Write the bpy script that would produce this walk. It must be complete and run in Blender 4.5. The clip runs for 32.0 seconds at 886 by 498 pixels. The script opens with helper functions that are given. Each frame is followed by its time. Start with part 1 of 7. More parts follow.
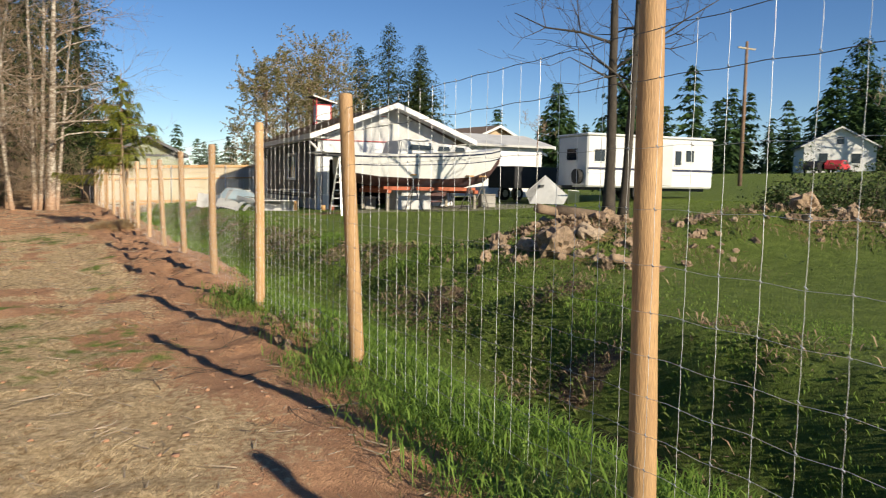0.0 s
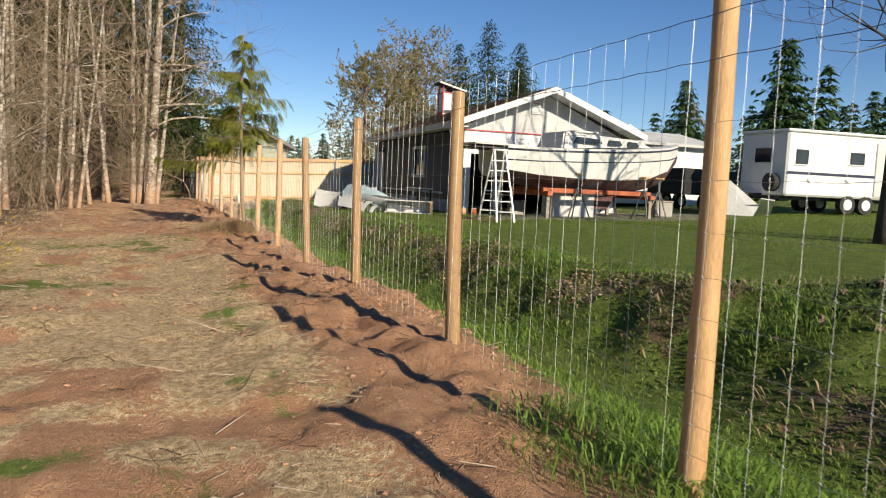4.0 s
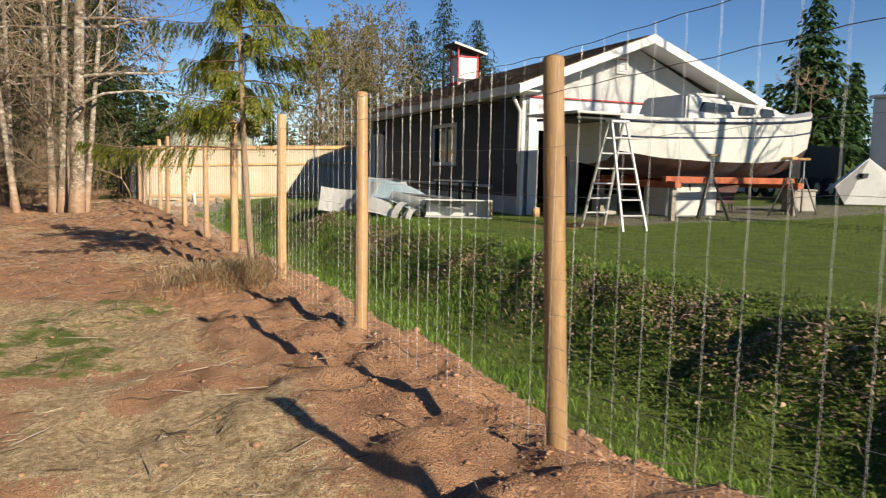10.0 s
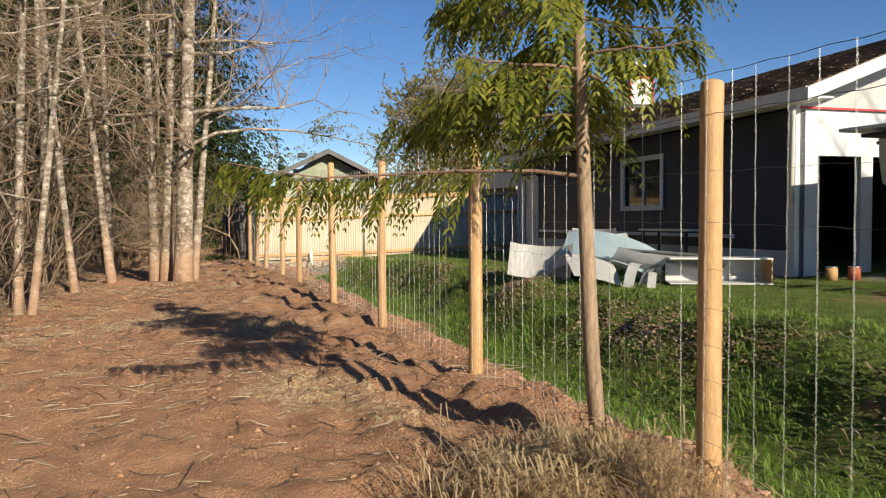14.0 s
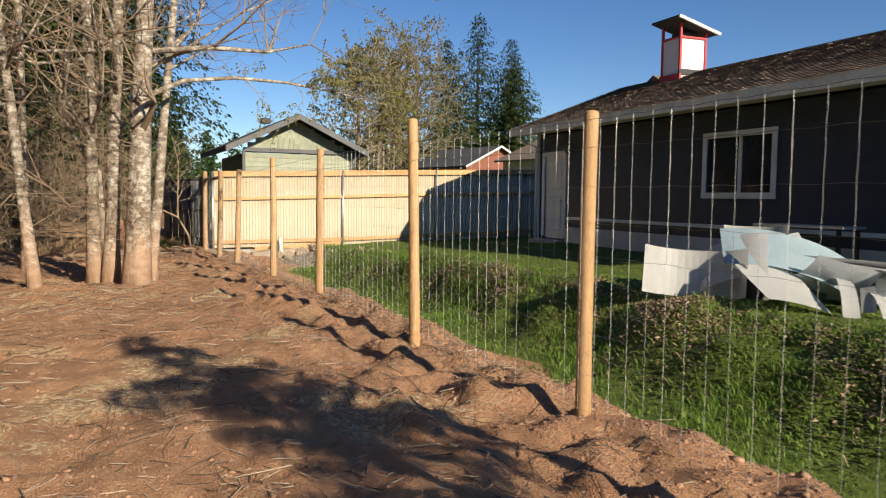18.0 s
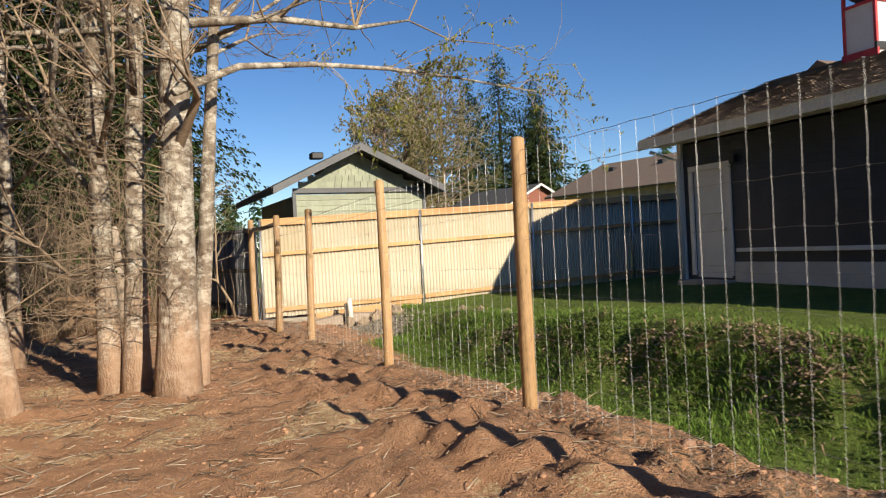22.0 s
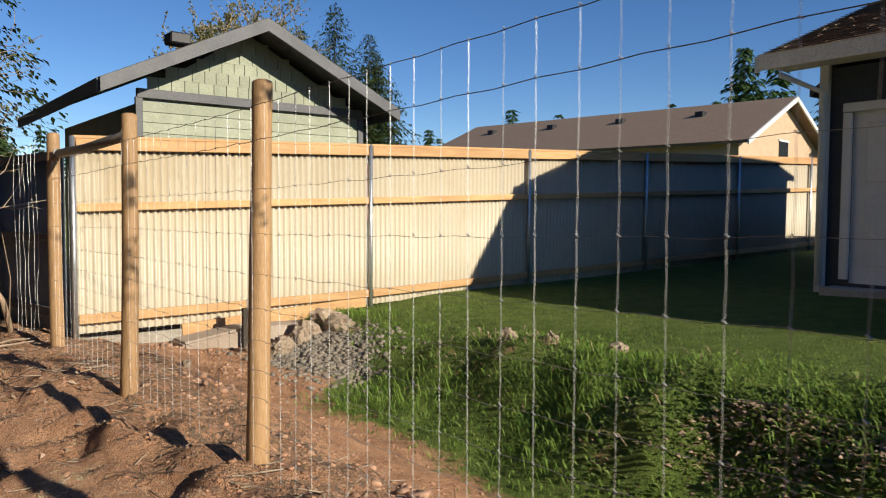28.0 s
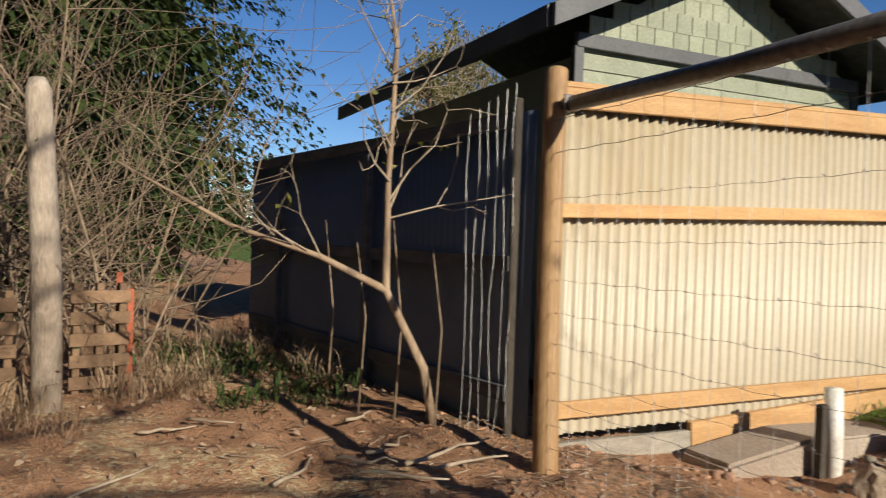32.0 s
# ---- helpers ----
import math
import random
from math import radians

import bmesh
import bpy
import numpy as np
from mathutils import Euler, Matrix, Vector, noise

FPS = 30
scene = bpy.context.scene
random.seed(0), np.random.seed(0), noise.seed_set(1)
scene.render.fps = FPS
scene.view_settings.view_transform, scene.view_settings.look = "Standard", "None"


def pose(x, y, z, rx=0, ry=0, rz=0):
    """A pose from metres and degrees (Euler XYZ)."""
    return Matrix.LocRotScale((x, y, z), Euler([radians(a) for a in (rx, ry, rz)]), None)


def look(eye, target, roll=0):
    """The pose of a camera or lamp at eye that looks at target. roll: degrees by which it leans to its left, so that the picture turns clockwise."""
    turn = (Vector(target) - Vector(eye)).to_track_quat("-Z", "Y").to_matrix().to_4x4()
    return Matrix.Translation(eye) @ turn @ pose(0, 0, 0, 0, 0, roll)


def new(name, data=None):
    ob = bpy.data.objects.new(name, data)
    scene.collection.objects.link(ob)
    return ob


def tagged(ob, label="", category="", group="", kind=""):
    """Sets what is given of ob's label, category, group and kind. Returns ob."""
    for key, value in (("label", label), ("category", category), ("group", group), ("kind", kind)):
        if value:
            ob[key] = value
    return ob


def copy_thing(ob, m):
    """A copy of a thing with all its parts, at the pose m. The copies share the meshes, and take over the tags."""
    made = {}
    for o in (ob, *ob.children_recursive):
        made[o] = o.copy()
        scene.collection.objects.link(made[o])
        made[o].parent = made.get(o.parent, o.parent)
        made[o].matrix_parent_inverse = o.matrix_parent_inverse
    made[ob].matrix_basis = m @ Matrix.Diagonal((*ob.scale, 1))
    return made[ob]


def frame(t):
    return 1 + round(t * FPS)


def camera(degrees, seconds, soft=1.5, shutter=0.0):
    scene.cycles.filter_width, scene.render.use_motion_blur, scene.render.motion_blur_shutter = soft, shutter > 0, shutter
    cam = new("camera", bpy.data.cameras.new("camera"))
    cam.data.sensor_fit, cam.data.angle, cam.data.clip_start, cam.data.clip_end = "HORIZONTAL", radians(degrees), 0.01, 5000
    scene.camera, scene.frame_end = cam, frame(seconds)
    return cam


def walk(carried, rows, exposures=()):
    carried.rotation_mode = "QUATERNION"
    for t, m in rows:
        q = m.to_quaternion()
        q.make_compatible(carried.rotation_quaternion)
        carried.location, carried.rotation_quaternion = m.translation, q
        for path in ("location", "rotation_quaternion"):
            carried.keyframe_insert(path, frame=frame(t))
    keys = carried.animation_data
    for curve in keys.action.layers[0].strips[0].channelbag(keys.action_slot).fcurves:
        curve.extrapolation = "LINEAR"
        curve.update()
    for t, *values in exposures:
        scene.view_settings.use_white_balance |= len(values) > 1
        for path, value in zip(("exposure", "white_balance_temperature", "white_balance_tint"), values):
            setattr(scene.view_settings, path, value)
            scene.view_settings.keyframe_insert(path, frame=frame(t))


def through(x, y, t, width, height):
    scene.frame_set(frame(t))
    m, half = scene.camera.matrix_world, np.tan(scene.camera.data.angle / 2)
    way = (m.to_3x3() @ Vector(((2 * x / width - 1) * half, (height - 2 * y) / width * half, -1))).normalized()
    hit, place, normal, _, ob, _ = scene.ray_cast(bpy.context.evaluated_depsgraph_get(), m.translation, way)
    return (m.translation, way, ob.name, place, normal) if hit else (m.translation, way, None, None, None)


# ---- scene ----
# the camera and its walk: seconds, eye, target, roll
cam = camera(61.31, 32.0, soft=1.1, shutter=0.2)
PATH = [
    (0, (0.466, 0.244, 1.5), (5.05, 9.087, 0.618), 1.07),
    (0.5, (0.543, 0.992, 1.434), (6.048, 9.312, 0.747), 0.59),
    (1, (0.543, 1.8, 1.364), (6.305, 9.945, 0.688), 1.48),
    (1.5, (0.52, 2.486, 1.374), (5.708, 10.972, 0.343), 0.93),
    (2, (0.489, 3.206, 1.364), (5.218, 11.968, 0.435), 1.56),
    (2.5, (0.445, 3.863, 1.373), (4.849, 12.769, 0.244), 1.93),
    (3, (0.419, 4.581, 1.333), (3.978, 13.877, 0.372), 4.34),
    (3.5, (0.359, 5.346, 1.317), (3.827, 14.678, 0.374), 3.49),
    (5.5, (0.468, 7.951, 1.288), (4.722, 16.985, 0.74), 0.17),
    (6, (0.472, 8.715, 1.292), (4.627, 17.802, 0.886), 1.11),
    (6.5, (0.532, 9.308, 1.308), (4.509, 18.482, 1.121), 0.26),
    (7, (0.527, 10.025, 1.295), (4.347, 19.26, 0.94), 1.61),
    (7.5, (0.533, 10.74, 1.299), (4.413, 19.917, 0.436), 1.63),
    (8, (0.478, 11.384, 1.319), (4.266, 20.595, 0.42), 0.41),
    (8.5, (0.478, 11.943, 1.351), (4.593, 21.021, 0.543), 0.23),
    (9, (0.487, 12.62, 1.369), (4.817, 21.593, 0.51), 0.96),
    (9.5, (0.487, 13.275, 1.382), (5.028, 22.122, 0.327), 1.00),
    (10, (0.464, 13.916, 1.342), (4.767, 22.882, 0.305), 1.14),
    (10.5, (0.405, 14.645, 1.292), (4.302, 23.751, -0.086), 1.11),
    (11, (0.425, 15.348, 1.281), (4.323, 24.454, -0.086), 0.75),
    (11.5, (0.291, 15.934, 1.374), (4.228, 25.075, 0.401), 0.78),
    (12, (0.25, 16.643, 1.39), (3.719, 25.991, 0.628), -0.67),
    (12.5, (0.192, 17.309, 1.377), (3.487, 26.743, 1.002), -0.67),
    (13, (0.176, 17.922, 1.364), (3.262, 27.421, 0.872), -0.37),
    (13.5, (0.142, 18.735, 1.32), (3.359, 28.195, 0.9), -0.65),
    (14, (0.212, 19.454, 1.318), (3.52, 28.883, 0.928), -0.34),
    (14.5, (0.204, 20.056, 1.366), (3.475, 29.495, 0.91), -0.54),
    (16.5, (-0.39, 22.221, 1.299), (4.125, 31.134, 0.867), 2.25),
    (17, (-0.325, 22.824, 1.378), (4.424, 31.608, 0.835), 2.50),
    (17.5, (-0.382, 23.389, 1.393), (3.987, 32.369, 0.862), 3.25),
    (18, (-0.436, 24.067, 1.441), (3.835, 33.084, 0.761), 0.78),
    (18.5, (-0.487, 24.684, 1.447), (3.587, 33.807, 1.019), 0.87),
    (19, (-0.564, 25.281, 1.453), (3.6, 34.364, 1.055), 0.22),
    (19.5, (-0.591, 25.823, 1.452), (3.85, 34.751, 0.701), 0.24),
    (20, (-0.678, 26.413, 1.492), (3.712, 35.378, 0.89), 0.72),
    (20.5, (-0.684, 27.03, 1.491), (3.67, 35.993, 0.641), 0.56),
    (21, (-0.59, 27.706, 1.485), (3.539, 36.81, 1.203), 1.10),
    (21.5, (-0.488, 28.385, 1.391), (3.456, 37.567, 1.77), 3.35),
    (22, (-0.332, 29.166, 1.325), (3.75, 38.295, 1.287), -2.88),
    (22.5, (-0.25, 29.874, 1.284), (3.706, 39.048, 0.838), -2.96),
    (23, (-0.195, 30.466, 1.339), (3.916, 39.558, 0.676), -3.73),
    (23.5, (-0.084, 31.172, 1.257), (4.328, 40.143, 1.046), -2.93),
    (24, (0.018, 31.807, 1.276), (4.35, 40.813, 1.629), -3.37),
    (24.5, (0.108, 32.386, 1.302), (4.839, 41.184, 1.754), -2.65),
    (25, (0.082, 32.908, 1.303), (5.254, 41.466, 1.341), 2.04),
    (25.5, (0.213, 33.466, 1.317), (6.119, 41.535, 1.342), 1.86),
    (27.5, (0.715, 36.039, 1.356), (6.941, 43.85, 0.879), 1.53),
    (28, (0.768, 36.707, 1.327), (6.988, 44.519, 0.806), 0.32),
    (28.5, (0.896, 37.309, 1.288), (6.572, 45.53, 0.835), 0.64),
    (29, (1.032, 37.941, 1.258), (6.625, 46.213, 0.714), -2.21),
    (29.5, (1.087, 38.503, 1.232), (7.128, 46.463, 0.84), -4.34),
    (30, (1.172, 39.195, 1.345), (6.421, 47.687, 0.764), -2.91),
    (30.5, (1.012, 39.692, 1.318), (5.833, 48.427, 0.642), -0.90),
    (31, (0.874, 40.28, 1.244), (5.926, 48.898, 0.8), -0.24),
    (31.5, (0.476, 40.938, 1.189), (5.538, 49.559, 1.011), 1.19),
    (32, (0.199, 41.547, 1.138), (4.39, 50.626, 1.001), 2.02),
]
walk(cam, [(t, look(e, g, r)) for t, e, g, r in PATH], exposures=[(0.0, 0.50, 6800, 10), (14.0, 0.54, 6800, 10), (20.0, 0.60, 6800, 10), (24.0, 0.58, 6450, 10), (28.0, 0.50, 6350, 10), (32.0, 0.36, 6350, 10)])

# ---- daylight ----
SUN_FROM, SUN_HEIGHT = 166.5, 24.0
SUN_AZ = radians(SUN_FROM)          # compass angle from +y towards +x, of the place the sun stands in
SUN_EL = radians(SUN_HEIGHT)
world = bpy.data.worlds.new("world")
scene.world = world
world.use_nodes = True
wn = world.node_tree
wn.nodes.clear()
sky = wn.nodes.new("ShaderNodeTexSky")
sky.sky_type = 'NISHITA'
sky.sun_disc = False
sky.sun_elevation = SUN_EL
sky.sun_rotation = SUN_AZ
sky.altitude = 2500
sky.air_density = 1.0
sky.dust_density = 0.0
sky.ozone_density = 2.0
bg = wn.nodes.new("ShaderNodeBackground")
bg.inputs["Strength"].default_value = 0.080
wo = wn.nodes.new("ShaderNodeOutputWorld")
hue = wn.nodes.new("ShaderNodeHueSaturation")
hue.inputs["Saturation"].default_value = 1.24
hue.inputs["Hue"].default_value = 0.507
wn.links.new(sky.outputs[0], hue.inputs["Color"])
wn.links.new(hue.outputs[0], bg.inputs[0])
wn.links.new(bg.outputs[0], wo.inputs[0])
sun_data = bpy.data.lights.new("sun", 'SUN')
sun_data.energy = 5.0
sun_data.angle = radians(0.53)
sun_data.color = (1.0, 0.90, 0.72)
sun = new("sun", sun_data)
sun_way = Vector((math.sin(SUN_AZ) * math.cos(SUN_EL), math.cos(SUN_AZ) * math.cos(SUN_EL), math.sin(SUN_EL)))
sun.matrix_world = look(sun_way * 60, (0, 0, 0))
tagged(sun, kind="structure")

# ---- materials ----
def shader(name):
    m = bpy.data.materials.new(name)
    m.use_nodes = True
    nt = m.node_tree
    return m, nt, nt.nodes["Principled BSDF"]


def node(nt, kind, **values):
    n = nt.nodes.new("ShaderNode" + kind)
    for key, v in values.items():
        n.inputs[key.replace("_", " ")].default_value = v
    return n


def ramp(nt, source, stops):
    r = nt.nodes.new("ShaderNodeValToRGB")
    e = r.color_ramp.elements
    while len(e) < len(stops):
        e.new(0.5)
    for el, (at, col) in zip(e, stops):
        el.position, el.color = at, (*col, 1)
    nt.links.new(source, r.inputs[0])
    return r.outputs[0]


def mixed(nt, fac, a, b):
    m = nt.nodes.new("ShaderNodeMix")
    m.data_type = 'RGBA'
    for value, sock in ((fac, m.inputs[0]), (a, m.inputs[6]), (b, m.inputs[7])):
        if hasattr(value, "links"):
            nt.links.new(value, sock)
        else:
            sock.default_value = value if isinstance(value, float) else (*value, 1)
    return m.outputs[2]


def coords(nt, stretch=(1, 1, 1), turn=(0, 0, 0)):
    tc = nt.nodes.new("ShaderNodeTexCoord")
    mp = nt.nodes.new("ShaderNodeMapping")
    mp.inputs["Scale"].default_value = stretch
    mp.inputs["Rotation"].default_value = turn
    nt.links.new(tc.outputs["Object"], mp.inputs[0])
    return mp.outputs[0]


def grain(nt, where, scale, detail=6.0, rough=0.6):
    n = node(nt, "TexNoise", Scale=scale, Detail=detail, Roughness=rough)
    if where is not None:
        nt.links.new(where, n.inputs["Vector"])
    return n.outputs["Fac"]


def bumped(nt, b, height, strength, distance=0.02):
    n = node(nt, "Bump", Strength=strength, Distance=distance)
    nt.links.new(height, n.inputs["Height"])
    nt.links.new(n.outputs[0], b.inputs["Normal"])


def surface(name, dark, light, rough=0.7, scale=6.0, fine=60.0, bump=0.3, metal=0.0, stretch=(1, 1, 1), per_piece=0.0, stain=None, depth=0.01, spec=0.5, tone=(0.72, 1.15)):
    """A two-scale noise material: dark and light colours, a fine grain, and stains of a third colour."""
    m, nt, b = shader(name)
    where = coords(nt, stretch)
    big, small = grain(nt, where, scale), grain(nt, where, fine, 3.0)
    col = ramp(nt, big, [(0.3, dark), (0.7, light)])
    shade = ramp(nt, small, [(0.25, (tone[0],) * 3), (0.75, (tone[1],) * 3)])
    mul = nt.nodes.new("ShaderNodeMix")
    mul.data_type, mul.blend_type = 'RGBA', 'MULTIPLY'
    mul.inputs[0].default_value = 1.0
    nt.links.new(col, mul.inputs[6])
    nt.links.new(shade, mul.inputs[7])
    out = mul.outputs[2]
    if stain:
        spots = ramp(nt, grain(nt, where, scale * 0.45, 8.0, 0.7), [(0.52, (0, 0, 0)), (0.68, (1, 1, 1))])
        out = mixed(nt, spots, out, stain)
    if per_piece:
        info = nt.nodes.new("ShaderNodeObjectInfo")
        hsv = nt.nodes.new("ShaderNodeHueSaturation")
        val = node(nt, "MapRange", To_Min=1 - per_piece, To_Max=1 + per_piece)
        nt.links.new(info.outputs["Random"], val.inputs["Value"])
        nt.links.new(val.outputs[0], hsv.inputs["Value"])
        nt.links.new(out, hsv.inputs["Color"])
        out = hsv.outputs[0]
    nt.links.new(out, b.inputs["Base Color"])
    b.inputs["Roughness"].default_value = rough
    b.inputs["Metallic"].default_value = metal
    b.inputs["Specular IOR Level"].default_value = spec
    if bump:
        bumped(nt, b, small, bump, depth)
    return m


def foliage(name, dark, light, through=0.25):
    """Leaves: each clump has its own tone, and lets some light through."""
    m, nt, b = shader(name)
    geo = nt.nodes.new("ShaderNodeNewGeometry")
    col = ramp(nt, geo.outputs["Random Per Island"], [(0.0, dark), (1.0, light)])
    nt.links.new(col, b.inputs["Base Color"])
    b.inputs["Roughness"].default_value = 0.55
    b.inputs["Specular IOR Level"].default_value = 0.25
    if through:
        tr = nt.nodes.new("ShaderNodeBsdfTranslucent")
        mx = nt.nodes.new("ShaderNodeMixShader")
        mx.inputs[0].default_value = through
        nt.links.new(col, tr.inputs[0])
        nt.links.new(b.outputs[0], mx.inputs[1])
        nt.links.new(tr.outputs[0], mx.inputs[2])
        nt.links.new(mx.outputs[0], nt.nodes["Material Output"].inputs[0])
    return m


POST_WOOD = surface("peeled_post_wood", (0.35, 0.205, 0.095), (0.52, 0.325, 0.155), 0.65, 5, 50, 0.35, stretch=(4, 4, 0.5), per_piece=0.22, stain=(0.30, 0.16, 0.07))
POST_END = surface("post_end_grain", (0.40, 0.20, 0.08), (0.55, 0.31, 0.13), 0.8, 20, 90, 0.3)
WIRE = surface("galvanised_wire", (0.7, 0.7, 0.69), (0.82, 0.82, 0.81), 0.5, 30, 200, 0.0, metal=0.6)
WIRE_MID = surface("dull_wire", (0.30, 0.29, 0.28), (0.45, 0.44, 0.42), 0.5, 30, 200, 0.0, metal=0.6)
WIRE_DARK = surface("weathered_wire", (0.12, 0.11, 0.10), (0.25, 0.23, 0.21), 0.5, 30, 200, 0.0, metal=0.5)
LUMBER = surface("fir_lumber", (0.46, 0.255, 0.105), (0.62, 0.385, 0.175), 0.65, 3, 45, 0.3, stretch=(0.5, 4, 4), per_piece=0.12, stain=(0.42, 0.22, 0.09))
LUMBER_OLD = surface("grey_lumber", (0.22, 0.19, 0.15), (0.38, 0.34, 0.28), 0.85, 4, 50, 0.5, stretch=(1, 1, 3), per_piece=0.15)
PANEL = surface("cream_corrugated_sheet", (0.43, 0.372, 0.275), (0.48, 0.415, 0.31), 0.45, 1.2, 30, 0.06, stain=(0.42, 0.345, 0.23), tone=(0.93, 1.04))
# side fence: the bluish shade it stands in is put into both colours
PANEL_SHADED = surface("shade_coloured_sheet", (0.15, 0.185, 0.245), (0.20, 0.24, 0.305), 0.5, 1.5, 30, 0.08, tone=(0.93, 1.04))
TIMBER_SHADED = surface("shade_coloured_timber", (0.08, 0.085, 0.095), (0.15, 0.155, 0.165), 0.85, 4, 50, 0.4, stretch=(1, 1, 3))
STEEL = surface("galvanised_steel", (0.46, 0.48, 0.50), (0.62, 0.64, 0.66), 0.38, 8, 60, 0.05, metal=0.85)
NAVY = surface("navy_grey_siding", (0.019, 0.028, 0.047), (0.029, 0.041, 0.064), 0.6, 2, 40, 0.15)
WHITE = surface("white_paint", (0.64, 0.64, 0.63), (0.72, 0.72, 0.71), 0.5, 2, 40, 0.08, stain=(0.60, 0.59, 0.565), tone=(0.93, 1.04))
WHITE_WORN = surface("worn_white_wall", (0.46, 0.46, 0.455), (0.57, 0.57, 0.56), 0.7, 1.4, 25, 0.2, stain=(0.40, 0.40, 0.40), tone=(0.93, 1.04))
TRIM_GREY = surface("pale_grey_paint", (0.55, 0.57, 0.59), (0.66, 0.68, 0.7), 0.55, 2, 40, 0.1, tone=(0.93, 1.04))
CONCRETE = surface("concrete", (0.30, 0.28, 0.25), (0.42, 0.40, 0.36), 0.9, 3, 50, 0.4)
SOFFIT = surface("soffit_paint", (0.7, 0.67, 0.6), (0.8, 0.77, 0.7), 0.6, 2, 40, 0.1)
SHINGLE = surface("brown_asphalt_shingle", (0.165, 0.115, 0.084), (0.225, 0.162, 0.118), 0.95, 9, 120, 0.4, per_piece=0.18)
def make_tabs():
    m, nt, b = shader("brown_shingle_tabs")
    geo = nt.nodes.new("ShaderNodeNewGeometry")
    col = ramp(nt, geo.outputs["Random Per Island"], [(0.0, (0.26, 0.18, 0.13)), (0.6, (0.37, 0.27, 0.20)), (1.0, (0.45, 0.345, 0.255))])
    where = coords(nt)
    fine = grain(nt, where, 150.0, 2.0)
    nt.links.new(mixed(nt, ramp(nt, grain(nt, where, 1.3), [(0.45, (0, 0, 0)), (0.7, (0.6, 0.6, 0.6))]), col, (0.155, 0.13, 0.085)), b.inputs["Base Color"])
    b.inputs["Roughness"].default_value = 0.95
    bumped(nt, b, fine, 0.5, 0.006)
    return m


SHINGLE_TABS = make_tabs()
SHINGLE_DARK = surface("charcoal_shingle", (0.04, 0.04, 0.042), (0.09, 0.088, 0.085), 0.95, 9, 120, 0.6, per_piece=0.3)
SAGE = surface("sage_green_siding", (0.26, 0.28, 0.20), (0.33, 0.35, 0.26), 0.7, 3, 50, 0.2, per_piece=0.10, stain=(0.22, 0.24, 0.18))
FASCIA = surface("dark_grey_fascia", (0.075, 0.078, 0.085), (0.12, 0.12, 0.13), 0.6, 3, 40, 0.1)
RED = surface("red_trim", (0.42, 0.03, 0.04), (0.55, 0.05, 0.06), 0.6, 4, 40, 0.1)
# black paint; also stands in for shade in the bay and panel heap
BLACK = surface("black_paint_and_shade", (0.012, 0.012, 0.014), (0.03, 0.03, 0.033), 0.55, 4, 40, 0.1)
RUBBER = surface("tyre_rubber", (0.018, 0.018, 0.018), (0.035, 0.035, 0.035), 0.85, 8, 80, 0.2)
HULL = surface("chalky_white_gelcoat", (0.50, 0.50, 0.48), (0.58, 0.58, 0.56), 0.4, 1.5, 25, 0.05, stain=(0.46, 0.45, 0.42), tone=(0.93, 1.04))
ANTIFOUL = surface("faded_antifouling", (0.06, 0.035, 0.035), (0.15, 0.065, 0.055), 0.85, 3, 40, 0.2, stain=(0.10, 0.10, 0.13))
NAVY_STRIPE = surface("navy_stripe", (0.015, 0.018, 0.05), (0.03, 0.035, 0.08), 0.4, 3, 40, 0.05)
RUST = surface("rusty_red_steel", (0.30, 0.07, 0.03), (0.45, 0.12, 0.05), 0.7, 6, 60, 0.3)
ALU = surface("brushed_aluminium", (0.62, 0.62, 0.62), (0.74, 0.74, 0.74), 0.4, 8, 80, 0.05, metal=0.6)
SHEET_BLUE = surface("pale_blue_sheet", (0.42, 0.55, 0.62), (0.56, 0.68, 0.74), 0.45, 2, 30, 0.1, tone=(0.93, 1.04))
GLASS_DARK = surface("window_glass", (0.02, 0.025, 0.03), (0.035, 0.04, 0.05), 0.06, 2, 20, 0.0)
BRICK = surface("red_brick_wall", (0.20, 0.07, 0.05), (0.30, 0.12, 0.08), 0.9, 10, 70, 0.4)
OLD_POST = surface("weathered_post_wood", (0.30, 0.23, 0.17), (0.55, 0.46, 0.37), 0.9, 5, 60, 0.8, stretch=(1, 1, 0.3), stain=(0.20, 0.15, 0.11), depth=0.015)


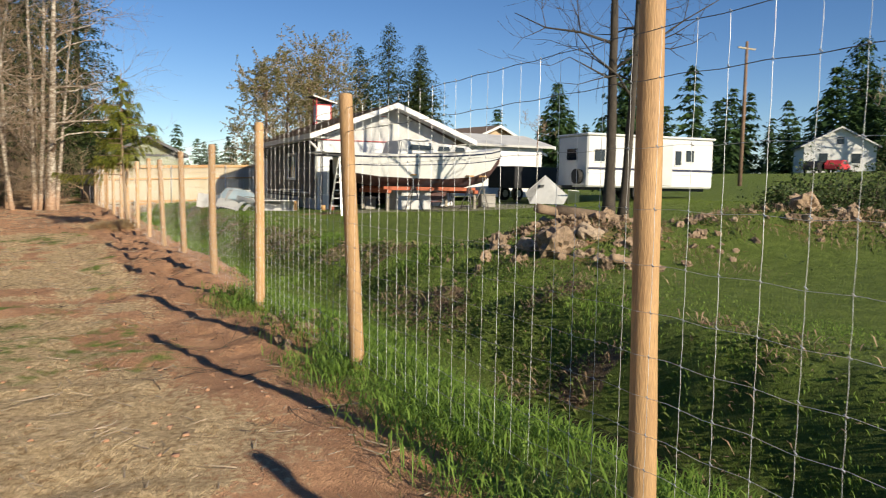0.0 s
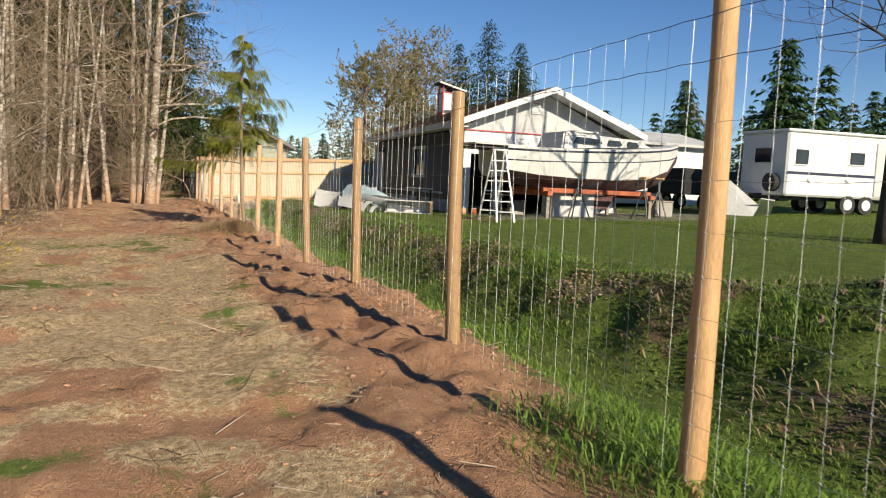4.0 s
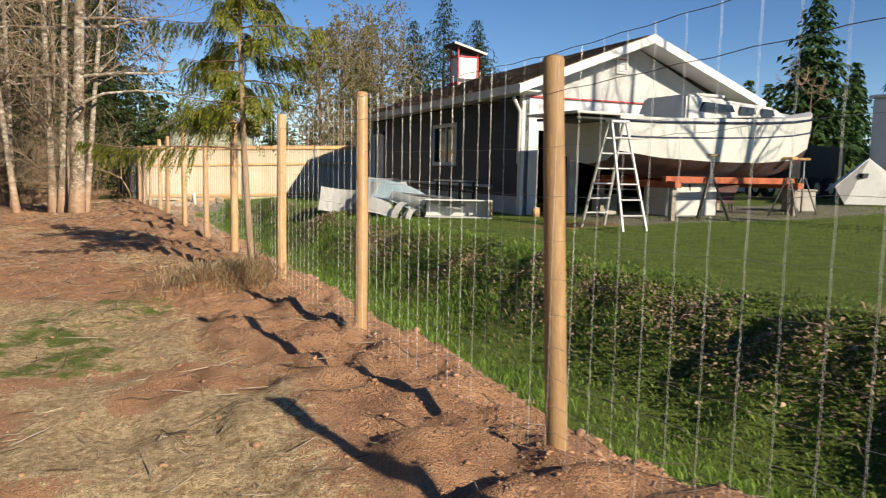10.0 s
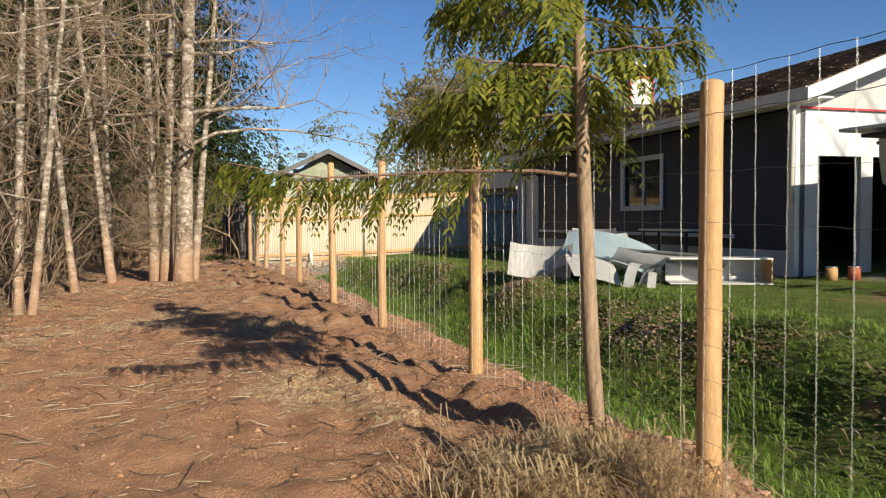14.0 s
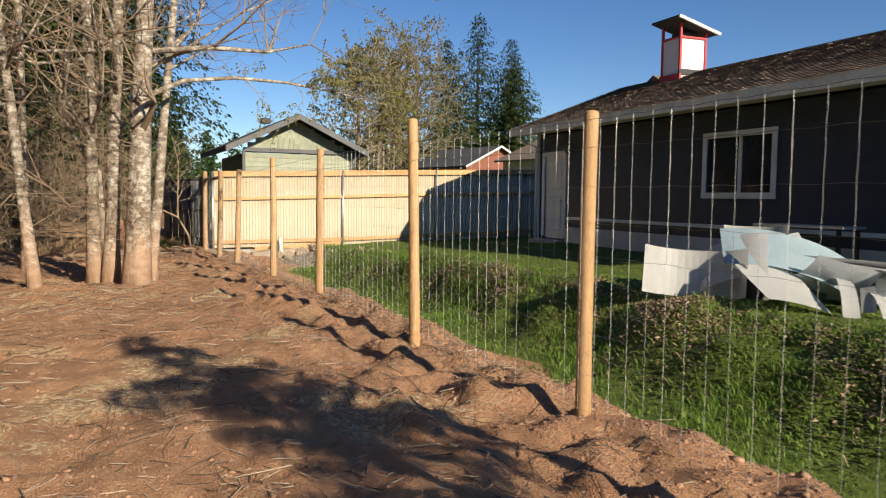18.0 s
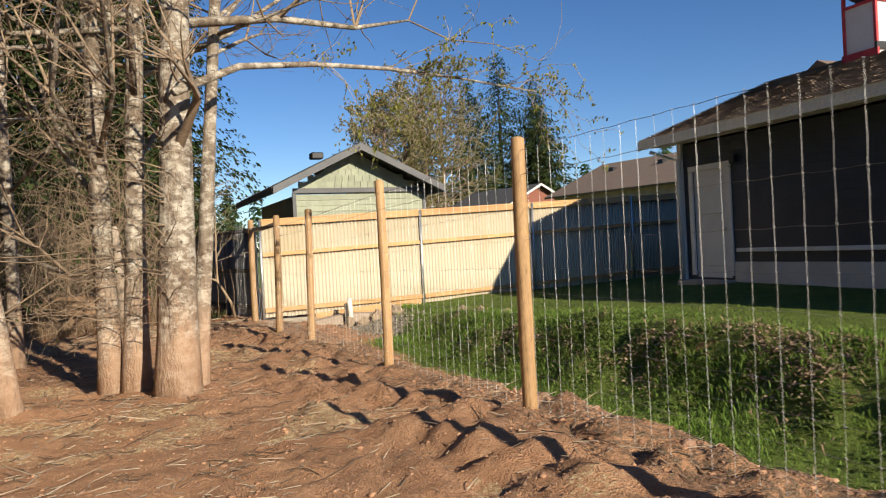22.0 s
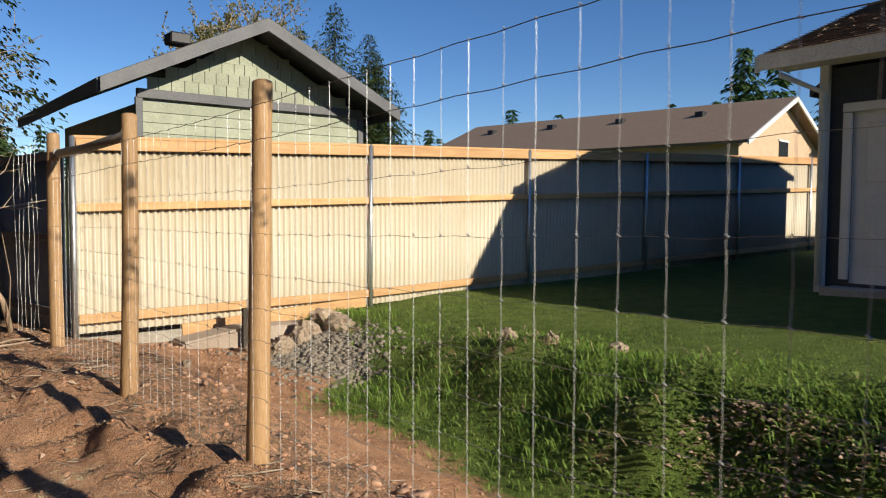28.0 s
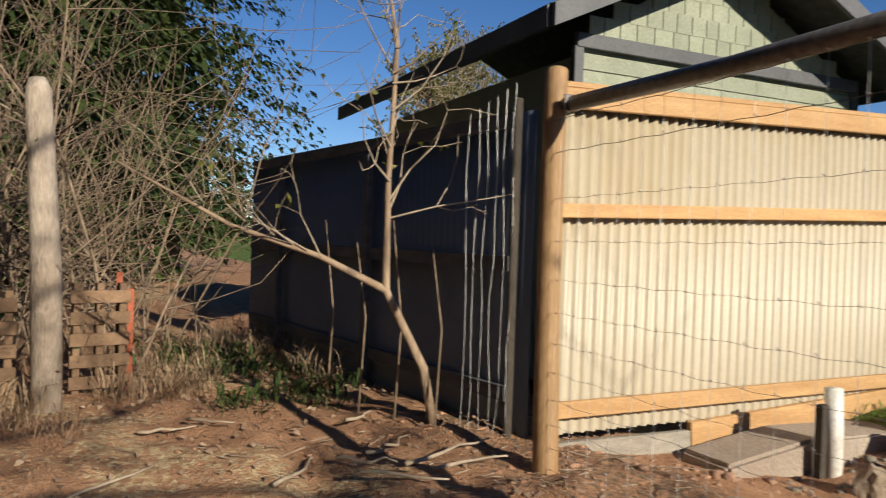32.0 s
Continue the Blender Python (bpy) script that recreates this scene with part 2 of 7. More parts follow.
def make_alder_bark():
    """Mottled grey alder bark with lichen patches, dark cracks, and a pinkish rubbed foot."""
    m, nt, b = shader("mottled_alder_bark")
    tall = coords(nt, (1, 1, 0.35))
    flat = coords(nt, (0.8, 0.8, 1.3))
    col = ramp(nt, grain(nt, tall, 9.0, 8.0, 0.7), [(0.30, (0.075, 0.055, 0.042)), (0.48, (0.20, 0.155, 0.118)), (0.70, (0.34, 0.285, 0.225))])
    lichen = ramp(nt, grain(nt, flat, 7.0, 6.0, 0.75), [(0.47, (0, 0, 0)), (0.60, (0.9, 0.9, 0.9))])
    col = mixed(nt, lichen, col, (0.58, 0.53, 0.45))
    crack = ramp(nt, grain(nt, flat, 16.0, 4.0, 0.6), [(0.30, (0.85, 0.85, 0.85)), (0.40, (0, 0, 0))])
    col = mixed(nt, crack, col, (0.055, 0.04, 0.03))
    tc = nt.nodes.new("ShaderNodeTexCoord")
    xyz = nt.nodes.new("ShaderNodeSeparateXYZ")
    nt.links.new(tc.outputs["Object"], xyz.inputs[0])
    low = node(nt, "MapRange", From_Min=2.4, From_Max=0.2, To_Min=-0.3, To_Max=0.5)
    nt.links.new(xyz.outputs["Z"], low.inputs["Value"])
    add = nt.nodes.new("ShaderNodeMath")
    nt.links.new(low.outputs[0], add.inputs[0])
    nt.links.new(grain(nt, tall, 5.0, 6.0, 0.7), add.inputs[1])
    rub = ramp(nt, add.outputs[0], [(0.62, (0, 0, 0)), (0.95, (0.75, 0.75, 0.75))])
    col = mixed(nt, rub, col, (0.46, 0.29, 0.19))
    nt.links.new(col, b.inputs["Base Color"])
    b.inputs["Roughness"].default_value = 0.9
    b.inputs["Specular IOR Level"].default_value = 0.2
    bumped(nt, b, grain(nt, tall, 26.0, 6.0, 0.7), 1.0, 0.03)
    return m


BARK_PALE = make_alder_bark()
BARK_RED = surface("red_brown_bark", (0.16, 0.10, 0.07), (0.28, 0.18, 0.12), 0.9, 8, 60, 0.7, stretch=(1, 1, 0.4), depth=0.02)
BARK_CEDAR = surface("cedar_bark", (0.24, 0.16, 0.10), (0.42, 0.31, 0.21), 0.9, 10, 60, 0.6, stretch=(1, 1, 0.3), depth=0.01)
BARK_DARK = surface("dark_bark", (0.035, 0.028, 0.022), (0.08, 0.065, 0.05), 0.9, 8, 60, 0.6, stretch=(1, 1, 0.4), depth=0.02)
TWIG = surface("bare_twigs", (0.20, 0.14, 0.095), (0.38, 0.28, 0.19), 0.9, 4, 40, 0.0)
TWIG_PALE = surface("pale_twigs", (0.32, 0.25, 0.18), (0.46, 0.37, 0.27), 0.9, 4, 40, 0.0)
CEDAR = foliage("cedar_leaf", (0.065, 0.105, 0.020), (0.34, 0.34, 0.055), 0.5)
FIR = foliage("fir_needles", (0.020, 0.034, 0.010), (0.066, 0.088, 0.026), 0.15)
FIR_LIGHT = foliage("young_fir_needles", (0.025, 0.055, 0.018), (0.065, 0.115, 0.035), 0.15)
WILLOW = foliage("budding_twigs", (0.11, 0.11, 0.035), (0.24, 0.205, 0.08), 0.3)
BUDS = foliage("fresh_alder_leaf", (0.14, 0.16, 0.03), (0.28, 0.27, 0.07), 0.4)
SHRUB = foliage("shrub_leaf", (0.030, 0.055, 0.015), (0.085, 0.115, 0.035), 0.2)
BRAMBLE = foliage("bramble_leaf", (0.085, 0.135, 0.030), (0.26, 0.315, 0.090), 0.4)
GRASS = foliage("green_grass", (0.120, 0.215, 0.034), (0.29, 0.43, 0.085), 0.5)
LAWN = foliage("lawn_grass", (0.120, 0.180, 0.030), (0.235, 0.31, 0.062), 0.4)
GRASS_THIN = foliage("thin_grass", (0.12, 0.155, 0.035), (0.26, 0.28, 0.085), 0.3)
STRAW = foliage("dry_grass", (0.46, 0.33, 0.18), (0.80, 0.64, 0.39), 0.45)
LITTER_LEAF = foliage("curled_brown_leaves", (0.22, 0.145, 0.09), (0.50, 0.36, 0.25), 0.15)
LEAFMOULD = foliage("dead_leaves", (0.21, 0.14, 0.085), (0.46, 0.33, 0.21), 0.15)
TWIG_DARK = surface("dead_twigs", (0.05, 0.035, 0.025), (0.17, 0.12, 0.08), 0.9, 4, 40, 0.0)
CRUMB = surface("soil_crumbs_dark", (0.22, 0.125, 0.08), (0.52, 0.31, 0.195), 0.95, 14, 60, 0.4, depth=0.01)
CLOD = surface("soil_clods", (0.25, 0.13, 0.075), (0.54, 0.305, 0.18), 0.95, 6, 60, 0.6, depth=0.01)
STONE = surface("field_stone", (0.15, 0.125, 0.095), (0.27, 0.23, 0.18), 0.9, 5, 60, 0.5, per_piece=0.25)
ROCK_EARTH = surface("earth_stained_rock", (0.25, 0.18, 0.12), (0.44, 0.345, 0.25), 0.95, 5, 60, 0.5, per_piece=0.2)
STUMP = surface("dug_out_stump", (0.16, 0.11, 0.07), (0.40, 0.285, 0.19), 0.9, 5, 50, 0.6, per_piece=0.2)
PEACH = surface("peach_render", (0.50, 0.34, 0.22), (0.58, 0.41, 0.28), 0.8, 3, 40, 0.1)
YELLOW = foliage("yellow_flowers", (0.35, 0.26, 0.02), (0.65, 0.50, 0.04), 0.3)
PALLET_WOOD = surface("weathered_pallet_wood", (0.16, 0.095, 0.055), (0.28, 0.175, 0.10), 0.85, 4, 50, 0.4, per_piece=0.2)
HEADWALL = surface("earth_stained_concrete", (0.30, 0.235, 0.18), (0.42, 0.345, 0.275), 0.95, 1.6, 45, 0.5, depth=0.02)
PVC = surface("white_pvc", (0.70, 0.68, 0.62), (0.80, 0.78, 0.72), 0.4, 4, 40, 0.05, stain=(0.45, 0.40, 0.33))


def make_water():
    m, nt, b = shader("ditch_water")
    where = coords(nt)
    nt.links.new(ramp(nt, grain(nt, where, 2.0), [(0.3, (0.012, 0.012, 0.009)), (0.7, (0.03, 0.028, 0.02))]), b.inputs["Base Color"])
    b.inputs["Roughness"].default_value = 0.08
    bumped(nt, b, grain(nt, where, 9.0, 2.0), 0.12, 0.02)
    return m


def make_ground():
    """Bare earth, dry grass, green turf and gravel, blended by four masks kept on the ground's points."""
    m, nt, b = shader("earth_and_turf")
    where = coords(nt)
    big, mid, small, tiny = grain(nt, where, 0.7), grain(nt, where, 4.5), grain(nt, where, 22.0), grain(nt, where, 110.0, 2.0)
    soil = ramp(nt, mid, [(0.28, (0.420, 0.215, 0.118)), (0.72, (0.760, 0.435, 0.250))])
    soil = mixed(nt, ramp(nt, small, [(0.48, (0, 0, 0)), (0.66, (0.7, 0.7, 0.7))]), soil, (0.560, 0.300, 0.175))
    # dark specks: the shade in small soil hollows, put into the colour
    pit_shade = ramp(nt, grain(nt, where, 38.0, 9.0, 0.75), [(0.34, (0.6, 0.6, 0.6)), (0.43, (0, 0, 0))])
    soil = mixed(nt, pit_shade, soil, (0.230, 0.115, 0.068))
    pale = ramp(nt, grain(nt, where, 13.0, 9.0, 0.75), [(0.56, (0, 0, 0)), (0.66, (0.7, 0.7, 0.7))])
    soil = mixed(nt, pale, soil, (0.72, 0.47, 0.30))
    turf = ramp(nt, mid, [(0.3, (0.105, 0.155, 0.028)), (0.7, (0.190, 0.255, 0.055))])
    turf = mixed(nt, ramp(nt, small, [(0.55, (0, 0, 0)), (0.75, (0.6, 0.6, 0.6))]), turf, (0.16, 0.17, 0.06))
    straw = ramp(nt, small, [(0.34, (0.40, 0.26, 0.13)), (0.62, (0.84, 0.64, 0.385))])
    litter = ramp(nt, small, [(0.3, (0.13, 0.09, 0.055)), (0.7, (0.30, 0.21, 0.14))])
    stone = ramp(nt, tiny, [(0.3, (0.17, 0.155, 0.13)), (0.7, (0.40, 0.37, 0.32))])

    def mask(name):
        a = nt.nodes.new("ShaderNodeAttribute")
        a.attribute_name = name
        add = nt.nodes.new("ShaderNodeMath")
        add.operation = 'ADD'
        wob = node(nt, "MapRange", From_Min=0.3, From_Max=0.7, To_Min=-0.35, To_Max=0.35)
        nt.links.new(small if name != "turf" else mid, wob.inputs["Value"])
        nt.links.new(a.outputs["Fac"], add.inputs[0])
        nt.links.new(wob.outputs[0], add.inputs[1])
        return ramp(nt, add.outputs[0], [(0.35, (0, 0, 0)), (0.62, (1, 1, 1))])
    col = mixed(nt, mask("litter"), soil, litter)
    col = mixed(nt, mask("straw"), col, straw)
    col = mixed(nt, mask("turf"), col, turf)
    col = mixed(nt, mask("gravel"), col, stone)
    tone = ramp(nt, tiny, [(0.25, (0.74, 0.74, 0.74)), (0.75, (1.14, 1.14, 1.14))])
    mul = nt.nodes.new("ShaderNodeMix")
    mul.data_type, mul.blend_type = 'RGBA', 'MULTIPLY'
    mul.inputs[0].default_value = 1.0
    nt.links.new(col, mul.inputs[6])
    nt.links.new(tone, mul.inputs[7])
    nt.links.new(mul.outputs[2], b.inputs["Base Color"])
    b.inputs["Roughness"].default_value = 0.95
    b.inputs["Specular IOR Level"].default_value = 0.2
    both = nt.nodes.new("ShaderNodeMath")
    both.operation = 'ADD'
    nt.links.new(small, both.inputs[0])
    nt.links.new(tiny, both.inputs[1])
    bumped(nt, b, both.outputs[0], 1.0, 0.045)
    return m


WATER = make_water()
GROUND = make_ground()

# ---- building tools ----
RND = random.Random(7)
NPR = np.random.RandomState(11)


def thing(name, label, category, group="", kind="", at=(0, 0, 0), rz=0.0):
    ob = new(name)
    ob.empty_display_size = 0.2
    ob.matrix_world = pose(*at, 0, 0, rz)
    return tagged(ob, label, category, group, kind)


def linked(name, data, parent=None, m=None):
    ob = new(name, data)
    if parent is not None:
        ob.parent = parent
    if m is not None:
        ob.matrix_local = m
    return ob


def part(name, bm, material, parent, label="", smooth=False, m=None):
    """Links a bmesh as one mesh object under a thing or a part."""
    me = bpy.data.meshes.new(name)
    bmesh.ops.recalc_face_normals(bm, faces=bm.faces)
    bm.to_mesh(me)
    bm.free()
    me.materials.append(material)
    if smooth:
        me.polygons.foreach_set("use_smooth", [True] * len(me.polygons))
    ob = linked(name, me, parent, m)
    return tagged(ob, label)


def raw(name, verts, faces, material, parent=None, label="", smooth=False, kind=""):
    me = bpy.data.meshes.new(name)
    verts, faces = np.asarray(verts, np.float32), np.asarray(faces, np.int32)
    n, k = faces.shape
    me.vertices.add(len(verts))
    me.vertices.foreach_set("co", verts.ravel())
    me.loops.add(n * k)
    me.loops.foreach_set("vertex_index", faces.ravel())
    me.polygons.add(n)
    me.polygons.foreach_set("loop_start", np.arange(0, n * k, k, dtype=np.int32))
    if smooth:
        me.polygons.foreach_set("use_smooth", np.ones(n, bool))
    me.update(calc_edges=True)
    me.validate()
    me.materials.append(material)
    ob = linked(name, me, parent)
    return tagged(ob, label, kind=kind)


def box(bm, c, s, m=None, bevel=0.0):
    """A box round c with full sizes s, its edges eased by bevel."""
    mat = Matrix.Translation(c) @ (m or Matrix()) @ Matrix.Diagonal((*s, 1))
    made = bmesh.ops.create_cube(bm, size=1.0, matrix=mat)
    if bevel:
        edges = list({e for v in made["verts"] for e in v.link_edges})
        bmesh.ops.bevel(bm, geom=edges, offset=bevel, segments=1, affect='EDGES')
    return bm


def boxes(*items, bevel=0.0):
    bm = bmesh.new()
    for c, s in items:
        box(bm, c, s, None, bevel)
    return bm


def tube(bm, pts, radii, seg=8, cap=True, wob=0.0, seed=0):
    """A round tube through points, with a radius at each."""
    rnd = random.Random(seed)
    pts = [Vector(p) for p in pts]
    rings = []
    side = None
    for i, p in enumerate(pts):
        d = (pts[min(i + 1, len(pts) - 1)] - pts[max(i - 1, 0)]).normalized()
        if side is None:
            side = d.orthogonal().normalized()
        side = (side - d * side.dot(d)).normalized()
        up = d.cross(side)
        ring = []
        for k in range(seg):
            a = 2 * math.pi * k / seg
            r = radii[i] * (1 + wob * (rnd.random() - 0.5))
            ring.append(bm.verts.new(p + side * (math.cos(a) * r) + up * (math.sin(a) * r)))
        rings.append(ring)
    for a, b in zip(rings, rings[1:]):
        for k in range(seg):
            bm.faces.new((a[k], a[(k + 1) % seg], b[(k + 1) % seg], b[k]))
    if cap:
        bm.faces.new(rings[0][::-1])
        bm.faces.new(rings[-1])
    return bm


def prism(bm, outline, axis, lo, hi):
    """A flat outline of (u, v), drawn out along x or y."""
    def at(u, v, w):
        return (w, u, v) if axis == "x" else (u, w, v)
    a = [bm.verts.new(at(u, v, lo)) for u, v in outline]
    b = [bm.verts.new(at(u, v, hi)) for u, v in outline]
    n = len(outline)
    bm.faces.new(a)
    bm.faces.new(b[::-1])
    for i in range(n):
        bm.faces.new((a[i], b[i], b[(i + 1) % n], a[(i + 1) % n]))
    return bm


def slab(bm, quad, thick):
    """A board from four corners, thickened downwards along its normal."""
    q = [Vector(p) for p in quad]
    n = (q[1] - q[0]).cross(q[2] - q[0]).normalized()
    if n.z < 0:
        n = -n
    a = [bm.verts.new(p) for p in q]
    b = [bm.verts.new(p - n * thick) for p in q]
    k = len(q)
    bm.faces.new(a)
    bm.faces.new(b[::-1])
    for i in range(k):
        bm.faces.new((a[i], a[(i + 1) % k], b[(i + 1) % k], b[i]))
    return bm


def smoothstep(a, b, v):
    t = np.clip((np.asarray(v, float) - a) / (b - a), 0, 1)
    return t * t * (3 - 2 * t)


def lattice(seed, n=64):
    return np.random.RandomState(seed).rand(n, n)


LATTICES = [lattice(s) for s in range(6)]


def wavy(x, y, size, which=0):
    """Smooth noise from 0 to 1 over the plan; size in metres."""
    g = LATTICES[which]
    u, v = np.asarray(x, float) / size, np.asarray(y, float) / size
    i, j = np.floor(u).astype(int), np.floor(v).astype(int)
    fu, fv = u - i, v - j
    fu, fv = fu * fu * (3 - 2 * fu), fv * fv * (3 - 2 * fv)
    i, j = i % 64, j % 64
    i1, j1 = (i + 1) % 64, (j + 1) % 64
    return (g[i, j] * (1 - fu) + g[i1, j] * fu) * (1 - fv) + (g[i, j1] * (1 - fu) + g[i1, j1] * fu) * fv


FENCE_X = 2.42
POST_X = (2.42, 2.46, 2.43, 2.42, 2.44, 2.47, 2.455, 2.44, 2.40, 2.45, 2.37, 2.33, 2.42, 2.40, 2.345, 2.375)
POST_Y = (2.32, 5.46, 8.4, 10.96, 13.865, 16.78, 19.6, 22.2, 24.93, 27.99, 30.6, 33.74, 36.96, 40.295, 42.4, 44.86)
BASE_Z = (0.12, 0.095, 0.065, 0.07, 0.065, -0.065, -0.04, 0.0, 0.015, 0.0, 0.035, 0.045, -0.01, -0.10, -0.115, -0.155)


def bell(x, y, cx, cy, rx, ry):
    return np.exp(-(((x - cx) / rx) ** 2 + ((y - cy) / ry) ** 2))


def height(x, y):
    """The lie of the land: track, fence bank, ditch, lawn and the two spoil heaps."""
    x, y = np.asarray(x, float), np.asarray(y, float)
    base = np.interp(y, POST_Y, BASE_Z)
    near = smoothstep(-60, -8, x) * smoothstep(-40, -3, y)
    z = base * np.where(x < 4, 1.0, 1 - smoothstep(4, 7, x))
    z = z + 0.08 * smoothstep(0.3, 2.2, x) * (1 - smoothstep(2.6, 3.4, x)) * smoothstep(8, 12, y) - 0.03 * smoothstep(1.0, -2.0, x)
    lawn = 0.30 - 0.30 * smoothstep(36, 44, y) * (1 - smoothstep(6, 10, x)) + 0.1 * smoothstep(8, 12, x)
    hem = smoothstep(39, 45, y) * smoothstep(6, 9, x) * smoothstep(60, 52, y)
    lawn = lawn * (1 - hem) + (0.10 + 0.03 * (np.clip(x, 5, 26) - 8.5)) * hem
    lawn = lawn + 0.045 * np.clip(x - 13.5, 0, 76) * (1 - smoothstep(36, 44, y) * smoothstep(60, 40, x))
    lx = 5.6 + 0.5 * (wavy(x * 0, y, 4.0, 1) - 0.5) - 0.45 * smoothstep(7.5, 4.5, y)
    steep = smoothstep(7.0, 5.0, y)
    rise = smoothstep(lx - 1.3 + 0.1 * steep, lx + 0.5 - 0.1 * steep, x)
    z = z * (1 - rise) + lawn * rise
    cx = 4.2 + 0.35 * (wavy(x * 0, y, 5.0, 2) - 0.5) + 0.15 * smoothstep(10, 4.5, y) + 0.35 * smoothstep(40, 43, y)
    deep = 0.48 + 0.42 * smoothstep(8.0, 4.8, y) - 0.15 * smoothstep(38, 45, y) - 0.22 * smoothstep(42.6, 44.4, y)
    z = z - deep * (1 - 0.85 * rise * steep) * np.exp(-np.abs((x - cx) / (1.05 - 0.10 * steep)) ** (2.6 + 1.2 * steep)) * smoothstep(52, 47, y)
    z = z + 0.62 * bell(x, y, 8.1, 10.0, 1.6, 1.5) + 0.75 * bell(x, y, 13.0, 9.2, 2.6, 1.8) + 0.35 * bell(x, y, 10.6, 9.4, 1.4, 1.1)
    z = z + 0.16 * bell(x, y, 2.6, 6.9, 0.7, 0.6) + 0.1 * bell(x, y, 1.9, 21.9, 0.5, 0.5)
    bank = smoothstep(0.9, 1.9, x) * smoothstep(3.9, 3.2, x) * smoothstep(8, 12, y) * smoothstep(45, 40, y)
    rough = soil_mask(x, y)
    z = z + (wavy(x, y, 0.55, 0) - 0.5) * (0.08 + 0.03 * bank) * np.clip(rough + 0.25, 0, 1)
    z = z + (wavy(x, y, 0.2, 3) - 0.5) * (0.05 + 0.09 * bank) * rough
    z = z + (wavy(x, y, 0.13, 2) - 0.5) * (0.035 + 0.035 * bank) * rough * smoothstep(9, 6, np.abs(x))
    rut = smoothstep(0.9, 1.3, x) * smoothstep(2.3, 1.9, x) * smoothstep(9, 12, y)
    z = z + (wavy(x * 3.0, y * 0.55, 0.6, 1) - 0.5) * 0.10 * rut
    z = z + (wavy(x, y, 2.2, 4) - 0.5) * 0.08 * near
    bushy = np.exp(-((x - 5.3 + 0.35 * smoothstep(7.5, 4.5, y)) / 0.8) ** 2) * smoothstep(1, 4, y) * smoothstep(46, 42, y)
    z = z + (wavy(x, y, 0.8, 5) - 0.4) * 0.26 * bushy * (1 - 0.55 * steep) + (wavy(x, y, 0.3, 0) - 0.4) * 0.14 * bushy * (1 - 0.4 * steep)
    return z


def soil_mask(x, y):
    """1 where the earth lies bare."""
    x, y = np.asarray(x, float), np.asarray(y, float)
    left = 1 - smoothstep(2.9, 3.7, x - 0.15 - 0.45 * np.exp(-((y - 31.6) / 2.0) ** 2) - 0.8 * smoothstep(36, 40, y) - 1.1 * smoothstep(42.4, 44.0, y) + 0.6 * (wavy(x, y, 1.3, 1) - 0.5))
    early = smoothstep(3.2, 1.9, x + 0.7 * (wavy(x, y, 1.0, 2) - 0.5) + 0.65 * smoothstep(6.5, 5.7, y)) * smoothstep(13, 10, y)
    late = left * smoothstep(10, 13, y)
    return np.clip(early + late, 0, 1) * smoothstep(-9, -5, x + wavy(x, y, 3, 2))


def turf_mask(x, y):
    x, y = np.asarray(x, float), np.asarray(y, float)
    right = 1 - soil_mask(x, y)
    right = right * smoothstep(1.2, 2.6, x)
    n = wavy(x, y, 1.7, 3) * 0.6 + wavy(x, y, 0.5, 4) * 0.4
    patch = smoothstep(0.50, 0.62, n) * smoothstep(1.9, 0.9, x) * smoothstep(23.0, 20.0, y)
    cover = bell(x, y, 0.9, 21.3, 0.9, 1.0) + 0.8 * bell(x, y, -0.7, 17.0, 1.3, 2.5) + 0.7 * bell(x, y, -1.3, 11, 1.0, 4.0)
    left = np.clip(0.50 * patch + 0.62 * cover * smoothstep(0.35, 0.6, n + 0.15), 0, 1)
    far_left = smoothstep(-12, -20, x)
    return np.clip(np.maximum(np.maximum(right, left), far_left), 0, 1)


def tangle_mask(x, y):
    """1 on the rank far bank of the ditch."""
    x, y = np.asarray(x, float), np.asarray(y, float)
    mid = 5.35 + 0.5 * (wavy(x * 0, y, 3.0, 3) - 0.5) - 0.35 * smoothstep(7.5, 4.5, y)
    return np.exp(-(np.abs(x - mid) / (0.85 - 0.15 * smoothstep(7.0, 5.0, y))) ** 3) * smoothstep(0, 3, y) * smoothstep(43.6, 41.6, y)


def straw_mask(x, y):
    x, y = np.asarray(x, float), np.asarray(y, float)
    n = wavy(x, y, 1.1, 5) * 0.6 + wavy(x, y, 0.35, 1) * 0.4
    a = smoothstep(0.22, 0.52, n) * smoothstep(1.9, 0.7, x + 0.5 * (wavy(x, y, 1.4, 2) - 0.5)) * smoothstep(23.5, 20.0, y)
    b = 0.5 * smoothstep(0.52, 0.7, n) * smoothstep(2.4, 1.5, x) * smoothstep(20, 24, y)
    return np.clip(a + b, 0, 1)


def on_ground(x, y):
    return float(height(np.array([x]), np.array([y]))[0])

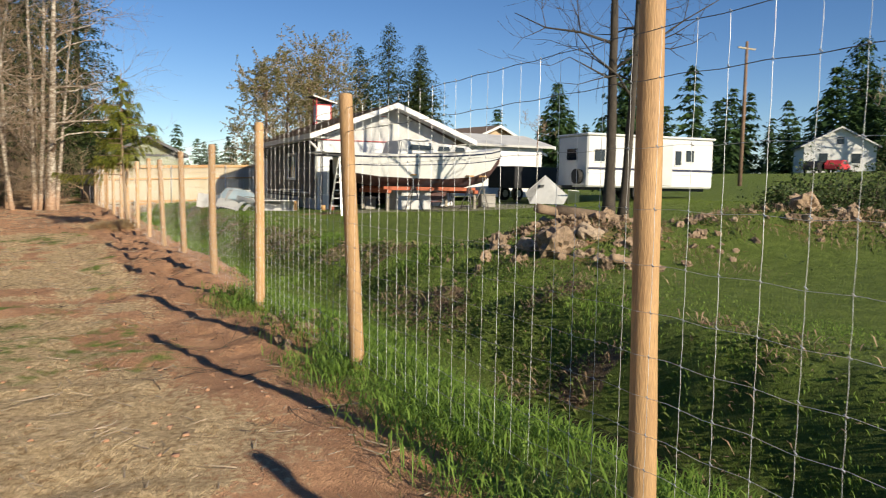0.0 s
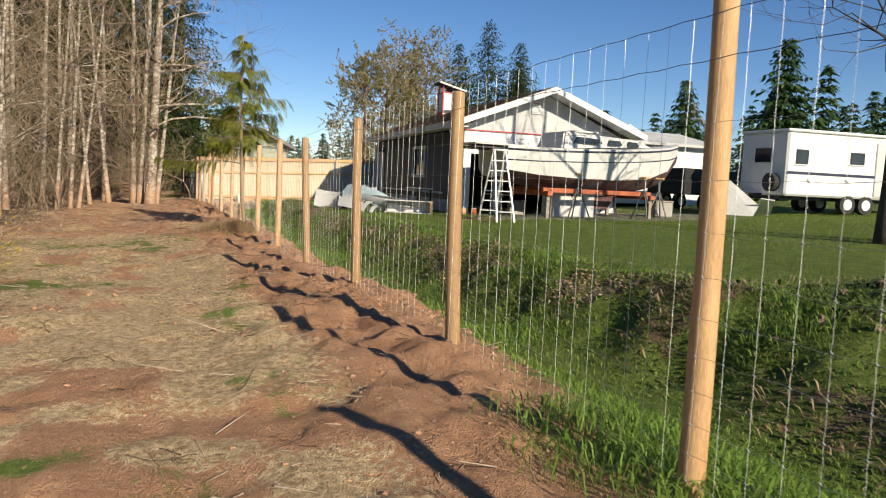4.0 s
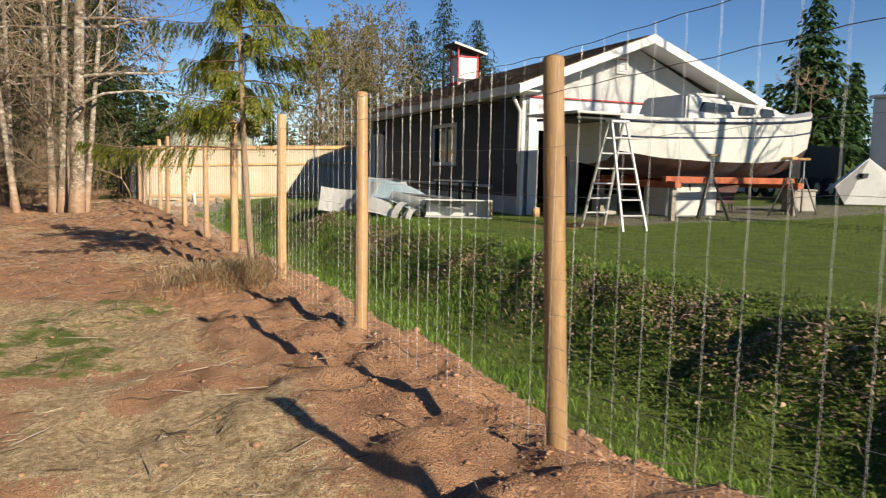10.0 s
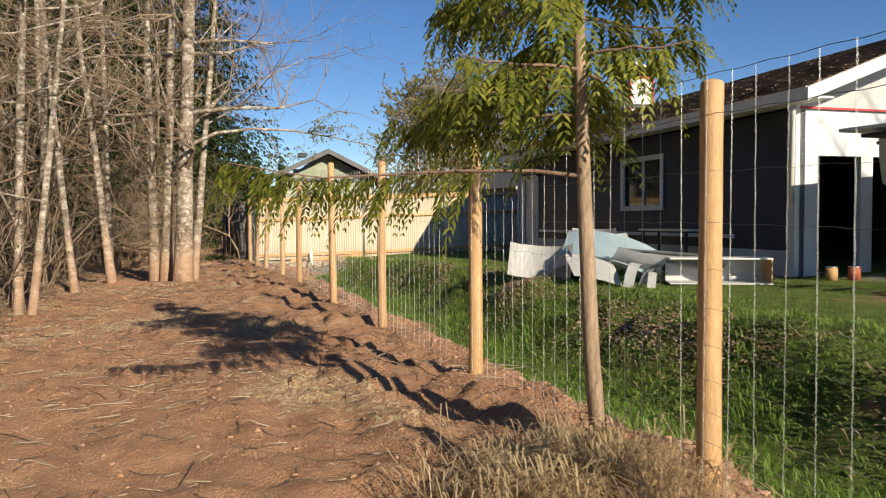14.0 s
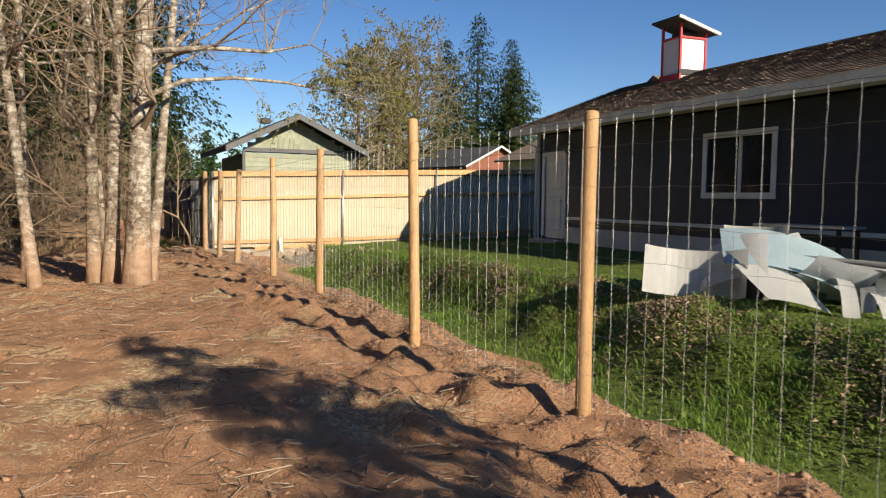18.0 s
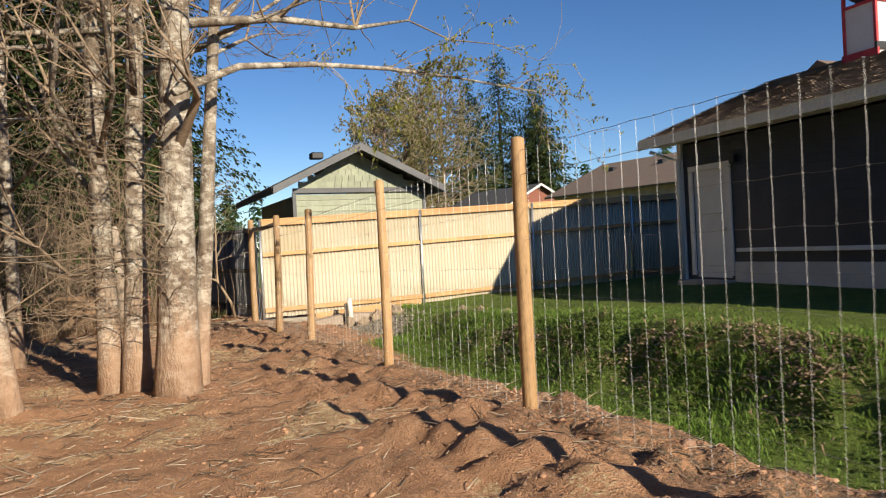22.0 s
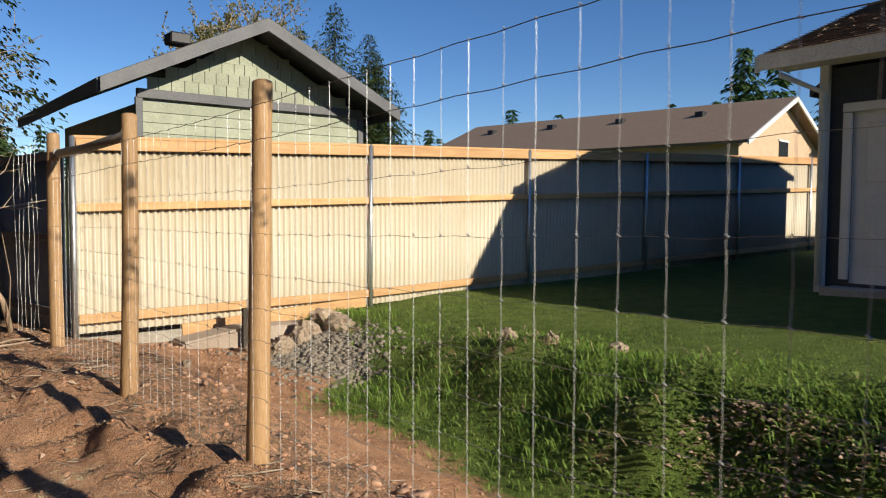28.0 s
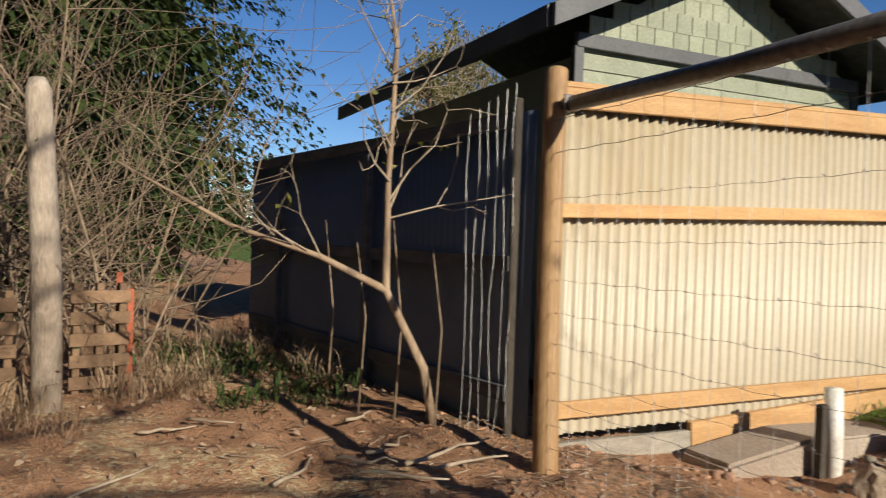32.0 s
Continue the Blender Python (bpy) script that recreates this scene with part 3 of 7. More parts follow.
# ---- vectors of many small pieces ----
def segments(p0, p1, r0, r1, sides=4):
    """Tapered rods as arrays: points and faces."""
    p0, p1 = np.asarray(p0, float), np.asarray(p1, float)
    r0, r1 = np.asarray(r0, float), np.asarray(r1, float)
    d = p1 - p0
    d /= np.linalg.norm(d, axis=1, keepdims=True) + 1e-9
    ref = np.where(np.abs(d[:, 2:3]) > 0.9, [[1.0, 0, 0]], [[0, 0, 1.0]])
    u = np.cross(d, ref)
    u /= np.linalg.norm(u, axis=1, keepdims=True)
    v = np.cross(d, u)
    a = 2 * np.pi * np.arange(sides) / sides
    ring = np.cos(a)[None, :, None] * u[:, None] + np.sin(a)[None, :, None] * v[:, None]
    low = p0[:, None] + ring * r0[:, None, None]
    top = p1[:, None] + ring * r1[:, None, None]
    verts = np.concatenate([low, top], 1).reshape(-1, 3)
    k = np.arange(sides)
    f = np.stack([k, (k + 1) % sides, sides + (k + 1) % sides, sides + k], 1)
    faces = (f[None] + (np.arange(len(p0)) * 2 * sides)[:, None, None]).reshape(-1, 4)
    return verts, faces


def blades(p, d, side, length, width, bend, tris=2):
    """Leaf blades of one to three triangles: root p, way d, side vector; bend drops the tip."""
    n = len(p)
    length, width, bend = (np.broadcast_to(np.asarray(q, float), (n,))[:, None] for q in (length, width, bend))
    mid = p + d * length * 0.55
    tip = p + d * length
    tip = tip + np.array([0, 0, -1.0]) * bend * length
    a, b = p - side * width * 0.35, p + side * width * 0.35
    c, e = mid + side * width * 0.5, mid - side * width * 0.5
    if tris < 3:
        k = np.stack([a, b, tip] if tris == 1 else [p + 0 * mid, c, tip, e], 1).reshape(-1, 3)
        two = np.array([[0, 1, 2]] if tris == 1 else [[0, 1, 3], [1, 2, 3]])
        return k, (two[None] + (np.arange(n) * (2 + tris))[:, None, None]).reshape(-1, 3)
    verts = np.stack([a, b, c, e, tip], 1).reshape(-1, 3)
    base = (np.arange(n) * 5)[:, None, None]
    faces = (np.array([[0, 1, 2], [0, 2, 3], [3, 2, 4]])[None] + base).reshape(-1, 3)
    return verts, faces


def unit(v):
    return v / (np.linalg.norm(v, axis=1, keepdims=True) + 1e-9)


GROW = {"at": np.zeros(3), "clear": False}


def in_track(p):
    """Whether a place lies in the open air over the walked track."""
    x, y, z = p + GROW["at"]
    return (z < 2.9 and x > -1.5 and y < 35.9) or (z < 3.7 and x > 0.65 and y < 44.5)


def grow(start, way, length, radius, depth, rng, out, bend=0.25, up=0.15, kids=4, shrink=0.62, steps=3):
    """A branching limb: appends (p0, p1, r0, r1) to out."""
    p, d, r = np.array(start, float), np.array(way, float), radius
    d /= np.linalg.norm(d)
    joints = []
    for i in range(steps):
        d = d + rng.normal(0, bend, 3) + np.array([0, 0, up])
        d /= np.linalg.norm(d)
        q = p + d * length / steps
        if GROW["clear"] and in_track(q):
            break
        r2 = radius * (1 - 0.75 * (i + 1) / steps)
        out.append((p, q, r, r2))
        joints.append((q, d.copy(), r2))
        p, r = q, r2
    if depth > 0 and joints:
        for _ in range(kids):
            q, dd, rr = joints[rng.randint(len(joints))]
            side = np.cross(dd, rng.normal(0, 1, 3))
            side /= np.linalg.norm(side) + 1e-9
            grow(q, dd * 0.6 + side * 0.8, length * shrink * rng.uniform(0.6, 1.1), max(rr * 0.7, radius * 0.25), depth - 1, rng, out, bend, up, kids, shrink, steps)


def rods(name, out, material, parent, sides=4, label="", smooth=True, least=0.0):
    v, f = segments([o[0] for o in out], [o[1] for o in out], np.maximum([o[2] for o in out], least), np.maximum([o[3] for o in out], least * 0.6), sides)
    return raw(name, v, f, material, parent, label, smooth)


# ---- the ground: one sheet to the horizon ----
def graded(lo, hi, step, far):
    mid = list(np.arange(lo, hi + 1e-6, step))
    out_hi, out_lo, s = [], [], step
    a, b = lo, hi
    while b < far:
        s *= 1.22
        a, b = a - s, b + s
        out_lo.append(a)
        out_hi.append(b)
    return np.array(out_lo[::-1] + mid + out_hi)


def make_land():
    xs, ys = graded(-3.6, 8.0, 0.062, 2500), graded(-1.0, 46.5, 0.072, 2500)
    gx, gy = np.meshgrid(xs, ys)
    x, y = gx.ravel(), gy.ravel()
    z = height(x, y)
    nx, ny = len(xs), len(ys)
    i = (np.arange(ny - 1)[:, None] * nx + np.arange(nx - 1)[None]).ravel()
    faces = np.stack([i, i + 1, i + nx + 1, i + nx], 1)
    ob = raw("ground", np.stack([x, y, z], 1), faces, GROUND, smooth=True)
    patch = tangle_mask(x, y) * smoothstep(0.58, 0.72, wavy(x, y, 0.8, 5)) * (0.35 + 0.65 * smoothstep(14, 11, y))
    litter = np.clip(0.85 * patch + 0.8 * bell(x, y, 9.3, 26.2, 1.5, 0.7) + smoothstep(1.6, 2.4, x) * smoothstep(3.6, 3.0, x) * smoothstep(26, 30, y) * 0.45
                     + smoothstep(-1.2, -3.0, x) * smoothstep(20, 27, y) * smoothstep(44, 41, y + 0.8 * x) * 0.9 + 0.15 * tangle_mask(x, y)
                     + 0.6 * bell(x, y, 8.1, 10.0, 1.7, 1.6) + 0.6 * bell(x, y, 13, 9.2, 2.4, 1.6), 0, 1)
    worn = bell(x, y, 9.3, 26.2, 1.5, 0.7)
    gravel = np.clip(1.3 * bell(x, y, 4.75, 43.9, 0.55, 0.7) + 0.8 * smoothstep(24.8, 25.6, y) * smoothstep(29.3, 28.4, y) * smoothstep(9.6, 10.4, x) * smoothstep(20, 18, x), 0, 1)
    turf = turf_mask(x, y) * np.where(x < 2.3, 0.8, 1.0) * (1 - 0.8 * patch) * (1 - 0.8 * bell(x, y, 8.1, 10.0, 1.5, 1.4)) * (1 - 0.7 * bell(x, y, 13, 9.2, 2.2, 1.4)) * (1 - 0.9 * worn)
    for name, values in (("turf", turf), ("straw", straw_mask(x, y)), ("litter", litter), ("gravel", gravel)):
        layer = ob.data.attributes.new(name, 'FLOAT', 'POINT')
        layer.data.foreach_set("value", np.asarray(values, np.float32))
    return tagged(ob, "brown earth track, green lawn and ditch", "ground", kind="structure")


make_land()


def make_ditch_water():
    ys = np.linspace(-0.8, 9.5, 40)
    rows = []
    for y in ys:
        rows += [(3.0, y, -0.56), (7.2, y, -0.56)]
    f = [(2 * i, 2 * i + 1, 2 * i + 3, 2 * i + 2) for i in range(len(ys) - 1)]
    ob = raw("water", rows, f, WATER)
    tagged(ob, "dark still water lying in the ditch", "water", kind="structure")


make_ditch_water()


# ---- the wire fence ----
def round_post(h, r, seed, lean=(0.0, 0.0)):
    """A peeled log, slightly bent and uneven, with a domed top."""
    rnd = random.Random(seed)
    bm = bmesh.new()
    pts, rad = [], []
    bx, by = rnd.uniform(-0.012, 0.012), rnd.uniform(-0.012, 0.012)
    n = 9
    for i in range(n + 1):
        t = i / n
        z = -0.35 + (h + 0.35) * t
        b = math.sin(t * math.pi)
        pts.append((bx * b + lean[0] * z, by * b + lean[1] * z, z))
        rad.append(r * (1.08 - 0.14 * t) * rnd.uniform(0.97, 1.03))
    top = pts[-1]
    pts += [(top[0], top[1], h + r * 0.22), (top[0], top[1], h + r * 0.36)]
    rad += [rad[-1] * 0.86, rad[-1] * 0.5]
    return tube(bm, pts, rad, 14, True, 0.05, seed)


WIRE_Z = (0.02, 0.13, 0.25, 0.38, 0.52, 0.67, 0.83, 1.0, 1.2, 1.42, 1.66, 1.83)


def make_wire_fence():
    fence = thing("wire_fence", "new wire mesh fence on peeled round timber posts", "fence")
    leans = {0: (0.0, 0.03), 1: (-0.055, 0.0), 3: (0.0, 0.075), 4: (-0.025, 0.005), 5: (-0.04, 0.02), 6: (0.01, 0.03), 10: (0.0, 0.05), 11: (0.01, 0.02), 13: (0.025, 0.01), 14: (0.03, 0.04), 15: (0.0, 0.02)}
    tops = (2.25, 2.02, 2.03, 1.89, 1.875, 1.92, 1.98, 1.91, 1.97, 1.99, 2.14, 2.01, 2.08, 2.07, 2.12, 2.2)
    for i, (y, z) in enumerate(zip(POST_Y, BASE_Z)):
        r = 0.8 * (0.064, 0.066, 0.066, 0.064, 0.062, 0.064, 0.064, 0.066, 0.068, 0.062, 0.064, 0.064, 0.068, 0.070, 0.074, 0.078)[i]
        part("post", round_post(tops[i], r, 40 + i, leans.get(i, (0.0, 0.0))), POST_WOOD, fence, smooth=True, m=pose(POST_X[i], y, z))
    # upright wires: one kinked mesh, shared
    pts = []
    for a, b in zip(WIRE_Z, WIRE_Z[1:]):
        pts += [(0, 0.0015, a), (0, -0.0015, (a + b) / 2)]
    pts.append((0, 0.0015, WIRE_Z[-1]))
    up = part("upright_wire", tube(bmesh.new(), pts, [0.0009] * len(pts), 4), WIRE, fence)
    data = up.data
    # knots at the crossings
    kv, kf = segments([(0, -0.006, z - 0.004) for z in WIRE_Z], [(0, 0.006, z + 0.004) for z in WIRE_Z], [0.0022] * len(WIRE_Z), [0.0022] * len(WIRE_Z), 5)
    knots = raw("wire_knot", kv, kf, WIRE, fence, kind="stuff").data
    wx = FENCE_X - 0.075
    first = True
    ys, zs = (-0.72,) + POST_Y, (0.13,) + BASE_Z
    part("post", round_post(2.1, 0.05, 39, (0.0, 0.0)), POST_WOOD, fence, smooth=True, m=pose(2.42, ys[0], zs[0]))
    for i in range(16):
        y0, y1 = ys[i], ys[i + 1]
        n = round((y1 - y0) / 0.152)
        for k in range(n):
            y = y0 + (y1 - y0) * (k + 0.5) / n
            z = zs[i] + (zs[i + 1] - zs[i]) * (k + 0.5) / n
            tilt = pose(wx, y, z + 0.1, RND.uniform(-0.5, 0.5), 0, RND.uniform(-9, 9))
            if first:
                up.matrix_local = tilt
                first = False
                bpy.data.objects["wire_knot"].matrix_local = tilt
                continue
            linked("upright_wire", data, fence, tilt)
            if i > 10 or i < 3:
                tagged(linked("wire_knot", knots, fence, tilt), kind="stuff")
        for j, h in enumerate(WIRE_Z):
            sag = 0.004 + 0.004 * RND.random()
            m = 18
            pts = [(wx + (0.003 if q % 2 else -0.003), y0 + (y1 - y0) * q / m, zs[i] + (zs[i + 1] - zs[i]) * q / m + 0.1 + h + (0.004 if q % 2 else -0.004) - sag * math.sin(math.pi * q / m)) for q in range(m + 1)]
            r = 0.0018 if j > 9 else 0.0010
            part("line_wire", tube(bmesh.new(), pts, [r] * (m + 1), 4), WIRE_DARK if j > 9 else WIRE if i == 0 else WIRE_MID, fence)
    return fence


make_wire_fence()


def make_brace():
    pipe = thing("brace_rail", "dark round pipe rail bracing the end posts", "rail")
    bm = bmesh.new()
    tube(bm, [(FENCE_X - 0.04, POST_Y[14] + 0.07, 1.86), (FENCE_X - 0.03, 43.7, 1.84), (FENCE_X - 0.02, POST_Y[15] + 0.05, 1.86)], [0.04] * 3, 12, True)
    part("pipe", bm, WIRE_DARK, pipe, smooth=True)
    for y, z in ((POST_Y[14] + 0.075, 1.86), (POST_Y[15] - 0.075, 1.86)):
        part("bracket", boxes(((FENCE_X - 0.03, y, z), (0.085, 0.012, 0.085)), bevel=0.003), WIRE_DARK, pipe)


make_brace()


# ---- the house ----
def siding(bm, x, y0, y1, z0, z1, rise=0.16, out=-1):
    """Lapped boards on a wall that faces -x."""
    z = z0
    while z < z1 - 0.01:
        top = min(z + rise, z1)
        prism(bm, [(x, z), (x + out * 0.022, z), (x + out * 0.006, top), (x, top)], "y", y0, y1)
        z = top
    return bm


def wall_with_holes(bm, x0, x1, y0, y1, z0, z1, holes):
    """A wall along y from x0 to x1 thick; holes are (ya, yb, za, zb)."""
    ycuts = sorted({y0, y1, *(h[0] for h in holes), *(h[1] for h in holes)})
    for a, b in zip(ycuts, ycuts[1:]):
        mid = (a + b) / 2
        blocked = sorted((h[2], h[3]) for h in holes if h[0] < mid < h[1])
        z = z0
        for lo, hi in [*blocked, (z1, z1)]:
            if lo > z + 1e-6:
                box(bm, ((x0 + x1) / 2, (a + b) / 2, (z + lo) / 2), (x1 - x0, b - a, lo - z))
            z = hi
    return bm


HX, HY0, HY1, HXR = 9.95, 29.2, 41.2, 15.95
RIDGE_X, RIDGE_Z, EAVE_Z = 12.95, 4.68, 3.3
HOUSE_TURN = -3.0


def make_house():
    c, w = math.cos(radians(HOUSE_TURN)), math.sin(radians(HOUSE_TURN))
    house = thing("house", "single-storey house with dark siding, white gable and brown shingle roof", "house",
                  at=(9.22 - (9.36 * c - 28.4 * w), 28.43 - (9.36 * w + 28.4 * c), 0), rz=HOUSE_TURN)
    win, door = (33.2, 34.78, 1.6, 2.62), (39.86, 40.82, 0.45, 2.56)
    dm = (door[0] + door[1]) / 2
    bm = bmesh.new()
    wall_with_holes(bm, HX, HX + 0.14, HY0, HY1, 0.1, 3.12, [win, door])
    part("side_wall", bm, NAVY, house)
    bm = bmesh.new()
    for y0, y1 in ((HY0 + 0.12, win[0] - 0.09), (win[1] + 0.09, door[0] - 0.1)):
        siding(bm, HX, y0, y1, 0.78, 3.1)
    siding(bm, HX, win[0] - 0.09, win[1] + 0.09, 0.78, win[2] - 0.09)
    siding(bm, HX, win[0] - 0.09, win[1] + 0.09, win[3] + 0.09, 3.1)
    siding(bm, HX, door[0] - 0.1, HY1 - 0.1, door[3] + 0.1, 3.1)
    part("siding", bm, NAVY, house)
    part("back_wall", boxes((((HX + HXR) / 2, HY1 - 0.07, 1.6), (HXR - HX - 0.29, 0.14, 3.0))), NAVY, house)
    part("far_wall", boxes(((HXR - 0.07, (HY0 + HY1) / 2, 1.6), (0.14, HY1 - HY0, 3.0))), NAVY, house)
    part("foundation", boxes(((HX - 0.03, (HY0 + door[0] - 0.12) / 2, 0.50), (0.05, door[0] - 0.12 - HY0 - 0.02, 0.52))), WHITE_WORN, house, "pale painted footing strip")
    part("skirt_board", boxes(((HX - 0.05, 35.2, 0.98), (0.06, 8.9, 0.07)), bevel=0.006), TRIM_GREY, house)
    # corner boards
    part("corner_board", boxes(((HX - 0.03, HY0 + 0.05, 1.75), (0.09, 0.16, 2.9)), bevel=0.006), WHITE, house, "white corner board")
    part("corner_board", boxes(((HX - 0.02, HY1 - 0.03, 1.75), (0.08, 0.12, 2.9)), bevel=0.006), TRIM_GREY, house)
    # window
    w = part("window", boxes(((HX + 0.05, (win[0] + win[1]) / 2, (win[2] + win[3]) / 2), (0.012, win[1] - win[0], win[3] - win[2]))), GLASS_DARK, house)
    for c, s in (((HX - 0.035, (win[0] + win[1]) / 2, win[3] + 0.045), (0.03, win[1] - win[0] + 0.2, 0.11)),
                 ((HX - 0.035, (win[0] + win[1]) / 2, win[2] - 0.045), (0.045, win[1] - win[0] + 0.2, 0.11)),
                 ((HX - 0.035, win[0] - 0.045, (win[2] + win[3]) / 2), (0.03, 0.11, win[3] - win[2])),
                 ((HX - 0.035, win[1] + 0.045, (win[2] + win[3]) / 2), (0.03, 0.11, win[3] - win[2]))):
        part("window_casing", boxes((c, s), bevel=0.006), TRIM_GREY, w, "pale grey casing")
    part("mullion", boxes(((HX + 0.03, (win[0] + win[1]) / 2, (win[2] + win[3]) / 2), (0.04, 0.06, win[3] - win[2]))), WHITE, w)
    # side door
    d = part("door", boxes(((HX + 0.03, (door[0] + door[1]) / 2, (door[2] + door[3]) / 2), (0.05, door[1] - door[0], door[3] - door[2]))), TRIM_GREY, house, "pale grey panelled side door")
    for zc, hh in ((2.05, 0.72), (1.1, 0.85)):
        part("door_panel", boxes(((HX - 0.005, (door[0] + door[1]) / 2, zc), (0.025, 0.62, hh)), bevel=0.012), TRIM_GREY, d)
    for c, s in (((HX - 0.035, dm, door[3] + 0.05), (0.04, 1.18, 0.11)), ((HX - 0.035, door[0] - 0.05, 1.52), (0.04, 0.11, 2.05)), ((HX - 0.035, door[1] + 0.05, 1.52), (0.04, 0.11, 2.05))):
        part("door_casing", boxes((c, s), bevel=0.006), TRIM_GREY, d)
    part("door_step", boxes(((HX - 0.2, dm, 0.32), (0.36, 1.3, 0.18)), bevel=0.01), CONCRETE, d)
    bm = bmesh.new()
    tube(bm, [(HX - 0.03, door[0] + 0.09, 1.4), (HX - 0.09, door[0] + 0.09, 1.4)], [0.03, 0.028], 10)
    part("door_knob", bm, STEEL, d, smooth=True)
    part("wall_lamp", boxes(((HX - 0.09, door[0] - 0.25, 2.68), (0.11, 0.14, 0.17)), bevel=0.015), BLACK, house)
    # front wall with an open bay, white gable above
    for pname, x0, x1, z0, z1 in (("front_pier", HX, 10.35, 0.1, 3.1), ("front_pier", 11.25, 11.5, 0.1, 2.35), ("front_pier", 14.9, HXR, 0.1, 3.1), ("front_lintel", 10.35, 14.9, 2.35, 3.1)):
        part(pname, boxes((((x0 + x1) / 2, HY0 + 0.07, (z0 + z1) / 2), (x1 - x0, 0.14, z1 - z0))), TRIM_GREY, house, "grey wall round the open bay")
    part("bay_floor", boxes(((12.8, 32.2, 0.32), (5.2, 5.6, 0.1))), CONCRETE, house)
    # wall closing the bay; the shade indoors is put into its black
    part("bay_back", boxes(((12.8, 34.4, 1.6), (5.4, 0.1, 2.9))), BLACK, house, "inner wall blackened to stand for the bay's shade")
    bm = bmesh.new()
    gz = 3.1
    prism(bm, [(HX, gz), (HXR, gz), (HXR, gz + 0.12), (RIDGE_X, RIDGE_Z - 0.16), (HX, gz + 0.12)], "y", HY0 - 0.02, HY0 + 0.12)
    part("gable_wall", bm, WHITE_WORN, house, "worn white gable wall")
    part("gable_band", boxes(((RIDGE_X, HY0 - 0.04, 3.13), (HXR - HX, 0.03, 0.035))), RED, house, "faded red band")
    v = part("gable_vent", boxes(((12.62, HY0 - 0.045, 4.02), (0.34, 0.05, 0.42)), bevel=0.008), WHITE, house)
    for k in range(6):
        part("slat", boxes(((12.62, HY0 - 0.08, 3.88 + 0.056 * k), (0.24, 0.03, 0.022))), RED if k == 5 else TRIM_GREY, v)
    # unseen wing added at the back of the house to shade the sheet fence
    part("added_shadow_wing", boxes(((16.80, 40.45, 1.8), (2.20, 4.6, 3.4))), NAVY, house)
    wing = bmesh.new()
    prism(wing, [(37.85, 3.4), (40.45, 4.85), (43.05, 3.4), (43.05, 3.28), (40.45, 4.70), (37.85, 3.28)], "x", 13.0, 18.10)
    prism(wing, [(38.2, 3.4), (40.45, 4.62), (42.7, 3.4)], "x", 17.75, 17.88)
    part("wing_roof", wing, SHINGLE, house)
    # roof: two slopes, gable at both ends
    k = (RIDGE_Z - EAVE_Z) / (RIDGE_X - 9.38)
    ye0, ye1 = 28.4, 41.75
    lx, rx = 9.38, 2 * RIDGE_X - 9.38
    roof = part("roof", slab(slab(bmesh.new(), [(lx, ye0, EAVE_Z), (RIDGE_X, ye0, RIDGE_Z), (RIDGE_X, ye1, RIDGE_Z), (lx, ye1, EAVE_Z)], 0.10),
                [(rx, ye0, EAVE_Z), (RIDGE_X, ye0, RIDGE_Z), (RIDGE_X, ye1, RIDGE_Z), (rx, ye1, EAVE_Z)], 0.10), SHINGLE, house, "brown shingle roof")
    n = 26
    for c in range(n):
        t0, t1 = c / n, (c + 1.12) / n
        xa, xb = lx - 0.03 + (RIDGE_X - lx) * t0, lx + (RIDGE_X - lx) * min(t1, 1)
        za, zb = EAVE_Z + (RIDGE_Z - EAVE_Z) * t0 + 0.022, EAVE_Z + (RIDGE_Z - EAVE_Z) * min(t1, 1) + 0.008
        bm = bmesh.new()
        y = ye0 - 0.02 - RND.random() * 0.3
        while y < ye1:
            w = RND.uniform(0.26, 0.36)
            ya, yb = max(y, ye0 - 0.02), min(y + w - 0.008, ye1 + 0.02)
            if yb - ya > 0.03:
                d = RND.uniform(-0.012, 0.012)
                slab(bm, [(xa + d, ya, za + RND.uniform(0, 0.004)), (xb, ya, zb), (xb, yb, zb), (xa + d, yb, za + RND.uniform(0, 0.004))], 0.007)
            y += w
        tagged(part("shingle_course", bm, SHINGLE_TABS, roof), kind="stuff")
    part("soffit", boxes((((lx + HX) / 2 + 0.02, (ye0 + ye1) / 2, EAVE_Z - 0.12), (HX - lx - 0.05, ye1 - ye0 - 0.1, 0.03))), SOFFIT, house)
    part("fascia", boxes(((lx + 0.0, (ye0 + ye1) / 2, EAVE_Z - 0.075), (0.035, ye1 - ye0, 0.20)), bevel=0.005), SOFFIT, house, "cream fascia board")
    bm = bmesh.new()
    prism(bm, [(HX, 3.1), (HXR, 3.1), (HXR, 3.22), (RIDGE_X, RIDGE_Z - 0.16), (HX, 3.22)], "y", HY1 - 0.14, HY1)
    part("rear_gable", bm, NAVY, house)
    for s in (1, -1):
        bm = bmesh.new()
        e = lx if s > 0 else rx
        prism(bm, [(e - 0.02 * s, EAVE_Z - 0.20), (e - 0.02 * s, EAVE_Z), (RIDGE_X, RIDGE_Z), (RIDGE_X, RIDGE_Z - 0.21)], "y", ye1 + 0.005, ye1 + 0.05)
        part("rear_rake_board", bm, SOFFIT, house)
    for s in (1, -1):
        bm = bmesh.new()
        e = lx if s > 0 else rx
        prism(bm, [(e - 0.02 * s, EAVE_Z - 0.20), (e - 0.02 * s, EAVE_Z + 0.0), (RIDGE_X, RIDGE_Z + 0.0), (RIDGE_X, RIDGE_Z - 0.21)], "y", ye0 - 0.05, ye0 - 0.005)
        part("rake_board", bm, WHITE, house, "white rake board")
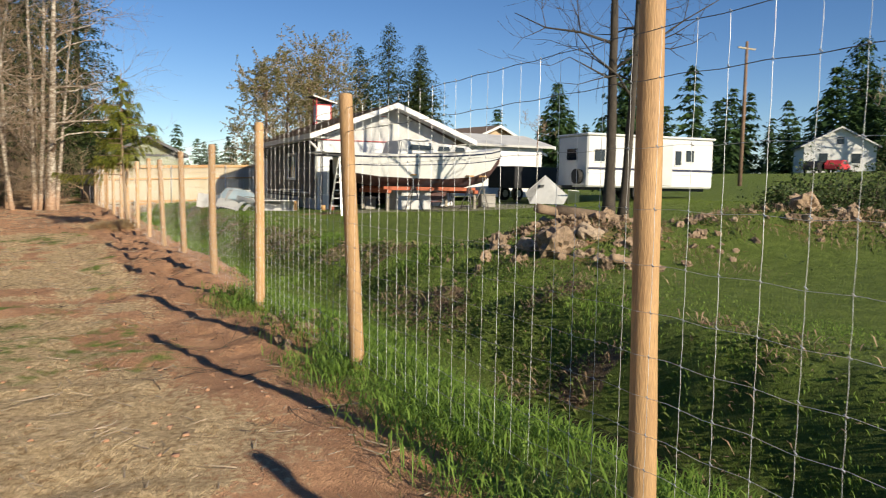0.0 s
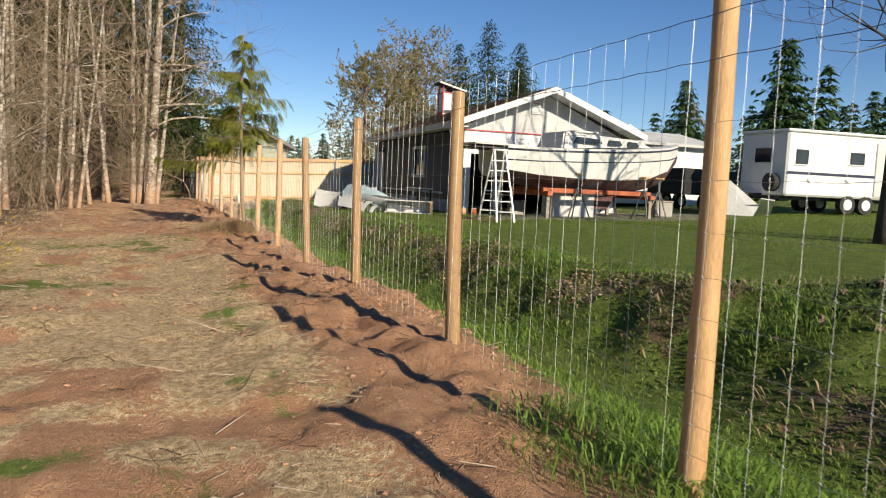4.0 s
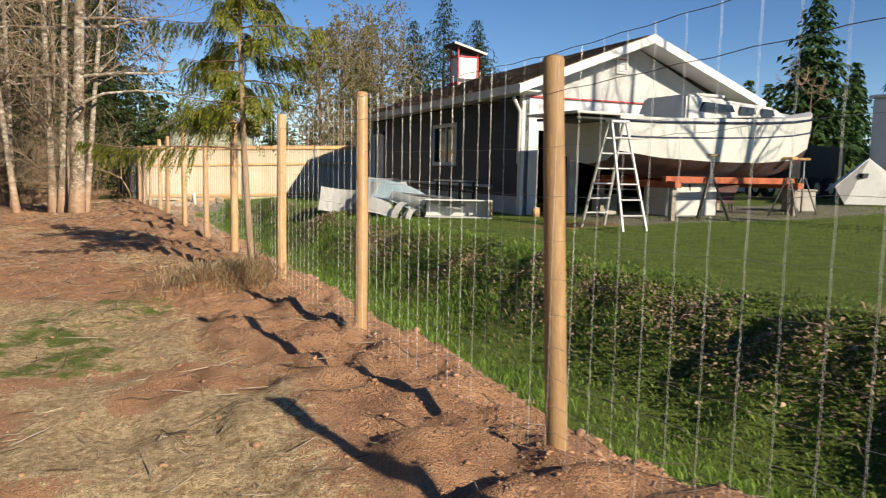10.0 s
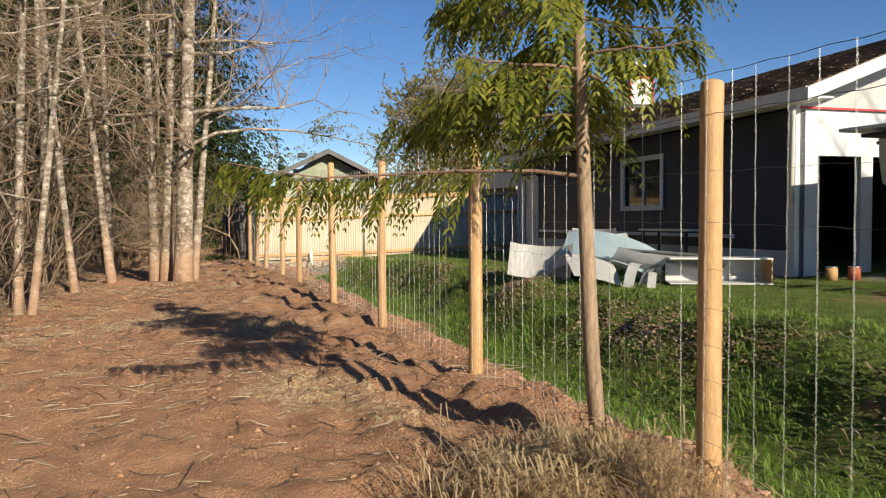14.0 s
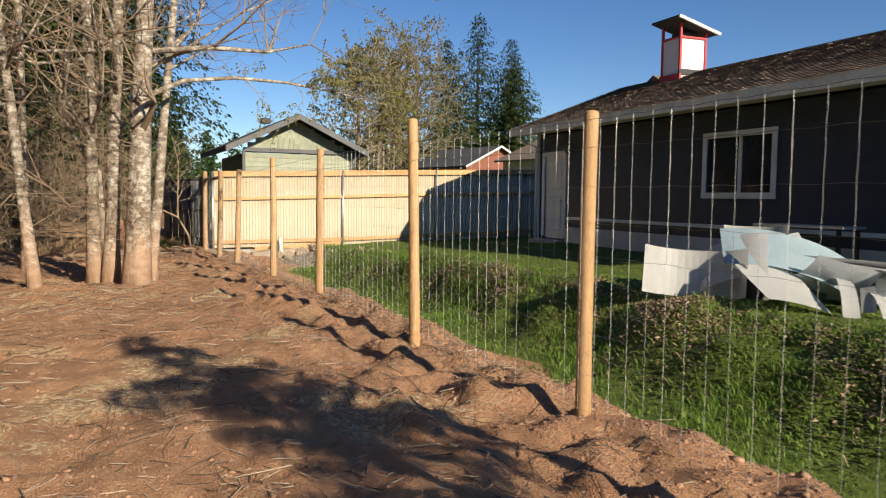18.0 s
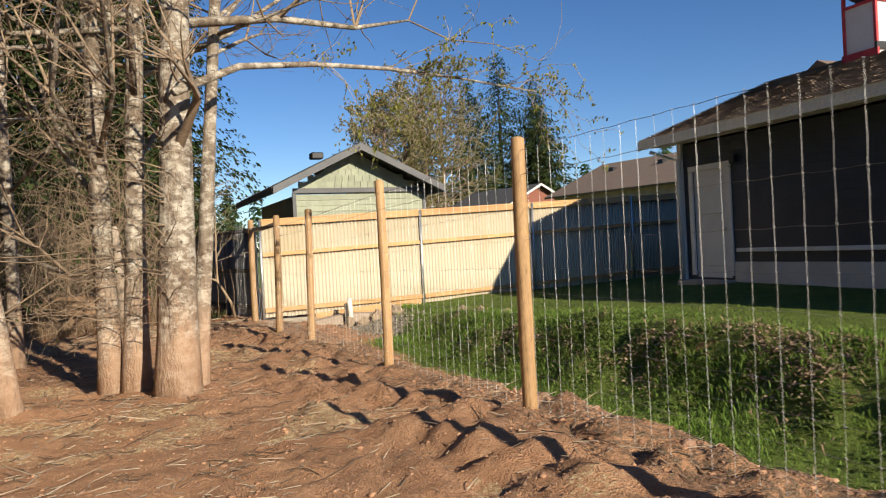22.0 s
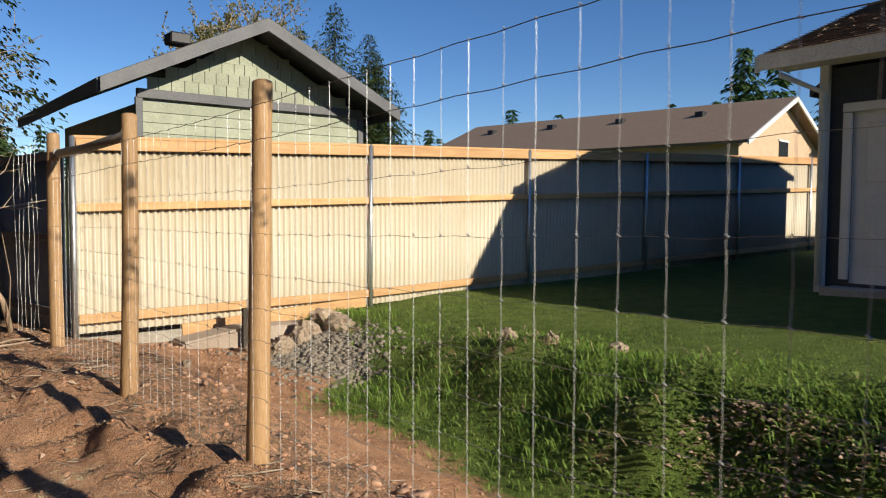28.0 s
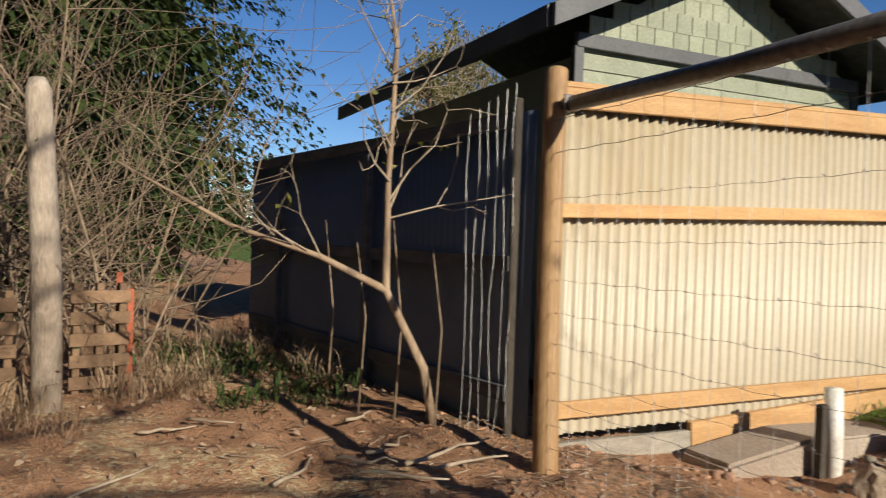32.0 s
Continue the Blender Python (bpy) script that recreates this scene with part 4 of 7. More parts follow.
    for s in (1, -1):
        bm = bmesh.new()
        e = lx if s > 0 else rx
        slab(bm, [(e, ye0 + 0.01, EAVE_Z - 0.13), (RIDGE_X, ye0 + 0.01, RIDGE_Z - 0.13), (RIDGE_X, HY0 - 0.03, RIDGE_Z - 0.13), (e, HY0 - 0.03, EAVE_Z - 0.13)], 0.02)
        part("rake_soffit", bm, WHITE, house)
    # downspout at the front corner
    bm = bmesh.new()
    tube(bm, [(lx + 0.05, 28.75, 3.02), (HX - 0.12, HY0 + 0.0, 2.78), (HX - 0.12, HY0 + 0.02, 1.55)], [0.045] * 3, 8)
    part("downspout", bm, WHITE, house, smooth=True)
    bm = bmesh.new()
    tube(bm, [(lx + 0.05, 41.5, 3.05), (HX - 0.1, 41.15, 2.82), (HX - 0.1, 41.15, 0.4)], [0.04] * 3, 8)
    part("downspout", bm, TRIM_GREY, house, smooth=True)
    # boxed cupola on the ridge: white boards, red edge trim, open under a tilted lid
    cx0, cx1, cy0, cy1 = 12.26, 13.02, 38.47, 39.13
    c = part("cupola", boxes((((cx0 + cx1) / 2, (cy0 + cy1) / 2, 4.89), (cx1 - cx0, cy1 - cy0, 1.14))), WHITE, house, "white boxed cupola with red edge trim")
    for x, y in ((cx0, cy0), (cx1, cy0), (cx0, cy1), (cx1, cy1)):
        top = 5.84 - 0.26 * (x - 12.03)
        part("cupola_trim", boxes(((x, y, (4.5 + top) / 2), (0.06, 0.06, top - 4.5)), bevel=0.004), RED, c, "red corner trim")
    part("cupola_trim", boxes((((cx0 + cx1) / 2, cy0 - 0.012, 5.44), (cx1 - cx0 - 0.06, 0.05, 0.05)), bevel=0.004), RED, c, "red top trim")
    part("cupola_trim", boxes(((cx0 - 0.012, (cy0 + cy1) / 2, 5.44), (0.05, cy1 - cy0 - 0.06, 0.05)), bevel=0.004), RED, c, "red top trim")
    part("cupola_foot", boxes((((cx0 + cx1) / 2, cy0 - 0.02, 4.60), (cx1 - cx0 + 0.1, 0.05, 0.13))), BLACK, c, "dark flashing")
    part("cupola_foot", boxes(((cx0 - 0.02, (cy0 + cy1) / 2, 4.48), (0.05, cy1 - cy0 + 0.1, 0.16))), RED, c, "red flashing")
    part("cupola_core", boxes((((cx0 + cx1) / 2, (cy0 + cy1) / 2, 5.52), (0.45, 0.4, 0.14))), BLACK, c, "black block in the gap under the lid")
    lid = slab(bmesh.new(), [(12.03, 38.28, 5.90), (13.27, 38.28, 5.58), (13.27, 39.29, 5.58), (12.03, 39.29, 5.90)], 0.05)
    part("cupola_lid", lid, SHINGLE_DARK, c, "dark tilted lid")
    edge = slab(bmesh.new(), [(12.03, 38.23, 5.91), (13.30, 38.23, 5.58), (13.30, 38.275, 5.58), (12.03, 38.275, 5.91)], 0.07)
    part("lid_edge", edge, SOFFIT, c, "pale lid edge board")
    return house, roof


house, house_roof = make_house()


# ---- the timber and sheet fence behind ----
WF_Y = 45.32


def fence_top(x):
    return 2.045 + 0.033 * (x - 2.5)


def fence_low(x):
    return float(np.interp(x, [2.4, 4.4, 6.4, 8.5, 17, 26], [-0.02, 0.0, 0.03, 0.10, 0.35, 0.6]))


def make_sheet_fence():
    fence = thing("sheet_fence", "cream corrugated sheet fence with fir rails", "fence")
    posts = [2.62, 6.32, 9.34, 12.4, 15.6, 18.8, 22.0, 25.2]
    for x in posts:
        bm = bmesh.new()
        tube(bm, [(x, WF_Y - 0.06, fence_low(x) - 0.5), (x, WF_Y - 0.06, fence_top(x) + 0.03)], [0.03, 0.03], 10)
        part("steel_post", bm, STEEL, fence, "galvanised round post", smooth=True)
    pitch = 0.08
    for a, b in zip(posts, posts[1:]):
        n = int((b - a) / pitch * 4)
        vs, fs = [], []
        for i in range(n + 1):
            x = a + (b - a) * i / n
            y = WF_Y + 0.02 * math.sin(2 * math.pi * (x - a) / pitch)
            vs += [(x, y, fence_low(x)), (x, y, fence_top(x))]
        m = len(vs)
        vs += [(x, y + 0.006, z) for x, y, z in vs]
        for i in range(n):
            fs.append((2 * i, 2 * i + 2, 2 * i + 3, 2 * i + 1))
            fs.append((m + 2 * i + 1, m + 2 * i + 3, m + 2 * i + 2, m + 2 * i))
            fs.append((2 * i + 1, 2 * i + 3, m + 2 * i + 3, m + 2 * i + 1))
        raw("sheet", vs, fs, PANEL, fence)
        for h0, hgt in ((-0.055, 0.12), (-0.72, 0.085), (-1.62, 0.10)):
            def zz(x):
                return fence_top(x) + h0 if h0 > -1 else fence_low(x) + 0.16
            bm = bmesh.new()
            p, q = Vector((a + 0.035, WF_Y - 0.055, zz(a))), Vector((b - 0.035, WF_Y - 0.055, zz(b)))
            m4 = Matrix.Rotation(-math.atan2(q.z - p.z, q.x - p.x), 4, 'Y')
            box(bm, (p + q) / 2, ((q - p).length, 0.042, hgt), m4, 0.005)
            part("rail", bm, LUMBER, fence)
        m4 = Matrix.Rotation(-math.atan2(fence_top(b) - fence_top(a), b - a), 4, 'Y')
        part("cap_board", box(bmesh.new(), ((a + b) / 2, WF_Y - 0.01, fence_top((a + b) / 2) + 0.022), (b - a - 0.01, 0.13, 0.035), m4, 0.005), LUMBER, fence)
    part("bottom_plank", box(bmesh.new(), (5.0, WF_Y - 0.03, -0.05), (2.5, 0.05, 0.24), Matrix.Rotation(-0.06, 4, 'Y'), 0.006), LUMBER, fence)
    part("bottom_plank", box(bmesh.new(), (3.3, WF_Y - 0.02, -0.14), (1.3, 0.05, 0.16), None, 0.006), LUMBER_OLD, fence)
    return fence


make_sheet_fence()


def make_side_fence():
    fence = thing("side_fence", "corrugated side fence running away, its shade put into blue-grey colour", "fence")
    x0, y0, y1 = 2.56, 45.36, 50.2
    xs = lambda y: x0 - 0.16 * (y - y0)
    pitch, vs, fs = 0.08, [], []
    n = int((y1 - y0) / pitch * 2)
    for i in range(n + 1):
        y = y0 + (y1 - y0) * i / n
        x = xs(y) + (0.012 if i % 2 else -0.012)
        vs += [(x, y, -0.05), (x, y, 1.93)]
    m = len(vs)
    vs += [(x + 0.006, y, z) for x, y, z in vs]
    for i in range(n):
        fs.append((2 * i, 2 * i + 2, 2 * i + 3, 2 * i + 1))
        fs.append((m + 2 * i + 1, m + 2 * i + 3, m + 2 * i + 2, m + 2 * i))
        fs.append((2 * i + 1, 2 * i + 3, m + 2 * i + 3, m + 2 * i + 1))
    raw("sheet", vs, fs, PANEL_SHADED, fence)
    for k in range(3):
        y = y0 + 0.1 + k * 1.85
        part("timber_post", boxes(((xs(y) - 0.07, y, 0.85 if k else 0.95), (0.05, 0.08 if k else 0.03, 1.9 if k else 2.1)), bevel=0.006), TIMBER_SHADED if k else BARK_DARK, fence)
    for z in (1.88, 1.0, 0.2):
        m4 = Matrix.Rotation(math.atan(0.16), 4, 'Z')
        part("rail", box(bmesh.new(), ((xs(y0) + xs(y1)) / 2 - 0.045, (y0 + y1) / 2, z), (0.045, y1 - y0 - 0.3, 0.09), m4), TIMBER_SHADED, fence)


make_side_fence()


# ---- the green shed ----
def make_shed():
    shed = thing("shed", "sage green shed with shingled gable and dark roof", "shed")
    x0, x1, y0, y1 = 3.74, 7.02, 46.7, 51.0
    rx, rz, ez = 5.25, 3.84, 2.82
    part("body", boxes((((x0 + x1) / 2, (y0 + y1) / 2 + 0.03, 1.3), (x1 - x0 - 0.04, y1 - y0, 2.8))), SAGE, shed)
    z = 1.9
    while z < 2.68:
        bm = bmesh.new()
        prism(bm, [(y0, z), (y0 - 0.022, z), (y0 - 0.008, z + 0.135), (y0, z + 0.135)], "x", x0 - 0.01, x1 + 0.01)
        part("lap_board", bm, SAGE, shed)
        z += 0.135
    for x in (x0 - 0.02, x1 + 0.02):
        part("corner_board", boxes(((x, y0 - 0.02, 1.8), (0.09, 0.06, 1.9)), bevel=0.005), FASCIA, shed)
    part("belt_board", boxes((((x0 + x1) / 2, y0 - 0.03, 2.80), (x1 - x0 + 0.1, 0.06, 0.12)), bevel=0.006), FASCIA, shed, "dark grey belt board")
    bm = bmesh.new()
    k = (rz - ez) / 2.13
    prism(bm, [(x0, 2.72), (x1, 2.72), (x1, 2.80), (rx + 0.3, rz - 0.25), (rx, rz - 0.1), (rx - 0.3, rz - 0.25), (x0, 2.80)], "y", y0 - 0.005, y0 + 0.05)
    part("gable", bm, SAGE, shed)
    row, z = 0, 2.865
    while z < rz - 0.2:
        half = (rz - 0.16 - z - 0.09) / k
        x = rx - half + (0.0 if row % 2 else 0.09)
        while x < rx + half - 0.12:
            w = RND.uniform(0.14, 0.21)
            part("shingle", boxes(((x + w / 2, y0 - 0.016 - 0.004 * (row % 2), z + 0.075), (w - 0.01, 0.014, 0.168 + RND.uniform(-0.006, 0.006)))), SAGE, shed)
            x += w
        z += 0.155
        row += 1
    lx, rrx = 3.12, 7.4
    for e in (lx, rrx):
        ez2 = rz - abs(rx - e) * k
        bm = slab(bmesh.new(), [(e, y0 - 0.55, ez2 + 0.05), (rx, y0 - 0.55, rz + 0.05), (rx, y1 + 0.4, rz + 0.05), (e, y1 + 0.4, ez2 + 0.05)], 0.09)
        part("roof_slope", bm, SHINGLE_DARK, shed)
        bm = bmesh.new()
        prism(bm, [(e, ez2 - 0.13), (e, ez2 + 0.04), (rx, rz + 0.04), (rx, rz - 0.13)], "y", y0 - 0.6, y0 - 0.555)
        part("rake_board", bm, FASCIA, shed)
        part("eave_board", boxes(((e, (y0 + y1) / 2 - 0.07, ez2 - 0.04), (0.04, y1 - y0 + 0.9, 0.16))), FASCIA, shed)
    part("roof_vent", boxes(((4.55, 47.6, 3.75), (0.3, 0.3, 0.16)), bevel=0.02), BLACK, shed)
    return shed


make_shed()

# ---- the boat on its stands ----
def make_boat():
    boat = thing("sailboat", "white sailing boat hull propped on stands, cabin windows dark", "boat", at=(13.4, 26.95, 0), rz=3)
    boat.scale = (1.12, 1.0, 1.0)
    # stations from stern to bow: place, half beam, sheer, chine, keel
    st = [(-3.1, 0.95, 2.50, 1.72, 1.55), (-2.2, 1.10, 2.50, 1.60, 1.36), (-1.0, 1.20, 2.54, 1.55, 1.24), (0.3, 1.20, 2.60, 1.55, 1.20), (1.5, 0.98, 2.70, 1.64, 1.28), (2.5, 0.58, 2.82, 1.95, 1.55), (3.2, 0.06, 2.95, 2.55, 2.35)]

    def section(x, b, sheer, chine, keel):
        return [(x, -b, sheer), (x, -b * 0.99, sheer - 0.30), (x, -b * 0.93, chine + 0.10), (x, -b * 0.62, chine - (chine - keel) * 0.55), (x, 0, keel),
                (x, b * 0.62, chine - (chine - keel) * 0.55), (x, b * 0.93, chine + 0.10), (x, b * 0.99, sheer - 0.30), (x, b, sheer)]
    rows = [section(*s) for s in st]

    def skin(cols, shift=0.0):
        bm = bmesh.new()
        grid = [[bm.verts.new((p[0], p[1] * (1 + shift), p[2])) for p in (r[c] for c in cols)] for r in rows]
        for a, b in zip(grid, grid[1:]):
            for k in range(len(cols) - 1):
                bm.faces.new((a[k], a[k + 1], b[k + 1], b[k]))
        return bm
    part("hull", skin([0, 1, 2]), HULL, boat, "chalky white topsides", True)
    part("hull", skin([6, 7, 8]), HULL, boat, "chalky white topsides", True)
    part("hull_bottom", skin([2, 3, 4, 5, 6]), ANTIFOUL, boat, "faded dark red bottom paint", True)
    bm = bmesh.new()
    bm.faces.new([bm.verts.new(p) for p in rows[0]])
    part("transom", bm, HULL, boat)
    for s in (-1, 1):
        bm = bmesh.new()
        tube(bm, [(x, s * b * 1.01, sh - 0.09) for x, b, sh, _, _ in st], [0.028] * 7, 6)
        part("rub_rail", bm, NAVY_STRIPE, boat, "navy rub rail", True)
        bm = bmesh.new()
        tube(bm, [(x, s * b * 0.975, sh - 0.40) for x, b, sh, _, _ in st], [0.02] * 7, 6)
        part("boot_stripe", bm, NAVY_STRIPE, boat, smooth=True)
    bm = bmesh.new()
    deck = [[bm.verts.new((x, k * b * 0.5, sh + 0.03 * (2 - abs(k)))) for k in (-2, -1, 0, 1, 2)] for x, b, sh, _, _ in st]
    for a, b in zip(deck, deck[1:]):
        for k in range(4):
            bm.faces.new((a[k], a[k + 1], b[k + 1], b[k]))
    part("deck", bm, HULL, boat, smooth=True)
    # cabin: a tapered coach roof
    bm = bmesh.new()
    ring = []
    for x, w, z in ((-1.35, 0.78, 2.55), (1.95, 0.42, 2.78)):
        ring += [[(x, -w, z), (x + (0.12 if x < 0 else -0.35), -w * 0.85, 3.08 if x < 0 else 2.98), (x + (0.12 if x < 0 else -0.35), w * 0.85, 3.08 if x < 0 else 2.98), (x, w, z)]]
    a, b = [[bm.verts.new(p) for p in r] for r in ring]
    for k in range(3):
        bm.faces.new((a[k], a[k + 1], b[k + 1], b[k]))
    bm.faces.new(a)
    bm.faces.new(b[::-1])
    bmesh.ops.bevel(bm, geom=list(bm.edges), offset=0.05, segments=2, affect='EDGES')
    cabin = part("cabin", bm, HULL, boat, smooth=False)
    for x, w in ((-0.95, 0.95), (0.25, 0.50), (0.98, 0.42)):
        yy = -0.80 + 0.11 * (x + w / 2 + 1.35)
        bm = bmesh.new()
        prism(bm, [(x, 2.72), (x + w, 2.76), (x + w - 0.08, 2.90), (x + w * 0.12, 2.93 if w > 0.9 else 2.91)], "y", yy - 0.025, yy + 0.05)
        part("cabin_window", bm, GLASS_DARK, cabin)
    part("hatch", boxes(((-0.3, 0, 3.13), (0.8, 0.7, 0.07)), bevel=0.02), HULL, cabin)
    part("stern_board", boxes(((-3.3, -0.1, 2.52), (1.5, 1.7, 0.05)), bevel=0.01), HULL, boat, "white board laid across the stern")
    part("stern_board", boxes(((-3.45, -0.2, 2.42), (1.1, 1.3, 0.05)), bevel=0.01), BLACK, boat)
    bm = bmesh.new()
    prism(bm, [(-0.6, 1.15), (0.9, 1.15), (0.7, 0.72), (-0.4, 0.72)], "y", -0.12, 0.12)
    part("keel", bm, ANTIFOUL, boat)
    # cradle
    for x in (-1.9, 1.5):
        part("cross_beam", boxes(((x, 0, 1.16), (0.16, 2.5, 0.14)), bevel=0.01), RUST, boat, "rusty red cradle beam")
    for y in (-0.95, 0.95):
        part("side_beam", boxes(((-0.2, y, 1.26), (3.6, 0.12, 0.14)), bevel=0.01), RUST, boat, "rusty red cradle beam")
    for x, y in ((-1.9, -1.1), (-1.9, 1.1), (1.5, -1.1), (1.5, 1.1)):
        part("cradle_leg", boxes(((x, y, 0.7), (0.10, 0.10, 0.82)), bevel=0.01), LUMBER_OLD, boat)
    return boat


make_boat()


def make_boat_stand(at, rz):
    stand = thing("boat_stand", "three-legged steel boat stand under the hull", "stand", "boat stands", at=at, rz=rz)
    for k in range(3):
        a = k * 2.094
        bm = tube(bmesh.new(), [(math.cos(a) * 0.42, math.sin(a) * 0.42, 0), (math.cos(a) * 0.04, math.sin(a) * 0.04, 0.95)], [0.022, 0.022], 6)
        part("leg", bm, WIRE_DARK, stand, smooth=True)
    part("screw", tube(bmesh.new(), [(0, 0, 0.8), (0, 0, 1.35)], [0.02, 0.02], 6), STEEL, stand)
    part("pad", boxes(((0, 0, 1.38), (0.24, 0.24, 0.06)), bevel=0.01), LUMBER, stand)
    return stand


first_stand = make_boat_stand((14.9, 25.9, 0.4), 10)
for x, y, r in ((15.6, 26.1, 40), (12.4, 25.8, 80), (15.0, 27.9, 20)):
    copy_thing(first_stand, pose(x, y, 0.4, 0, 0, r))


def make_step_ladder():
    lad = thing("step_ladder", "white aluminium step ladder standing open beside the boat", "ladder", at=(9.42, 25.2, 0.32))
    top = 1.98
    for s, name in ((-1, "front_frame"), (1, "rear_frame")):
        foot = s * 0.62
        for x in (-0.27, 0.27):
            bm = tube(bmesh.new(), [(x, foot, 0), (x * 0.62, s * 0.05, top)], [0.030, 0.026], 4)
            part("stile", bm, ALU, lad)
        for k in range(1, 7):
            t = k / 7
            y = foot + (s * 0.05 - foot) * t
            w = 0.54 * (1 - 0.38 * t)
            part("tread", boxes(((0, y, top * t), (w, 0.09, 0.028)), bevel=0.004), ALU, lad)
    part("top_cap", boxes(((0, 0, top + 0.02), (0.42, 0.2, 0.05)), bevel=0.01), ALU, lad)
    for x in (-0.23, 0.23):
        part("spreader", tube(bmesh.new(), [(x, -0.4, 0.75), (x, 0.4, 0.75)], [0.008, 0.008], 4), ALU, lad)


make_step_ladder()


# ---- the heap of bent panels by the wall ----
def bent_panel(name, label, at, rz, w, l, curl, tilt, material, seed, group="discarded panels", thick=0.012, wobble=0.05):
    """A sheet w across and l long, curled along its length."""
    rng = np.random.RandomState(seed)
    nu, nv = 19, 5
    vs = []
    for j in range(nv):
        for i in range(nu):
            a = curl * (i / (nu - 1) - 0.5)
            r = w / curl if abs(curl) > 0.05 else 1e3
            x = math.sin(a) * r if abs(curl) > 0.05 else w * (i / (nu - 1) - 0.5)
            z = (1 - math.cos(a)) * r if abs(curl) > 0.05 else 0
            vs.append((x, l * (j / (nv - 1) - 0.5), z + wobble * 0.5 * math.sin(3.1 * i / nu + 2.0 * j / nv + seed)))
    bm = bmesh.new()
    q = [bm.verts.new(v) for v in vs]
    for j in range(nv - 1):
        for i in range(nu - 1):
            bm.faces.new((q[j * nu + i], q[j * nu + i + 1], q[(j + 1) * nu + i + 1], q[(j + 1) * nu + i]))
    bmesh.ops.solidify(bm, geom=bm.faces[:], thickness=thick)
    me = bpy.data.meshes.new(name)
    turn = Euler([radians(t) for t in tilt]).to_matrix().to_4x4()
    bm.transform(turn)
    low = min(v.co.z for v in bm.verts)
    bm.to_mesh(me)
    bm.free()
    me.materials.append(material)
    ob = new(name, me)
    ob.matrix_world = pose(at[0], at[1], on_ground(at[0], at[1]) + at[2] - low, 0, 0, rz)
    return tagged(ob, label, "panel", group)


BW = "bent white sheet panel thrown on the lawn"
bent_panel("bent_panel", "curved white sheet standing on its edge on the lawn", (6.06, 30.72, -0.02), -52, 1.45, 0.56, 2.4, (78, 0, 0), WHITE, 1, wobble=0.02)
# extra black sheet that draws the shade inside the curled panels
bent_panel("bent_panel", "black sheet standing in for shade in a bent panel's hollow", (6.45, 30.5, 0.0), -45, 0.8, 0.45, -1.2, (70, 0, 0), BLACK, 9)
bent_panel("bent_panel", "pale blue arched sheet on the heap", (6.9, 30.1, 0.05), -36, 1.6, 0.75, -0.9, (34, 14, 4), SHEET_BLUE, 2)
bent_panel("bent_panel", "white sheet twisted up beside the blue arch", (6.3, 30.45, 0.1), -62, 0.8, 0.75, -0.8, (38, -18, 0), WHITE, 16, wobble=0.03)
bent_panel("bent_panel", "white tongue of sheet resting on the grass", (6.35, 29.75, 0.0), -24, 0.8, 0.75, -0.5, (26, 12, 12), WHITE, 3)
bent_panel("bent_panel", "curved white panel sprung into an arc", (6.95, 29.5, 0.0), 45, 1.4, 0.16, -1.9, (0, 0, 0), WHITE, 4, thick=0.008)
bent_panel("bent_panel", "curved white panel sprung into an arc", (7.2, 29.4, 0.0), 38, 1.2, 0.14, -1.7, (0, 0, 0), WHITE_WORN, 14, thick=0.008)
bent_panel("bent_panel", "curved white panel sprung into an arc", (7.05, 29.2, 0.0), 52, 1.0, 0.12, -1.5, (0, 0, 0), WHITE, 17, thick=0.008)
bent_panel("bent_panel", "upright curl of white sheet on the heap", (7.0, 30.8, 0.36), -38, 0.95, 0.52, 2.4, (84, 0, 0), WHITE_WORN, 5, wobble=0.02)
bent_panel("bent_panel", "torn white strip sticking up", (7.3, 30.35, 0.35), -20, 0.22, 0.5, 0.4, (58, -15, 0), WHITE, 6)
bent_panel("bent_panel", BW, (7.55, 29.95, 0.38), 58, 0.4, 1.6, 0.3, (4, 8, 0), WHITE, 7)
bent_panel("bent_panel", BW, (7.75, 29.5, 0.2), 42, 0.55, 1.4, -0.5, (10, -14, 0), WHITE_WORN, 8)
bent_panel("bent_panel", "grey corner of crumpled sheet", (7.1, 29.85, 0.05), 80, 0.9, 0.8, 1.2, (16, 25, 0), TRIM_GREY, 10)


def make_open_box():
    ob = thing("open_box", "long open white box lying on its side", "box", at=(8.05, 28.95, on_ground(8.05, 28.95)), rz=-28)
    part("top", boxes(((0, 0, 0.40), (1.5, 0.5, 0.02))), WHITE, ob)
    part("base", boxes(((0, 0, 0.02), (1.5, 0.5, 0.02))), WHITE_WORN, ob)
    part("back", boxes(((0, 0.24, 0.21), (1.5, 0.02, 0.36))), WHITE_WORN, ob)
    part("end", boxes(((0.74, 0, 0.21), (0.02, 0.46, 0.36))), LUMBER, ob)


make_open_box()


def make_bench():
    ob = thing("workbench", "low dark bench against the house wall", "bench", at=(9.45, 32.0, on_ground(9.45, 32.0)))
    part("top", boxes(((0, 0, 0.78), (0.5, 1.6, 0.04)), bevel=0.005), ALU, ob)
    for y in (-0.7, 0.7):
        for x in (-0.2, 0.2):
            part("leg", boxes(((x, y, 0.38), (0.05, 0.05, 0.76))), BLACK, ob)


make_bench()

